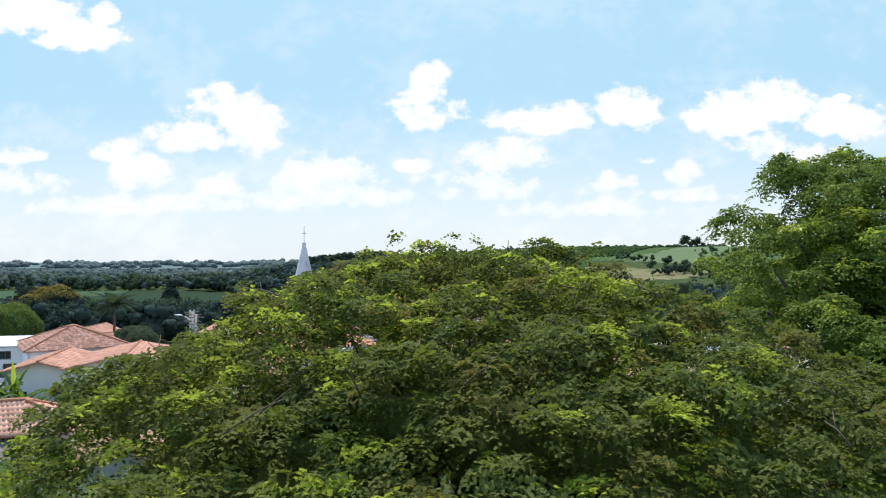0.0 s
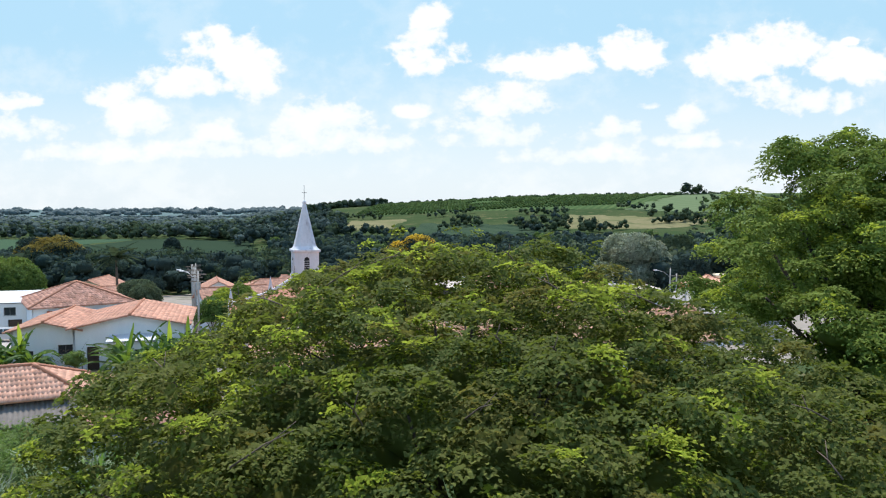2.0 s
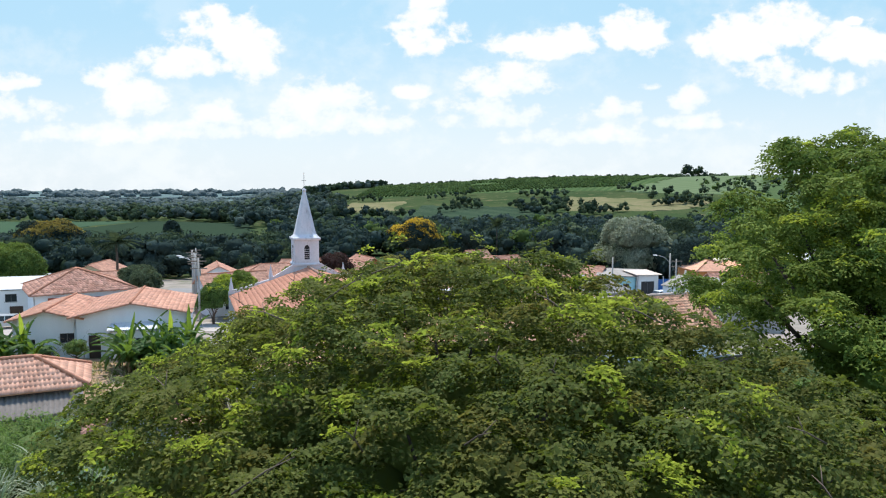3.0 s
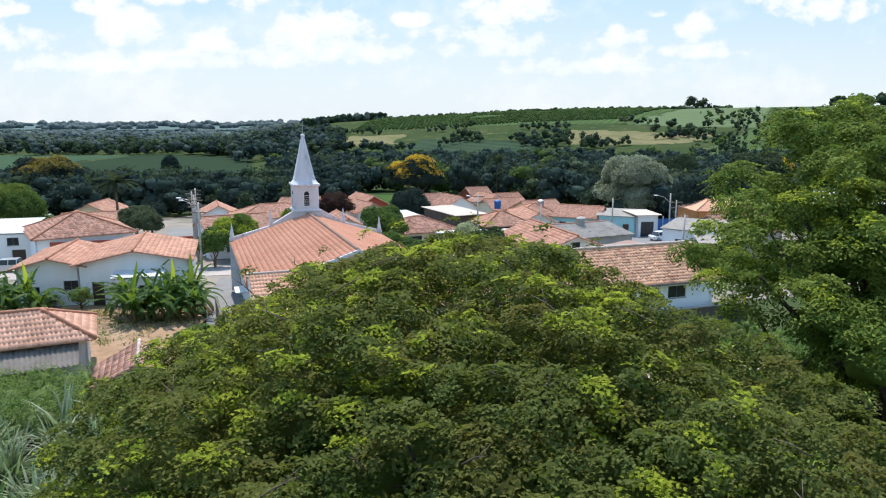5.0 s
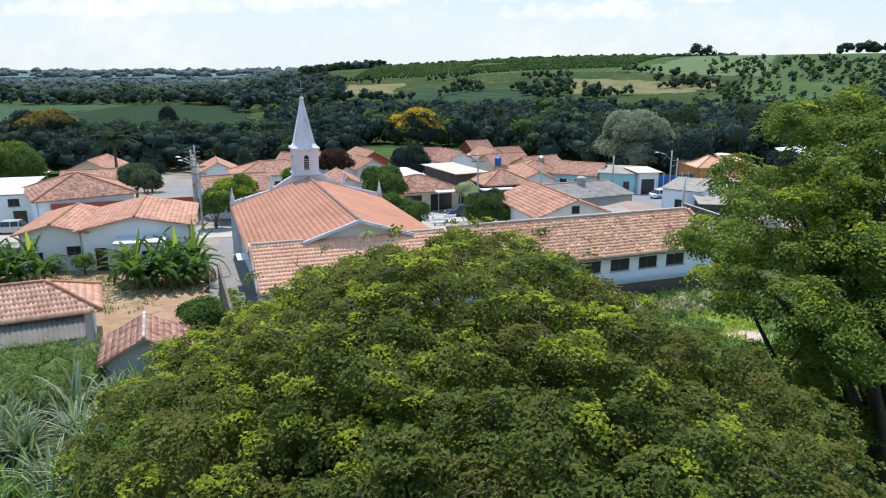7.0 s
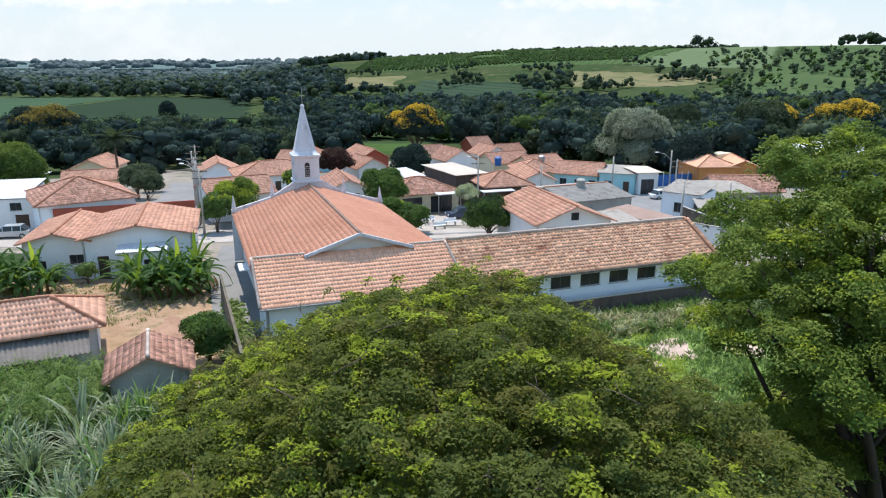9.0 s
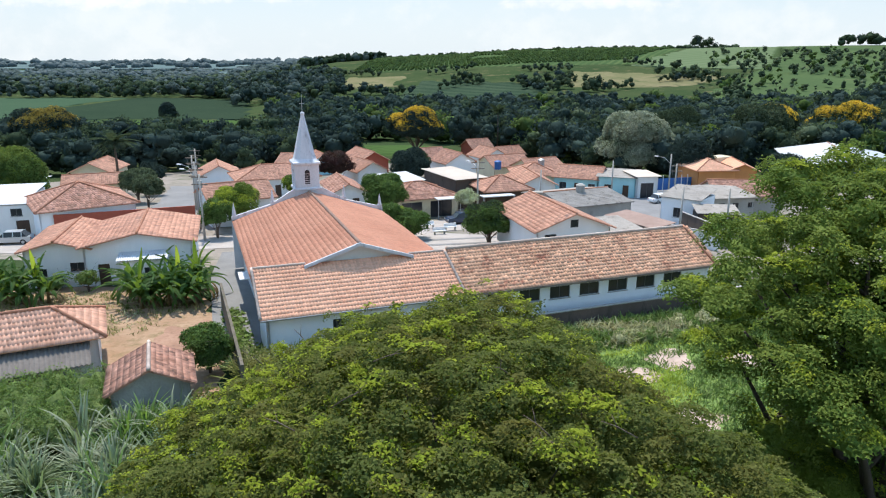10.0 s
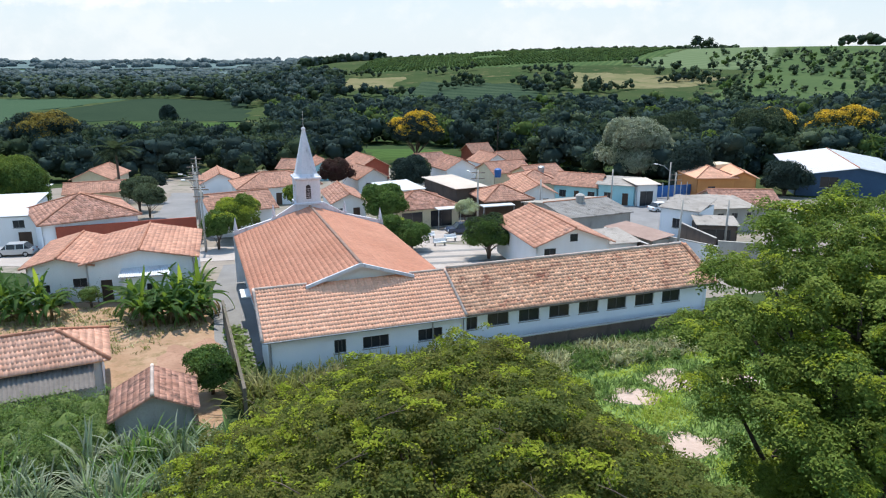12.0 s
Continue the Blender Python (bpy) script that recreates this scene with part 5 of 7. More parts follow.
def leaf_tree(name, base, blobs, label, leaf_mats, weights, templates, per_m2, size, bark, r0, seed, category="tree", up=0.55, inner=0.25, trunk_tips=None, holes=0.0, core=0.0, low=-0.35, sparse=None, core_from=0, thin=0.6, lit_bias=(0.0, 0.0)):
    """A tree whose crown is many leaf tufts over the skins of overlapping boughs (cx, cy, cz, rx, ry, rz)."""
    rng = np.random.RandomState(seed)
    t = thing(name, base, label, category)
    b0 = np.array(base, float)
    P, N, B = [], [], []
    bl = np.array(blobs, float)
    for k, (cx, cy, cz, rx, ry, rz) in enumerate(bl):
        area = 4 * math.pi * ((rx * ry) ** 1.6 / 3 + (rx * rz) ** 1.6 / 3 + (ry * rz) ** 1.6 / 3) ** (1 / 1.6)
        n = int(area * per_m2 * ((0.3 if core and core_from and k >= core_from else thin) if sparse and k >= sparse else 1.0))
        d = rng.normal(size=(n, 3))
        d /= np.linalg.norm(d, axis=1, keepdims=True)
        d[:, 2] = np.where(d[:, 2] < low, -d[:, 2], d[:, 2])
        r = 1 - inner * rng.rand(n) ** 1.6 + 0.10 * rng.rand(n)
        p = np.array((cx, cy, cz)) + d * np.array((rx, ry, rz)) * r[:, None]
        keep = np.ones(n, bool)
        reach = np.linalg.norm(bl[:, :3] - (cx, cy, cz), axis=1) < bl[:, 3:].max(1) + 1.1 * max(rx, ry, rz)
        for j in np.nonzero(reach)[0]:
            qx, qy, qz, sx, sy, sz = bl[j]
            if j != k:
                keep &= (((p - (qx, qy, qz)) / (sx, sy, sz)) ** 2).sum(1) > 0.55
        if holes:
            keep &= np.array([noise.noise(Vector(q) * 0.8) for q in p]) > -0.55 + holes
        P.append(p[keep]), N.append(d[keep] / np.array((rx, ry, rz))), B.append(np.full(keep.sum(), k))
    P, N, B = np.concatenate(P), np.concatenate(N), np.concatenate(B)
    N /= np.linalg.norm(N, axis=1, keepdims=True)
    out = N * (1 - up) + np.array((0, 0, up)) + rng.normal(size=N.shape) * 0.22
    idx = np.zeros(len(P), int)
    if len(leaf_mats) > 1:
        # bright shoots, painted sunlit tops and turning leaves sit atop some boughs
        lot = rng.rand(len(bl)) + lit_bias[0] * (bl[:, 0] - base[0]) + lit_bias[1] * (bl[:, 1] - base[1])
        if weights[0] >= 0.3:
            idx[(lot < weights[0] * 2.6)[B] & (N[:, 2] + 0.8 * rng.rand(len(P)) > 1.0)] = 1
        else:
            fresh_lit = lot + 0.35 * np.array([noise.noise(Vector(q[:3]) * 0.4) for q in bl]) < weights[0] * 3.4
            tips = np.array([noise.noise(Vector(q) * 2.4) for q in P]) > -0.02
            idx[fresh_lit[B] & tips & (N[:, 2] + 0.55 * rng.rand(len(P)) > 0.82)] = 1
        if len(leaf_mats) > 2:
            idx[(np.random.RandomState(seed + 1).rand(len(bl)) > 1 - weights[1])[B] & (N[:, 2] > -0.1) & (idx == 0)] = 2
    sc = size * rng.uniform(0.7, 1.25, len(P))
    masses = None
    if core:
        deep = bl[core_from:]
        masses = swarm_arrays(LUMPS, spins(len(deep), seed), deep[:, :3] - b0, deep[:, 3:] * core, np.zeros(len(deep), int))
    me = swarm(templates, frames_from(out, seed), P - b0, sc, idx, leaf_mats, "crown", masses)
    c = part("crown", me, None, t)
    c["kind"] = "stuff"
    tips = [Vector(q[:3]) - Vector(base) + Vector((0, 0, 0.2 * q[5])) for q in (trunk_tips or blobs)]
    part("trunk", tube_mesh("trunk", limbs((0, 0, 0), tips, r0, seed), bark), None, t)
    return t


# the broad tree under the camera: boughs over a low dome
def crown_top(x, y):
    """Height of the broad tree's crown over the plan; minus one outside it."""
    q = ((x - 0.4) / 8.3) ** 2 + ((y - 15.0) / (9.4 if y > 15 else 8.6)) ** 2
    if q > 1.0:
        return -1.0
    top = 12.05 - 3.3 * q + 0.45 * math.exp(-((x - 1.4) ** 2 + (y - 20.2) ** 2) / 5)
    top += 0.55 * smooth(3.0, 6.0, x) * (1 - smooth(11.5, 14.5, y))
    return top - 1.3 * smooth(3.0, 5.8, x) * smooth(14.0, 17.5, y)


def dome(drop, step, seed, depth=0.75, r=1.3, rough=0.5):
    rng = random.Random(seed)
    out = []
    y, row = 6.4, 0
    while y <= 24.4:
        x = -7.9 + (row % 2) * step / 2
        while x <= 8.7:
            px, py = x + rng.uniform(-0.38, 0.38) * step, y + rng.uniform(-0.38, 0.38) * step
            top = crown_top(px, py)
            if top > 0:
                z = top - drop - rng.random() * rough - 0.1 + 0.6 * noise.noise((px * 0.6, py * 0.6, 4.0)) + 0.7 * min(0.0, noise.noise((px * 0.3, py * 0.3, 9.0)))
                s = rng.uniform(0.75, 1.3) * r
                out.append((px, py, z - depth * s, s, s, s * depth))
            x += step
        y += step * 0.86
        row += 1
    return out


front = dome(0.0, 0.72, 4, 0.75, 0.41, 0.6)
under = dome(0.75, 1.1, 6, 0.75, 0.75, 0.5)
inner_boughs = dome(1.9, 1.9, 7, 0.8, 1.3)
# a few shoots stand above the crown
rng_shoot = random.Random(12)
shoots = [(x, y, crown_top(x, y) + rng_shoot.uniform(0.05, 0.2), 0.14, 0.14, 0.2) for x, y in ((-1.9, 17.5), (-1.1, 16.5), (0.2, 17.2), (0.75, 17.6), (1.3, 20.3), (-3.2, 18.6), (2.5, 17.0), (3.4, 15.4), (-4.6, 16.2))]
# the bias paints more sunlit colour on the crown's left and far side
broad = leaf_tree("broad_tree", (0.9, 15.5, 0), front + shoots + under + inner_boughs, "broad umbrella tree with feathery green leaves, yellow-green shoots and painted sunlit tops", [LEAF_FRONT, LEAF_YOUNG_LIT, LEAF_RUST], (0.17, 0.16),
          FRONDS, 12.5, 0.195, BARKDARK, 0.2, 5, trunk_tips=under[::7], lit_bias=(0.045, -0.04), up=0.6, inner=0.35, low=0.0, sparse=len(front + shoots), thin=0.32, core=0.86, core_from=len(front + shoots + under))
# bare twigs showing through the leaves
for _ in range(18):
    x, y = rng_shoot.uniform(-5.5, 6.0), rng_shoot.uniform(8.5, 18.0)
    a, length = rng_shoot.uniform(0, 6.283), rng_shoot.uniform(0.5, 1.0)
    foot = Vector((x - 0.9, y - 15.5, crown_top(x, y) - 0.35))
    tip = foot + Vector((math.cos(a) * length, math.sin(a) * length * 0.5, rng_shoot.uniform(0.1, 0.45)))
    fork = foot.lerp(tip, 0.55)
    part("bare_twig", tube_mesh("bare_twig", [((foot, fork + Vector((0, 0, 0.04)), tip), (0.015, 0.011, 0.005)), ((fork, fork.lerp(tip, 0.7) + Vector((0.12, 0.1, 0.15))), (0.012, 0.004))], BARK, 5), None, broad, "bare grey twig")
# layered boughs of the tall tree, from the crown down
right_parts = [(12.3, 22.5, 13.95, 2.5, 2.4, 0.6), (15.5, 23.0, 14.2, 2.8, 2.6, 0.8), (14.9, 20.0, 13.4, 2.6, 2.2, 0.8), (10.6, 21.0, 12.3, 1.9, 2.0, 0.6),
               (12.3, 19.3, 12.5, 2.2, 2.0, 0.7), (9.6, 20.2, 11.2, 1.8, 1.8, 0.6), (11.8, 17.2, 11.4, 1.9, 1.7, 0.7), (9.2, 19.8, 10.0, 1.8, 1.8, 0.6),
               (10.4, 17.6, 9.8, 1.7, 1.6, 0.7), (9.4, 20.2, 8.7, 1.7, 1.7, 0.7), (10.7, 16.3, 9.0, 1.5, 1.5, 0.7), (12.3, 16.6, 9.3, 1.8, 1.6, 0.8),
               (13.5, 20.5, 11.3, 2.6, 2.4, 0.9), (14.6, 18.0, 12.2, 2.4, 2.2, 0.9), (14.2, 17.0, 10.2, 2.3, 2.0, 0.9), (16.8, 20.5, 12.6, 2.8, 2.6, 1.0),
               (13.2, 23.6, 12.0, 2.2, 2.3, 0.8), (13.2, 28.5, 10.8, 2.2, 2.2, 0.6), (10.3, 23.6, 9.9, 1.8, 1.8, 0.6), (16.5, 26.5, 12.6, 2.8, 2.6, 0.9),
               (13.2, 19.6, 7.6, 2.6, 2.0, 1.2), (12.6, 20.0, 5.6, 2.4, 2.0, 1.3), (11.2, 20.2, 6.9, 1.8, 1.8, 1.0), (12.0, 21.4, 5.0, 1.9, 1.9, 1.2), (12.0, 25.5, 9.4, 2.2, 2.2, 0.9), (17.4, 19.0, 9.0, 2.6, 2.2, 1.4),
               (13.4, 21.3, 12.9, 2.2, 2.0, 0.9), (12.0, 20.8, 10.6, 2.2, 2.0, 0.9), (12.6, 18.4, 10.6, 2.2, 1.8, 0.9), (11.6, 19.0, 8.9, 2.2, 2.0, 0.9), (15.6, 18.4, 10.9, 2.4, 2.0, 1.0), (15.0, 22.0, 9.8, 2.6, 2.4, 1.1), (14.8, 25.0, 10.6, 2.4, 2.4, 1.0), (12.3, 21.6, 13.5, 1.9, 1.8, 0.6), (11.4, 21.3, 12.9, 1.6, 1.6, 0.6)]


def boughs(parts, n, seed, r=(0.5, 0.95), flat=0.7):
    """Small boughs spread over the skins of larger ones."""
    rng = random.Random(seed)
    out = []
    for cx, cy, cz, rx, ry, rz in parts:
        for _ in range(int(n * rx * ry / 6.5)):
            a, e = rng.uniform(0, 6.283), math.asin(rng.uniform(-0.45, 1.0))
            q, s = rng.uniform(0.55, 1.06), rng.uniform(*r)
            out.append((cx + rx * q * math.cos(a) * math.cos(e), cy + ry * q * math.sin(a) * math.cos(e), cz + rz * q * math.sin(e), s, s, s * flat))
    return out


outer_boughs = boughs([(a, b, c, d, e, f * 1.45) for a, b, c, d, e, f in right_parts], 17, 8, (0.34, 0.7), 0.85)
inner_right = boughs([(a, b, c - 0.15, 0.6 * d, 0.6 * e, 0.5 * f) for a, b, c, d, e, f in right_parts], 9, 18, (0.5, 0.8))
low_right = [(a, b, c - 0.4, 0.62 * d, 0.62 * e, 0.6 * f) for a, b, c, d, e, f in right_parts if c < 11.0 and a > 10.0]
leaf_tree("tall_tree", (14.6, 20.0, 0), outer_boughs + inner_right + low_right, "tall spreading tree with layered bright green feathery foliage", [LEAF_RIGHT, LEAF_YOUNG_LIT], (0.13,),
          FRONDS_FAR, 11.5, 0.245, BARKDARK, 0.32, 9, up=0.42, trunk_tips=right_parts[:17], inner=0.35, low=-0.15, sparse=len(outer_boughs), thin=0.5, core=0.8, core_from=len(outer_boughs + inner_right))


def round_tree(name, x, y, h, r, label, leaf=None, category="tree", stem=1.2, per=9.0, size=0.34, bark=None, seed=0, squash=0.85, lumps=9, extra=None, weights=(0.3,), templates=None, full=True):
    rng = random.Random(seed)
    z = ground_z(x, y)
    per = per * (0.75 if y > 140 else 1.0)
    cz = z + h - r * squash
    mid = 0.84 if full else 0.70
    bl = [(x, y, cz, r * mid, r * mid, r * mid * squash)]
    for i in range(lumps):
        a = 2.4 * i + rng.uniform(-0.4, 0.4)
        e = rng.uniform(-0.5, 1.2)
        s = r * rng.uniform(0.30, 0.46)
        d = r * rng.uniform(0.58, 0.72)
        bl.append((x + d * math.cos(a) * math.cos(e), y + d * math.sin(a) * math.cos(e), cz + d * squash * math.sin(e), s, s, s * 0.85))
    mats = [leaf or LEAF_WOOD] + ([extra] if extra else [])
    return leaf_tree(name, (x, y, z), bl, label, mats, weights, templates or TUFTS_FINE, per, size, bark or BARK, max(0.05, r * 0.032), seed, category, up=0.15, inner=0.32, trunk_tips=bl[1:], core=0.64 if full else 0.56)


# clipped trees in the square and by the church
round_tree("clipped_tree", 4.95, 73.0, 5.2, 2.9, "clipped round tree with a dense dark green crown on the square", LEAF_ORB, per=20, size=0.28, seed=31, squash=0.8, lumps=12, extra=LEAF_WOOD)
round_tree("round_tree", -7.6, 89.5, 6.6, 3.2, "dense round dark green tree behind the church", LEAF_ORB, per=15, size=0.36, seed=32, lumps=12)
round_tree("clipped_bush", -3.6, 77.5, 3.6, 2.3, "rounded green bush beside the church", LEAF_ORB, "bush", per=18, size=0.30, seed=33, lumps=9, extra=LEAF_YOUNG_LIT, weights=(0.06,))
round_tree("clipped_bush", -6.6, 78.5, 4.2, 2.2, "rounded green bush beside the church", LEAF_ORB, "bush", per=18, size=0.30, seed=34, lumps=9, extra=LEAF_YOUNG_LIT, weights=(0.1,))
round_tree("street_tree", -26.0, 78.0, 4.6, 2.2, "small round green tree on the street", LEAF_ORB, per=18, size=0.30, seed=35, lumps=9, extra=LEAF_YOUNG_LIT, weights=(0.15,))
round_tree("feathery_tree", -25.2, 83.5, 5.6, 3.0, "light green feathery tree on the street", LEAF_RIGHT, per=15, size=0.34, seed=36, lumps=10, extra=LEAF_YOUNG_LIT, weights=(0.3,))
round_tree("small_tree", -20.0, 92, 6.2, 1.8, "light green small tree behind the church", LEAF_RIGHT, per=11, size=0.30, seed=37, extra=LEAF_YOUNG_LIT)
round_tree("flowering_bush", 3.1, 91, 4.4, 1.8, "bush in pale blossom by the porch", BLOSSOM_PALE, "bush", per=13, size=0.24, seed=38)
round_tree("dark_tree", -6.2, 126, 7.6, 4.0, "dense dark round tree among the houses", LEAF_DARK_SHADED, per=15, size=0.45, seed=39, lumps=9)
round_tree("grey_bush", -6.2, 150, 6.2, 3.4, "grey-green bush among the houses", LEAF_WOOD, "bush", per=7, size=0.45, seed=40)
round_tree("maroon_tree", -19.8, 128, 7.4, 3.6, "maroon-leaved tree among the houses", LEAF_PURPLE, per=7, size=0.42, seed=41)
round_tree("yard_tree", -13.9, 38.3, 3.3, 1.6, "dense green shrub tree in the yard", LEAF_ORB, per=24, size=0.24, seed=42, lumps=12, squash=1.05)
round_tree("mango_tree", -67.0, 106, 8.8, 5.8, "large rounded light green mango tree", LEAF_ORB, per=14, size=0.42, seed=43, lumps=34, extra=LEAF_RIGHT, weights=(0.33,), full=False)
round_tree("street_tree", -43.5, 101, 5.4, 2.4, "small grey-green tree on the corner of the street", LEAF_ASH, per=18, size=0.38, seed=44)
round_tree("street_tree", -48.0, 108, 5.8, 3.0, "grey-green tree on the street", LEAF_ASH, per=18, size=0.38, seed=45)
round_tree("street_tree", -49.8, 118, 6.0, 2.4, "small dark tree on the street", LEAF_DARK_SHADED, per=9, size=0.36, seed=46)
round_tree("silvery_tree", 41.5, 150, 14.0, 8.2, "big silvery grey-green tree in flower at the village edge", LEAF_GREY, per=7, size=0.6, seed=47, lumps=24, squash=0.95, extra=LEAF_ASH, weights=(0.12,), full=False)
round_tree("dark_street_tree", 47, 132, 9.5, 4.4, "dark green tree before the orange house", LEAF_DARK_SHADED, per=7, size=0.5, seed=48, lumps=9)
round_tree("dark_street_tree", 63.5, 128, 7.0, 4.6, "dark green tree before the blue hall", LEAF_DARK_SHADED, per=7, size=0.5, seed=49, lumps=9)
round_tree("tall_grey_tree", 88, 195, 15.5, 8.5, "tall grey-green tree behind the orange house", LEAF_WOOD, per=5, size=0.7, seed=51, lumps=16, squash=0.9, extra=LEAF_ASH, weights=(0.2,))
round_tree("light_tree", 62, 160, 11, 5.0, "light green tree behind the orange house", LEAF_RIGHT, per=5, size=0.6, seed=52, lumps=9)
round_tree("light_tree", 66, 200, 15, 7.5, "rounded grey-green tree behind the orange house", LEAF_WOOD, per=4, size=0.7, seed=53, lumps=10)
round_tree("yellow_tree", -7.7, 200, 13.8, 8.2, "tree crowned with yellow blossom at the wood's edge", LEAF_DARK_SHADED, per=4.5, size=0.7, seed=54, squash=0.66, lumps=14, extra=BLOOM, weights=(0.33,))
round_tree("yellow_tree", 122, 215, 14.5, 10.5, "tree crowned with bright yellow blossom", LEAF_WOOD, per=4.5, size=0.75, seed=55, squash=0.66, lumps=14, extra=BLOOM, weights=(0.5,))
round_tree("yellow_tree", 109, 232, 14.5, 8.0, "tree with yellow blossom on top", LEAF_WOOD, per=4, size=0.75, seed=56, lumps=11, extra=BLOOM, weights=(0.35,))
round_tree("yellow_tree", -116, 205, 14.5, 9.0, "broad tree with dull yellow blossom", LEAF_DARK_SHADED, per=4, size=0.75, seed=57, squash=0.7, lumps=14, extra=BLOOM_DULL, weights=(0.33,))
round_tree("tall_wood_tree", -118, 303, 14, 4.2, "tall dark tree standing over the wood", LEAF_DARK_SHADED, per=4, size=0.9, seed=58, lumps=9, squash=1.3)

# far woods, each belt one object
def woods(name, places, label, mats, weights, tufts, seed, hr=(8, 13), wr=(0.42, 0.6), kind="stuff", fine=0.22, sink=0.0, core=0.5):
    rng = np.random.RandomState(seed)
    P, N, S, I, C, R, J = [], [], [], [], [], [], []
    for x, y in places:
        z = ground_z(x, y) - sink
        h = rng.uniform(*hr)
        r = h * rng.uniform(*wr)
        tone = 0 if rng.rand() > weights else rng.randint(1, len(mats))
        nl = 7 if y < 450 else 3
        for k in range(nl):
            a, q = rng.uniform(0, 6.3), rng.uniform(0.25, 0.65) * r
            s = r * rng.uniform(0.45, 0.72)
            c = np.array((x + q * math.cos(a), y + q * math.sin(a), z + max(h - s * 0.8 - (h - s) * (k / nl) * rng.uniform(0.5, 1.0), s * 0.55)))
            d = rng.normal(size=(tufts // nl, 3))
            d /= np.linalg.norm(d, axis=1, keepdims=True)
            d[:, 2] = np.abs(d[:, 2]) * np.where(rng.rand(len(d)) > 0.25, 1, -1)
            P.append(c + d * np.array((s, s, s * 0.85)) * rng.uniform(0.72, 1.08, (len(d), 1)))
            N.append(d + np.array((0, 0, 0.15)))
            S.append(np.full(len(d), r * fine) * rng.uniform(0.7, 1.3, len(d)))
            I.append(np.full(len(d), tone))
            C.append(c), R.append((s * core, s * core, s * core * 0.85)), J.append(tone)
    P, N, S, I = (np.concatenate(q) for q in (P, N, S, I))
    near = min(q[1] for q in places) < 200
    masses = swarm_arrays(LUMPS if near else LUMPS_FAR, spins(len(C), seed), np.array(C), np.array(R), np.array(J))
    me = swarm(TUFTS if near else TUFTS_FAR, frames_from(N + rng.normal(size=N.shape) * 0.2, seed), P, S, I, mats, name, masses)
    return tagged(new(name, me), label, "trees", kind=kind)


def scatter(n, ulo, uhi, ylo, yhi, seed, clear=(), thin=None, gap=0.0):
    """Places in plan between two bearings and two distances, off the cleared plots."""
    rng = random.Random(seed)
    out = []
    while len(out) < n:
        y = math.sqrt(rng.uniform(ylo * ylo, yhi * yhi))
        x = rng.uniform(ulo, uhi) * y
        if any(a < x < b and c < y < d for a, b, c, d in clear):
            continue
        if gap and noise.noise((x * 0.012, y * 0.012, seed)) < gap:
            continue
        out.append((x, y))
    return out


VILLAGE = [(-40, 6, 0, 172), (6, 28, 0, 152), (28, 48, 0, 136), (-86, -40, 0, 142), (48, 75, 0, 136), (66, 104, 0, 162), (-26, 2, 172, 246), (4, 22, 150, 208)]
TONES = [LEAF_DARK_SHADED, LEAF_WOOD, LEAF_WOOD, LEAF_LIGHT, LEAF_ASH]
woods("wood_near", scatter(210, -0.72, -0.2, 146, 262, 61, VILLAGE), "dense green wood behind the village, darkened for cloud shadow", TONES[:3], 0.4, 105, 71, (6, 10.5), fine=0.2, core=0.66)
woods("wood_near_right", scatter(215, -0.2, 0.75, 140, 262, 60, VILLAGE), "mixed green wood behind the village", TONES, 0.4, 105, 85, (7, 12.5), fine=0.2, core=0.66)
woods("wood_middle", scatter(320, -0.24, 0.75, 255, 385, 62), "green wood filling the valley, darkened for cloud shadow", TONES[:4], 0.25, 63, 72, (9, 13.5), fine=0.22, core=0.66)
woods("wood_slope", scatter(190, -0.25, 0.5, 380, 450, 63), "wood at the foot of the hill, darkened for cloud shadow", TONES[:4], 0.25, 40, 73, (7, 11), fine=0.22, core=0.72)
woods("wood_hill_right", scatter(600, 0.36, 0.75, 330, 780, 64, gap=-0.3), "scattered trees over the green hillside", [LEAF_ASH, LEAF_WOOD, LEAF_LIGHT, LEAF_WOOD], 0.65, 24, 74, (2.8, 8.5), fine=0.24, core=0.74)
woods("wood_straw_trees", scatter(44, -0.16, 0.36, 500, 640, 65, gap=0.12), "single dark trees on the grazing land", [LEAF_WOOD, LEAF_DARK_SHADED], 0.4, 60, 75, (7, 11), fine=0.21, core=0.74)
woods("wood_strip", scatter(230, -0.75, -0.30, 585, 650, 66, gap=-0.45), "belt of dark woodland across the plain", [LEAF_WOOD, LEAF_DARK_SHADED, LEAF_HAZE], 0.45, 36, 76, (8, 13), fine=0.21, core=0.74)
woods("wood_strip_spire", scatter(190, -0.36, -0.16, 560, 700, 59, gap=-0.45), "belt of dark woodland below the hill", [LEAF_DARK_SHADED, LEAF_WOOD, LEAF_HAZE], 0.4, 36, 58, (9, 14), fine=0.21, core=0.74)
woods("wood_left_slope", scatter(150, -0.30, -0.14, 480, 690, 67, gap=-0.3), "wood climbing the hill beyond the spire", [LEAF_DARK_SHADED, LEAF_WOOD, LEAF_HAZE], 0.5, 36, 77, (8, 13), fine=0.21, core=0.74)
woods("wood_canopy", scatter(680, -0.75, -0.2, 660, 1050, 57, gap=-0.5), "low light green canopy of woods on the plain", [LEAF_HAZE, LEAF_ASH, LEAF_WOOD, LEAF_HAZE], 0.6, 12, 56, (5, 8), (0.7, 0.95), fine=0.15, core=0.92)
woods("wood_plain", scatter(520, -0.75, -0.2, 1050, 1600, 68, gap=-0.1), "broken woods over the far plain, blued for haze", [LEAF_HAZE, LEAF_FAR_HAZE], 0.5, 9, 78, (6, 9), (0.8, 1.3), fine=0.12, core=0.92)
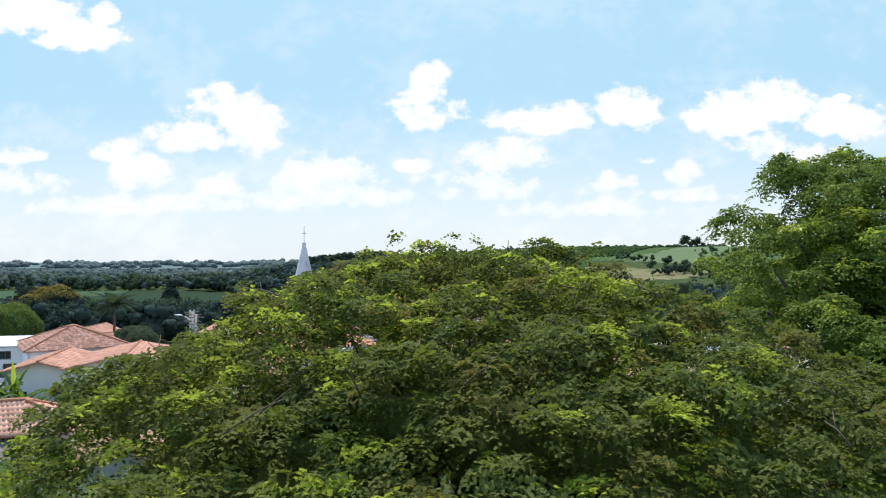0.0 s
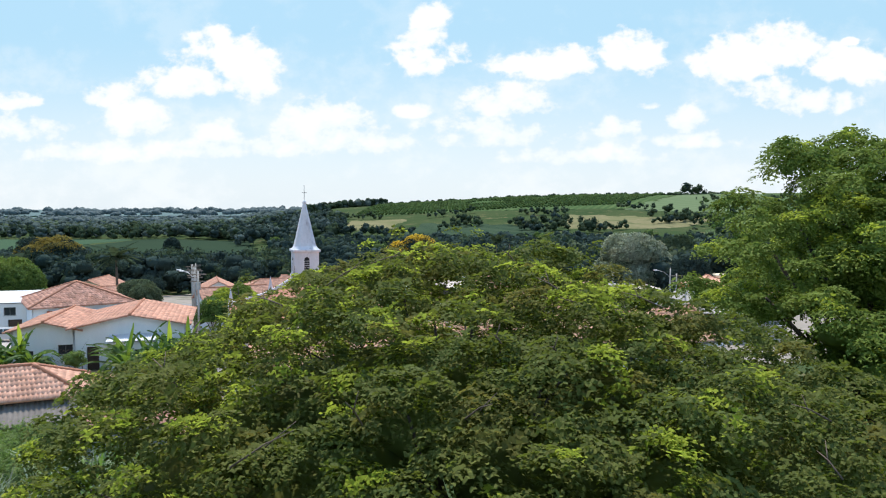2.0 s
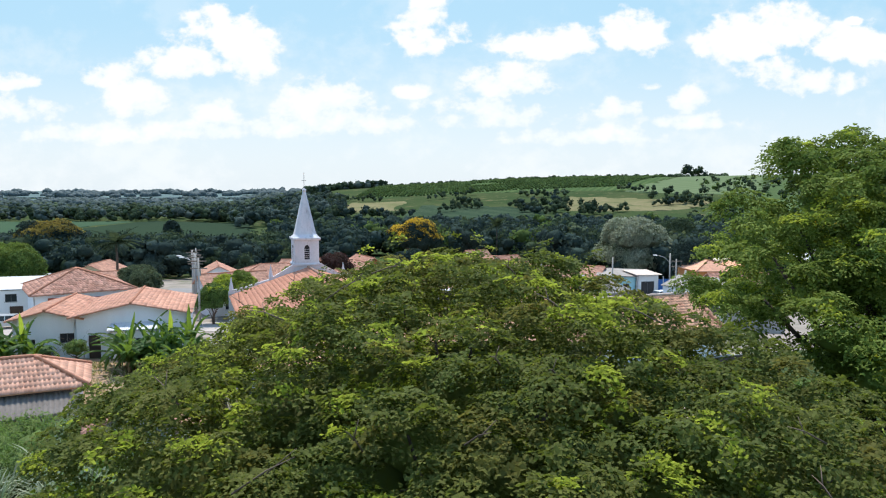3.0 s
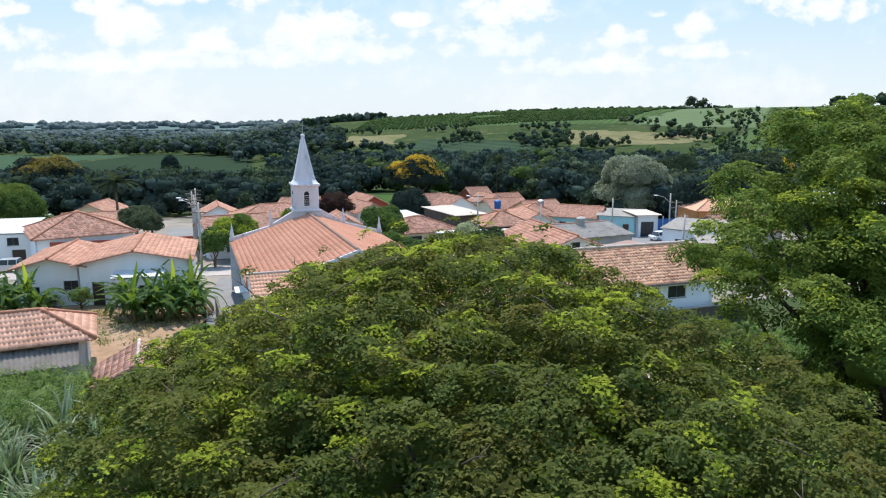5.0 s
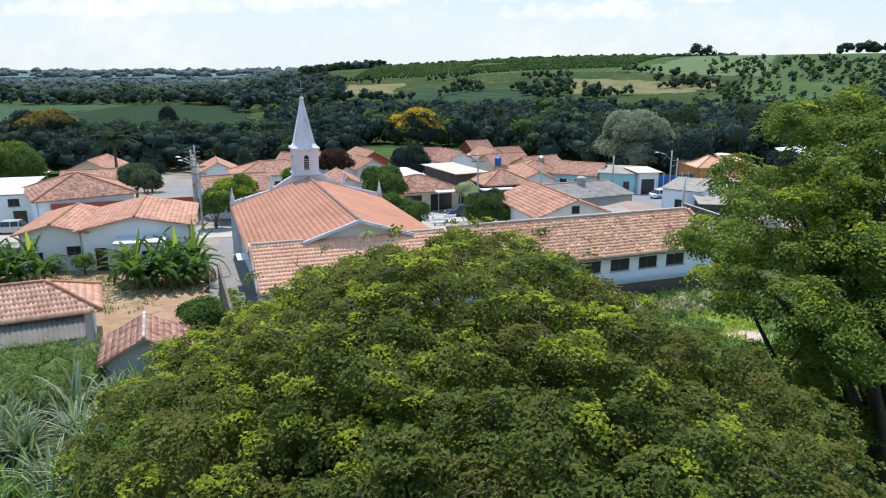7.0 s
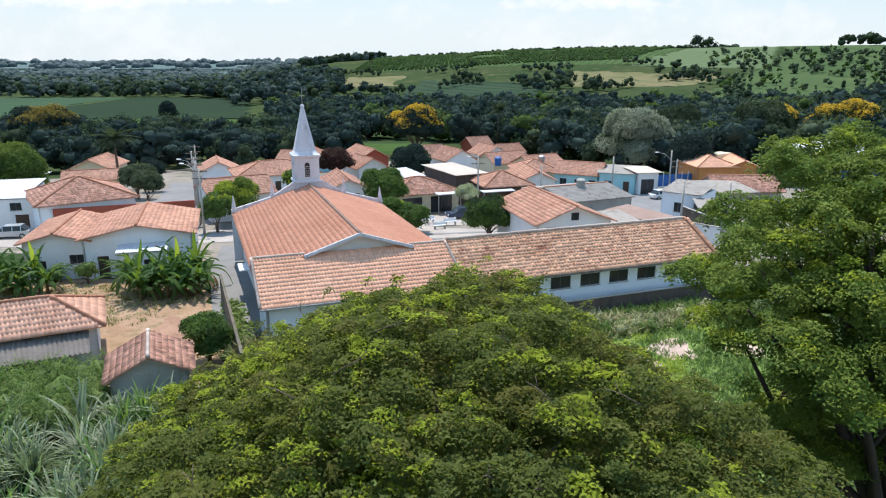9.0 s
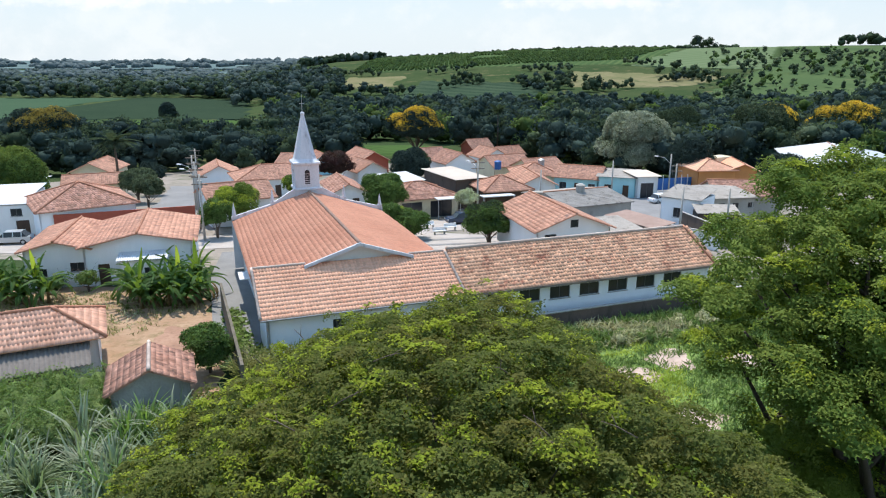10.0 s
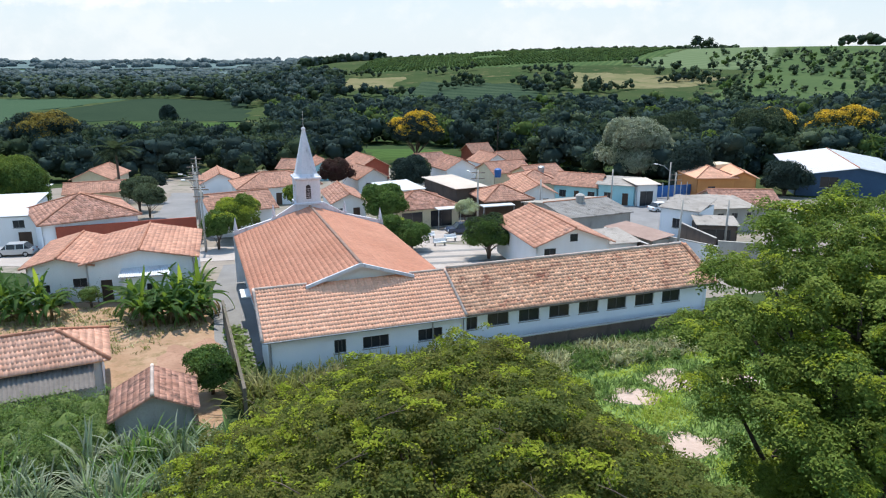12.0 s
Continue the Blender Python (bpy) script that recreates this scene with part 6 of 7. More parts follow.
woods("wood_plain_far", scatter(240, -0.75, -0.18, 1700, 2600, 69, gap=0.02), "distant woods over the plain, blued for haze", [LEAF_FAR_HAZE], 0.0, 9, 79, (4, 6), (2.5, 4.0), fine=0.08, core=0.95)
woods("hedge_ridge", [(u * 952, 952 + 10 * math.sin(u * 40)) for u in np.linspace(-0.16, 0.40, 190)], "hedge of dark trees along the ridge", [LEAF_WOOD, LEAF_ASH], 0.3, 25, 81, (4.0, 7.0), (0.6, 0.9), sink=2.0, fine=0.16, core=0.9)
woods("wood_ridge_left", [(u * 950, 950 + 8 * math.sin(u * 50)) for u in np.linspace(-0.20, -0.085, 70)], "wood on the shoulder of the hill", [LEAF_WOOD, LEAF_HAZE], 0.3, 40, 82, (9, 14), sink=2.0, fine=0.16, core=0.9)
woods("wood_field_edges", [(u * (545 + 30 * math.sin(u * 23)), 545 + 30 * math.sin(u * 23)) for u in np.linspace(-0.12, 0.42, 75) if math.sin(u * 61) > -0.35] + [(u * (660 + 20 * math.sin(u * 31)), 660 + 20 * math.sin(u * 31)) for u in np.linspace(-0.16, 0.30, 60) if math.sin(u * 47 + 1) > 0.0], "tree belts along the field edges", [LEAF_WOOD, LEAF_DARK_SHADED, LEAF_ASH], 0.5, 40, 86, (5, 9), fine=0.21, core=0.74)
woods("wood_knoll", [(u * 900, 900 + 6 * math.sin(u * 900)) for u in (0.341, 0.346, 0.350, 0.354, 0.358, 0.362, 0.366, 0.370)], "clump of tall dark trees on the ridge", [LEAF_WOOD, LEAF_DARK_SHADED], 0.2, 150, 83, (11, 17), (0.4, 0.55), fine=0.2, sink=1.0)
woods("wood_ridge_right", [(u * 900, 900 + 20 * math.sin(u * 70)) for u in np.linspace(0.56, 0.66, 30)], "dark trees on the ridge", [LEAF_WOOD, LEAF_DARK_SHADED], 0.2, 60, 84, (10, 17), (0.4, 0.6), fine=0.16, core=0.9)


def orchard():
    """Rows of rounded fruit trees over the hill, as far as the ridge."""
    rng = np.random.RandomState(87)
    C, R = [], []
    for y in np.arange(704, 946, 5.6):
        ulo = np.interp(y, (700, 955), (-0.125, -0.085))
        uhi = np.interp(y, (690, 890, 950), (0.262, 0.33, 0.11))
        for x in np.arange(ulo * y, uhi * y, 3.8):
            if noise.noise((x * 0.02, y * 0.02, 3.3)) < -0.42 or rng.rand() < 0.06:
                continue
            px, py = x + rng.normal() * 0.5, y + 0.10 * x + rng.normal() * 0.5
            if py < 700 or py > 945:
                continue
            C.append((px, py, ground_z(px, py) + 1.3))
            R.append(np.array((1, 1, 0.95)) * rng.uniform(1.2, 2.0))
    v, f, i = swarm_arrays(LUMPS_TINY, spins(len(C), 88), np.array(C), np.array(R), rng.randint(0, 2, len(C)))
    tagged(new("orchard_trees", mesh_of("orchard_trees", v, f, [LEAF_ORCHARD, LEAF_LIGHT], i, True)), "rows of round green fruit trees on the hill", "trees", kind="stuff")


orchard()


# ---- tall grass, bananas, maize, weeds ----
def blade(seed, length=1.0, w=0.022, bend=0.6, cuts=((0, 0.7), (0.3, 1.0), (0.6, 0.9), (0.85, 0.55), (1.0, 0.08))):
    rng = random.Random(seed)
    path = [(bend * t * t * rng.uniform(0.8, 1.2), length * (t - 0.42 * bend * t * t * t)) for t, _ in cuts]
    v, f = strip(path, [w * k for _, k in cuts])
    return np.array(v), np.array(f)


BLADES = [blade(s, 1.0, 0.021, b) for s, b in ((1, 0.15), (2, 0.3), (3, 0.5), (4, 0.75))]
BLADES_MAIZE = [blade(s, 1.0, 0.02, b) for s, b in ((21, 0.25), (22, 0.5), (23, 0.8))]
BLADES_SHORT = [blade(s, 1.0, 0.075, b, ((0, 0.8), (0.5, 1.0), (1.0, 0.1))) for s, b in ((5, 0.3), (6, 0.6), (7, 0.9))]


def upright(n, seed, lean=0.3):
    rng = np.random.RandomState(seed)
    out = np.stack([rng.normal(size=n) * lean, rng.normal(size=n) * lean, np.ones(n)], 1)
    return frames_from(out, seed)


def fountain(n, per, seed):
    """Leaves leaning out of each clump and arching over the way that they lean."""
    rng = np.random.RandomState(seed)
    a = rng.uniform(0, 6.283, n)
    l = np.abs(rng.normal(size=n)) * 0.26
    z = np.stack([np.sin(l) * np.cos(a), np.sin(l) * np.sin(a), np.cos(l)], 1)
    x = np.stack([np.cos(l) * np.cos(a), np.cos(l) * np.sin(a), -np.sin(l)], 1)
    return np.stack([x, np.cross(z, x), z], 2)


def stand(name, places, height, label, mats, seed, templates=None, per=24, spread=0.35, lean=0.3, split=0.5, category="grass", arch=False):
    """A stand of long leaves in clumps."""
    rng = np.random.RandomState(seed)
    p = np.repeat(np.array([(x, y, ground_z(x, y) - 0.03) for x, y in places]), per, 0)
    p[:, :2] += rng.normal(size=(len(p), 2)) * spread
    s = rng.uniform(height[0], height[1], len(places)).repeat(per) * rng.uniform(0.55, 1.1, len(p))
    tone = (np.array([noise.noise((x * 0.35, y * 0.35, seed)) for x, y in places]) > 0.35 * (0.5 - split) * 2).astype(int).repeat(per)
    if len(mats) == 1:
        tone[:] = 0
    me = swarm(templates or BLADES, fountain(len(p), per, seed) if arch else upright(len(p), seed, lean), p, s, tone, mats, name)
    return tagged(new(name, me), label, category, kind="stuff")


def thicket(name, places, height, label, mats, seed, leaf=0.2, per=46, category="shrubs"):
    """Low leafy bushes grown together."""
    rng = np.random.RandomState(seed)
    P, N, C, R, I = [], [], [], [], []
    for x, y in places:
        h = rng.uniform(*height)
        c = np.array((x, y, ground_z(x, y) + h * 0.42))
        r = np.array((h * 0.5, h * 0.5, h * 0.58))
        d = rng.normal(size=(per, 3))
        d /= np.linalg.norm(d, axis=1, keepdims=True)
        d[:, 2] = np.where(d[:, 2] < -0.2, -d[:, 2], d[:, 2])
        P.append(c + d * r * rng.uniform(0.7, 1.12, (per, 1))), N.append(d + np.array((0, 0, 0.3)))
        t = rng.randint(0, len(mats))
        C.append(c), R.append(r * 0.55), I.append(t)
    P, N = np.concatenate(P), np.concatenate(N)
    I = np.array(I)
    masses = swarm_arrays(LUMPS_FAR, spins(len(C), seed), np.array(C), np.array(R), I)
    me = swarm(TUFTS_FINE, frames_from(N, seed), P, leaf * rng.uniform(0.7, 1.3, len(P)), I.repeat(per), mats, name, masses)
    return tagged(new(name, me), label, category, kind="stuff")


def inside(poly, n, seed):
    rng = random.Random(seed)
    xs, ys = [p[0] for p in poly], [p[1] for p in poly]
    out = []
    while len(out) < n:
        x, y = rng.uniform(min(xs), max(xs)), rng.uniform(min(ys), max(ys))
        c = False
        for (x0, y0), (x1, y1) in zip(poly, poly[1:] + poly[:1]):
            if (y0 > y) != (y1 > y) and x < (x1 - x0) * (y - y0) / (y1 - y0) + x0:
                c = not c
        if c:
            out.append((x, y))
    return out


stand("elephant_grass", inside([(-23, 20), (-9, 18.5), (-7.5, 25), (-9.5, 31.8), (-15, 31.2), (-17.5, 30.0), (-26, 29.4)], 185, 91), (1.4, 3.1), "tall silvery-green elephant grass in clumps", [REED, REED_GREEN], 91, per=44, spread=0.10, arch=True, split=0.3)
thicket("shrubs_yard", inside([(-30, 28.4), (-17.6, 29.2), (-16.8, 31.5), (-18.6, 34.0), (-20.5, 35.0), (-25, 33.2), (-30, 31.3)], 190, 92), (1.3, 2.3), "thick broad-leaved green shrubs below the shed", [WEED], 92, leaf=0.17, per=60)
thicket("shrubs_shed", inside([(-31.2, 30.2), (-19.2, 35.8), (-18.2, 34.4), (-30.2, 28.8)], 70, 87), (1.5, 2.2), "tall green shrubs before the shed", [WEED], 87, leaf=0.17, per=70)
thicket("shrubs_coop", inside([(-17, 31), (-13, 31.2), (-12.6, 33.2), (-15, 32.2)], 20, 88), (0.7, 1.4), "green shrubs before the coop", [WEED], 88, leaf=0.16, per=60)
thicket("shrubs_wall", inside([(11, 41.5), (22, 46), (24, 49), (12, 44)], 26, 89), (0.5, 1.1), "weeds at the foot of the boundary wall", [WEED, GRASS_DRY], 89)
for k in range(4):
    stand("maize_row", [local(x, -1.0 - 0.6 * k) for x in np.arange(-1.4, 15 - k, 0.3)], (1.5 + 0.32 * k, 2.1 + 0.32 * k), "rows of drying maize along the wall", [CORN], 93 + 3 * k, BLADES_MAIZE, per=18, spread=0.10, category="maize", arch=True)
stand("drive_weeds", [local(x, y) for x, y in inside([(-1.3, -2), (-0.5, -2), (-0.9, 11), (-1.6, 11)], 90, 94)], (0.5, 1.0), "weeds along the wall of the drive", [WEED], 94, TUFTS_FINE, per=8, spread=0.25, category="weeds")
stand("lawn", [p for p in inside([(4, 26), (22, 27), (27, 48), (16, 46.5), (5, 42)], 5200, 95) if all((p[0] - a) ** 2 / 2.0 + (p[1] - b) ** 2 / 1.1 > 0.7 + noise.noise((p[0] * 1.3, p[1] * 1.3, 5)) for a, b in ((14.4, 40.0), (11.6, 38.0), (13.1, 32.4), (18.7, 40.2)))],
      (0.25, 0.6), "rough bright green grass", [GRASS_LIT, WEED], 95, BLADES_SHORT, per=7, spread=0.22, lean=0.6, split=0.75)
stand("dry_grass", [local(x, y) for x, y in inside([(15, -4.6), (31, -4.4), (31, -0.6), (15, -0.8)], 1500, 96)], (0.35, 0.9), "pale dry grass along the boundary wall", [GRASS_DRY, WEED], 96, BLADES_SHORT, per=10, spread=0.2, lean=0.5)
stand("yard_weeds", inside([(-36, 45.5), (-21, 44), (-18, 50), (-26, 54), (-36, 54)], 620, 97), (0.2, 0.5), "sparse dry weeds on the sandy yard", [GRASS_DRY, CORN], 97, BLADES_SHORT, per=8, spread=0.2, lean=0.6)
stand("undergrowth", inside([(-9, 6), (8, 6), (24, 22), (20, 28), (4, 27), (-8, 27)], 900, 98), (0.4, 1.1), "shaded undergrowth beneath the trees", [WEED], 98, TUFTS_FINE, per=6, spread=0.5, category="weeds")
stand("hill_foot_weeds", inside([(-40, 30), (-26, 31), (-28, 37), (-40, 40)], 300, 99), (1.0, 2.2), "thick green weeds beside the shed", [WEED], 99, TUFTS_FINE, per=10, spread=0.5, category="weeds")


def banana_leaf(seed, length, droop, ragged=True):
    """A long paddle leaf, split here and there, folded along its rib."""
    rng = random.Random(seed)
    v, f = [], []
    k = 9
    for i in range(k + 1):
        t = i / k
        x, z = length * (t - 0.25 * droop * t * t), length * (0.75 * t - droop * t * t)
        w = 0.19 * math.sin(math.pi * min(1, 0.12 + 0.88 * t)) ** 0.6
        v += [(x, -w * rng.uniform(0.8, 1.1), z - 0.10), (x, 0, z), (x, w * rng.uniform(0.8, 1.1), z - 0.10)]
    for i in range(k):
        b = 3 * i
        for o in (0, 1):
            if not ragged or rng.random() > 0.10:
                f.append((b + o, b + o + 1, b + o + 4, b + o + 3))
    return v, f


def banana(x, y, h, seed, young=False):
    rng = random.Random(seed)
    z = ground_z(x, y)
    t = thing("banana_plant", (x, y, z), "banana plant with ragged arching leaves", "banana plant", group="banana plants")
    stem = [((0, 0, -0.1), (rng.uniform(-0.1, 0.1), rng.uniform(-0.1, 0.1), h * 0.27)), (0.13, 0.09)]
    part("stem", tube_mesh("stem", [((stem[0][0], stem[0][1]), stem[1])], LEAF_DRY, 8), None, t)
    n = rng.randint(18, 22)
    for i in range(n):
        dry = i < 2
        v, f = banana_leaf(seed * 13 + i, h * rng.uniform(0.52, 0.74), rng.uniform(0.5, 1.1) if not dry else 1.3)
        m = Matrix.Translation(Vector(stem[0][1]) - Vector((0, 0, 0.1 + 0.25 * dry))) @ pose(0, 0, 0, 0, rng.uniform(-56, 14) if not dry else 25, 360 * i / n * 2.0 + rng.uniform(-20, 20))
        part("leaf", mesh_of("leaf", [m @ Vector(p) for p in v], f, LEAF_DRY if dry else LEAF_BANANA), None, t)
    if young:
        v, f = banana_leaf(seed, h * 0.55, 0.12, False)
        m = Matrix.Translation(Vector(stem[0][1])) @ pose(0, 0, 0, 0, -42, rng.choice((70, 110, 250, 290)))
        part("leaf", mesh_of("leaf", [m @ Vector(p) for p in v], f, LEAF_BANANA_YOUNG), None, t, "young upright yellow-green leaf")


for k, (x, y, h, yg) in enumerate(((-31.4, 51.6, 4.0, True), (-32.8, 51.2, 3.6, False), (-30.4, 50.8, 3.2, False), (-34.6, 51.8, 3.8, False), (-36.2, 50.6, 3.2, False),
                                   (-23.4, 50.8, 3.8, True), (-21.9, 51.2, 4.1, False), (-20.6, 52.0, 4.2, True), (-19.4, 52.6, 4.2, True), (-22.6, 49.4, 3.4, False),
                                   (-20.8, 50.0, 3.6, False), (-18.8, 51.0, 3.8, False), (-24.6, 52.0, 3.4, False), (-21.4, 53.2, 4.0, False), (-35.2, 53.0, 3.4, False), (-20.2, 51.2, 3.0, False), (-22.4, 50.2, 2.6, False), (-19.6, 50.2, 2.8, False), (-32.0, 50.4, 2.4, False), (-33.6, 50.6, 2.6, False), (-23.2, 51.6, 3.2, False))):
    banana(x, y, h * 1.28, 200 + k, yg)


def palm(x, y, h, seed):
    z = ground_z(x, y)
    rng = random.Random(seed)
    t = thing("palm_tree", (x, y, z), "palm tree with drooping fronds at the wood's edge", "palm tree")
    part("trunk", tube_mesh("trunk", [(((0, 0, -0.3), (0.2, 0, h * 0.5), (0.1, 0.1, h)), (0.3, 0.22, 0.18))], BARK, 8), None, t)
    for i in range(26):
        fv, ff = frond(seed + i, 18, 3.8, 2.2, 0.85, 0.09)
        m = np.array(Euler((0, -rng.uniform(-0.3, 1.2), 2 * math.pi * i / 13 + rng.uniform(-0.2, 0.2))).to_matrix())
        part("frond", mesh_of("frond", fv @ m.T + np.array((0.1, 0.1, h)), ff, LEAF_WOOD), None, t)


palm(-57.5, 122, 9.0, 301)
palm(16.5, 215, 12, 302)
palm(62, 235, 12, 303)

for x, y, h, r, s in ((-29.0, 54.2, 1.9, 1.0, 311), (-32.0, 54.8, 1.2, 0.9, 312), (-24.0, 54.6, 1.4, 0.9, 313)):
    round_tree("garden_bush", x, y, h, r, "grey-green garden bush before the white house", WEED, "bush", per=16, size=0.2, seed=s, lumps=6)


# ---- street furniture and vehicles ----
def pole(x, y, h, label, lamp=None, cross=True, lean=(0, 0), transformer=False):
    z = ground_z(x, y)
    t = thing("utility_pole", (x, y, z), label, "utility pole", group="utility poles")
    part("shaft", tube_mesh("shaft", [(((0, 0, -0.3), (lean[0], lean[1], h)), (0.15, 0.10))], CONCRETE, 8), None, t)
    if cross:
        for zz in (h - 0.4, h - 1.2):
            part("crossarm", boxed(-0.9 + lean[0], -0.06 + lean[1], zz, 0.9 + lean[0], 0.06 + lean[1], zz + 0.12), OLDWOOD, t)
    if transformer:
        bm = bmesh.new()
        cone(bm, 0.28, 0.28, h - 2.6, h - 1.7, 12, lean[0] + 0.35, lean[1])
        part("transformer", bm, METAL, t)
    if lamp is not None:
        a = radians(lamp)
        c, s = math.cos(a), math.sin(a)
        part("lamp_arm", tube_mesh("lamp_arm", [(((0, 0, h - 1.6), (1.0 * c, 1.0 * s, h - 0.7), (2.2 * c, 2.2 * s, h - 0.45)), (0.04, 0.035, 0.03))], METAL, 6), None, t)
        o = part("lamp_head", boxed(-0.32, -0.13, -0.08, 0.32, 0.13, 0.06, 0.03), WHITE, t)
        o.matrix_basis = pose(2.45 * c, 2.45 * s, h - 0.45, 0, 0, lamp)
    return (x + lean[0], y + lean[1], z + h - 0.3)


tops = [pole(-27.0, 76.5, 7.6, "grey concrete utility pole with cross-arms"),
        pole(-30.0, 84.0, 7.8, "grey concrete utility pole with a street lamp", 150, transformer=True),
        pole(-33.0, 92.0, 7.8, "grey concrete utility pole with a street lamp", 160),
        pole(-36.5, 101.0, 8.0, "grey concrete utility pole with cross-arms"),
        pole(-42.0, 118.0, 8.0, "grey concrete utility pole with cross-arms")]
tops2 = [pole(4.7, 93.5, 7.9, "grey concrete utility pole before the porch", 120), pole(26.1, 75.0, 6.3, "dark leaning utility pole behind the wing", None, False, (0.2, 0.1)),
         pole(35.0, 104, 6.6, "utility pole at the crossing", None, True), pole(13.6, 96.0, 6.4, "slender grey pole between the houses", None, False), pole(26.2, 107, 6.8, "slender grey pole at the crossing", None, False), pole(33.4, 80.0, 5.6, "dark pole in a yard", None, False), pole(38.0, 116, 7.2, "street lamp pole beside the blue fence", 150, False)]
for ps in (tops, tops2[1:3]):
    for a, b in zip(ps, ps[1:]):
        a, b = Vector(a), Vector(b)
        for off in (-0.7, 0.0, 0.7):
            pts = [a.lerp(b, t) + Vector((off, 0, -1.1 * 4 * t * (1 - t) * (b - a).length / 40)) for t in (0, 0.17, 0.33, 0.5, 0.67, 0.83, 1)]
            tagged(new("overhead_cable", tube_mesh("overhead_cable", [(pts, [0.014] * 7)], BLACK, 4)), "thin black overhead cable between poles", "cable", "overhead cables")


def car(x, y, rot, paint, label):
    z = ground_z(x, y)
    t = thing("car", (x, y, z + 0.06), label, "car", rot)
    bm = bmesh.new()
    prof = [(-2.05, 0.28), (-2.1, 0.62), (-1.95, 0.84), (-1.1, 0.92), (1.95, 0.88), (2.1, 0.65), (2.05, 0.28)]
    for s in (1,):
        a = [bm.verts.new((px, -0.82, pz)) for px, pz in prof]
        b = [bm.verts.new((px, 0.82, pz)) for px, pz in prof]
        bm.faces.new(a), bm.faces.new(b[::-1])
        for i in range(len(prof)):
            j = (i + 1) % len(prof)
            bm.faces.new((a[i], b[i], b[j], a[j]))
    bmesh.ops.recalc_face_normals(bm, faces=bm.faces[:])
    soften(bm, 0.06, 2)
    body = part("body", bm, paint, t)
    bm = bmesh.new()
    lo = [(-1.15, -0.78), (1.75, -0.78), (1.75, 0.78), (-1.15, 0.78)]
    hi = [(-0.55, -0.60), (1.15, -0.60), (1.15, 0.60), (-0.55, 0.60)]
    a = [bm.verts.new((*p, 0.88)) for p in lo]
    b = [bm.verts.new((*p, 1.40)) for p in hi]
    for i in range(4):
        bm.faces.new((a[i], a[(i + 1) % 4], b[(i + 1) % 4], b[i]))
    bm.faces.new(b)
    part("cabin", bm, GLASS, body, "dark tinted glass cabin")
    part("roof", boxed(-0.58, -0.63, 1.385, 1.18, 0.63, 1.44, 0.02), paint, body)
    for px in (-0.62, 0.35, 1.20):
        for s in (1, -1):
            p = part("pillar", boxed(px - 0.04, -0.02, 0, px + 0.04, 0.02, 0.55), paint, body)
            p.matrix_basis = pose(0, s * 0.79, 0.88, s * 17.5, 0, 0)
    for wx in (-1.3, 1.3):
        for s in (1, -1):
            bm = bmesh.new()
            cone(bm, 0.30, 0.30, -0.1, 0.1, 16)
            w = part("wheel", bm, BLACK, t)
            w.matrix_basis = pose(wx, s * 0.76, 0.30, 90, 0, 0)
            bm = bmesh.new()
            cone(bm, 0.18, 0.18, -0.108, 0.108, 12)
            part("rim", bm, METAL, w)
    for s in (1, -1):
        part("headlight", boxed(-2.11, s * 0.6 - 0.15, 0.6, -2.02, s * 0.6 + 0.15, 0.74, 0.02), ZINC, body)
        part("tail_light", boxed(2.02, s * 0.62 - 0.13, 0.62, 2.11, s * 0.62 + 0.13, 0.78, 0.02), REDWALL, body)
    return t


car(-47.6, 74.6, 12, CARSILVER, "silver saloon car parked by the white house")
car(34.5, 108.5, 205, CARWHITE, "white car at the street crossing")
car(2.4, 88.5, 20, CARBLUE, "dark blue car beside the square")


def bench(x, y, rot):
    t = thing("bench", (x, y, ground_z(x, y) + 0.08), "pale concrete bench on the square", "bench", rot, "benches on the square")
    part("seat", boxed(-0.8, -0.22, 0.40, 0.8, 0.22, 0.48, 0.015), WHITE, t)
    part("backrest", boxed(-0.8, 0.17, 0.50, 0.8, 0.24, 0.85, 0.015), WHITE, t)
    for s in (-0.6, 0.6):
        part("leg", boxed(s - 0.06, -0.18, 0, s + 0.06, 0.18, 0.4, 0.01), CONCRETE, t)


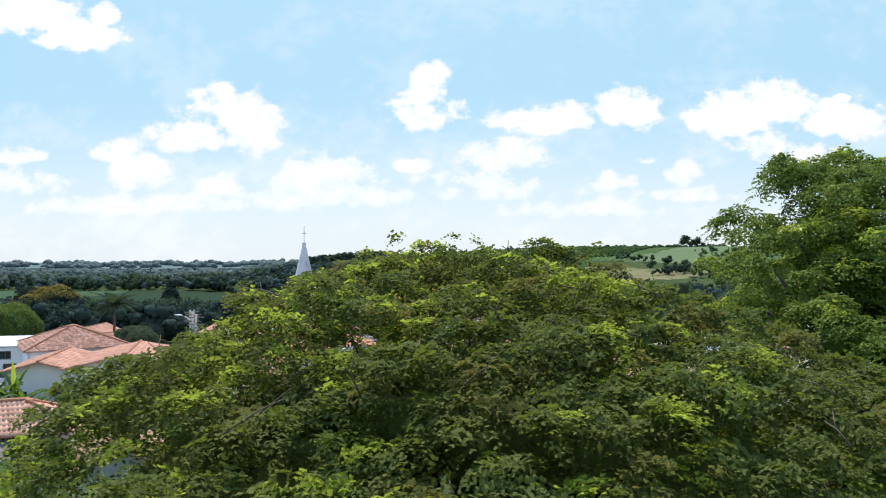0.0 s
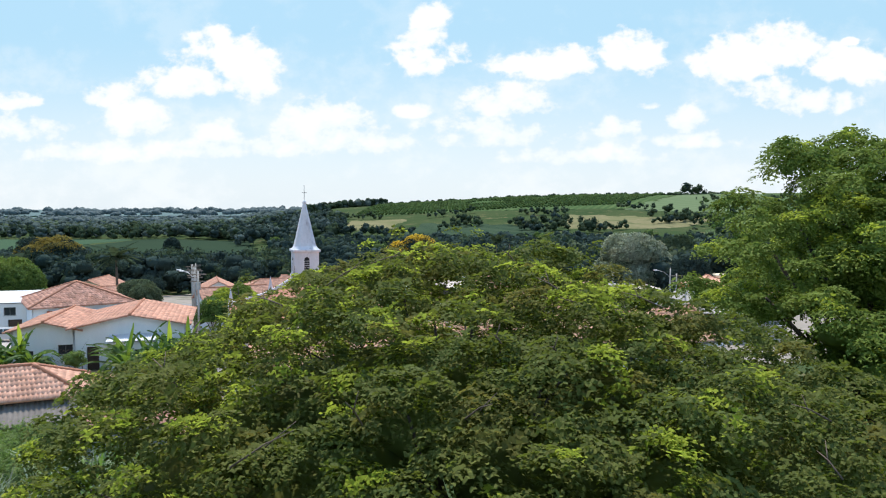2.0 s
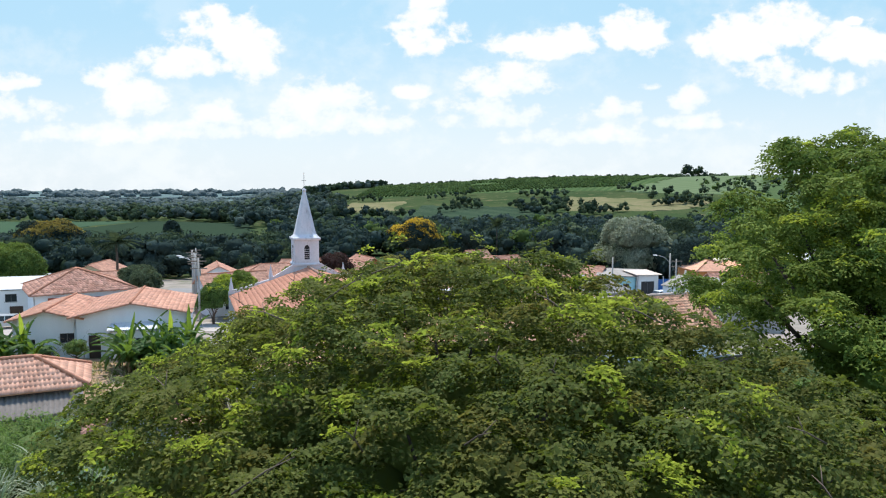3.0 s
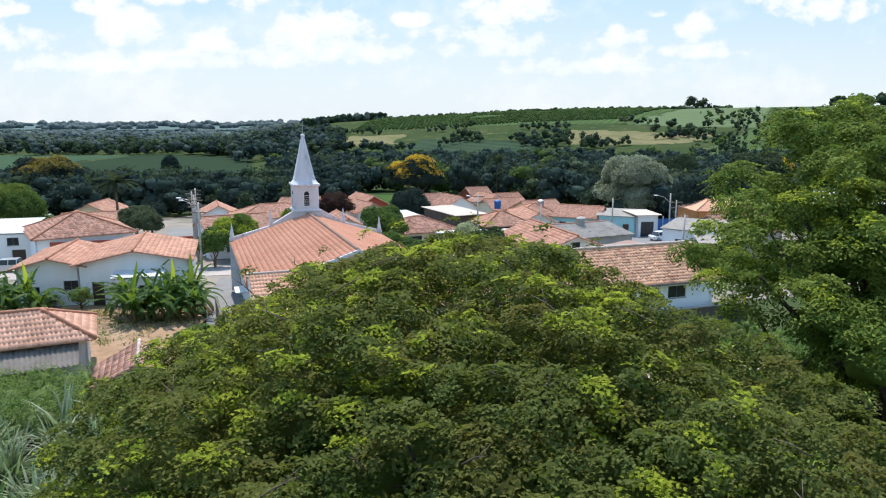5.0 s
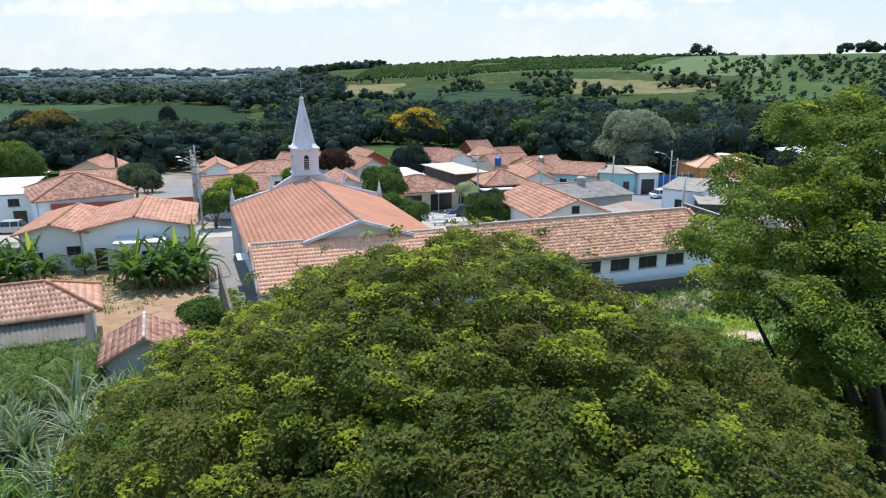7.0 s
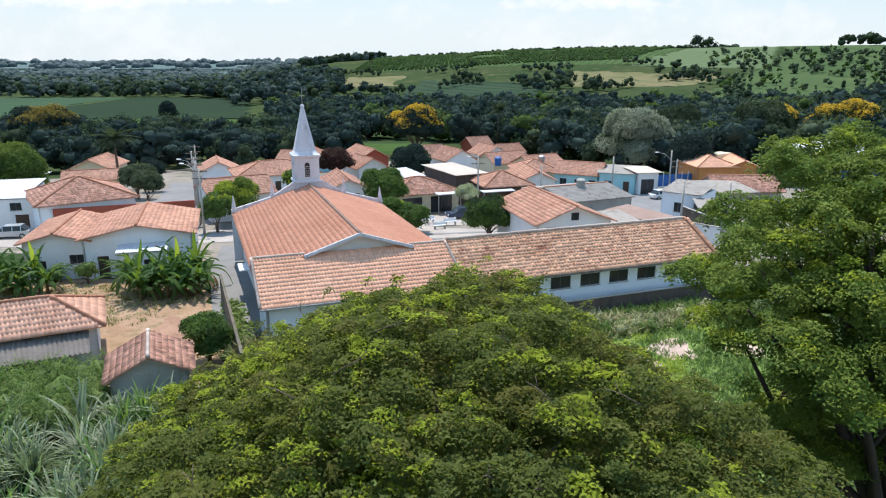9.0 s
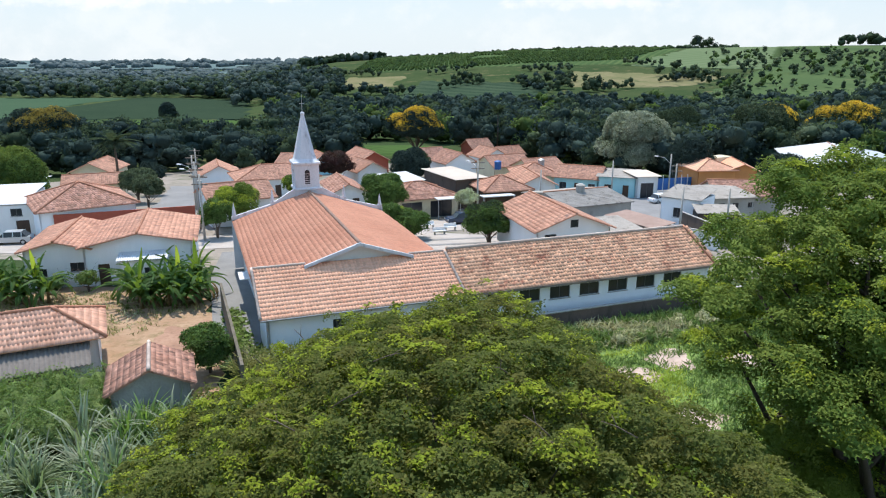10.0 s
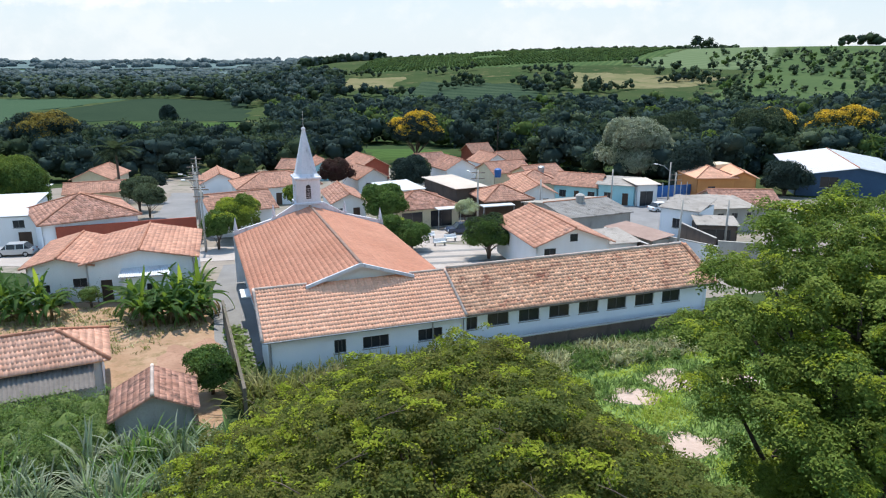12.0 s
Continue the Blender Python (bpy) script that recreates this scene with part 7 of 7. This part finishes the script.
for x, y, r in ((-0.4, 80.2, 20), (0.9, 83.0, 20), (-1.8, 84.5, 20)):
    bench(x, y, r)
# awnings of the porch across the square
for x, y, w in ((0.7, 92.6, 3.4), (7.6, 95.6, 4.8)):
    t = thing("awning", (x, y, ground_z(x, y) + 2.75), "white sheet awning over a dark porch", "awning", 18)
    part("sheet", boxed(-w / 2, -0.7, 0.0, w / 2, 0.9, 0.12, 0.02), ZINC, t)
    for s in (-1, 1):
        part("post", boxed(s * (w / 2 - 0.15) - 0.05, -0.6, -2.75, s * (w / 2 - 0.15) + 0.05, -0.5, 0.0), METAL, t)
# blue fence with white hoops at the crossing
fence = thing("playground_fence", (38.5, 124, ground_z(38.5, 124)), "blue metal fence with pale hoops", "fence", 15)
for i in range(9):
    part("panel", boxed(i * 1.25, 0.0, 0.2, i * 1.25 + 1.05, 0.05, 2.3, 0.01), PLASTIC_BLUE, fence)
    part("post", boxed(i * 1.25 + 1.08, -0.05, 0.0, i * 1.25 + 1.20, 0.08, 2.8, 0.01), ZINC, fence)
# satellite dishes and tanks on roofs
for x, y, z, m in ((-47.0, 80.2, 0.3 + 1.1, WHITE), (-31.0, 88.6, 1.4, WHITE)):
    t = thing("satellite_dish", (x, y, z), "white satellite dish on a tiled roof", "satellite dish", 40)
    bm = bmesh.new()
    cone(bm, 0.06, 0.5, 0.35, 0.55, 16, cap=False)
    o = part("dish", bm, m, t)
    o.matrix_basis = pose(0, 0, 0.1, 40, 0, 0)
    part("mast", boxed(-0.03, -0.03, -0.2, 0.03, 0.03, 0.5), METAL, t)
for x, y, z, m, lab in ((18.0, 127.5, -0.6, METAL, "grey water tank on a roof"), (9.3, 118, 0.4, PLASTIC_BLUE, "blue plastic water tank on a roof"), (18.2, 91.2, 1.1, CONCRETE, "grey chimney on a sheet roof")):
    t = thing("water_tank", (x, y, z), lab, "water tank")
    bm = bmesh.new()
    cone(bm, 0.55, 0.6, -0.3, 1.0, 14)
    cone(bm, 0.62, 0.3, 1.0, 1.2, 14)
    part("tank_body", bm, m, t)
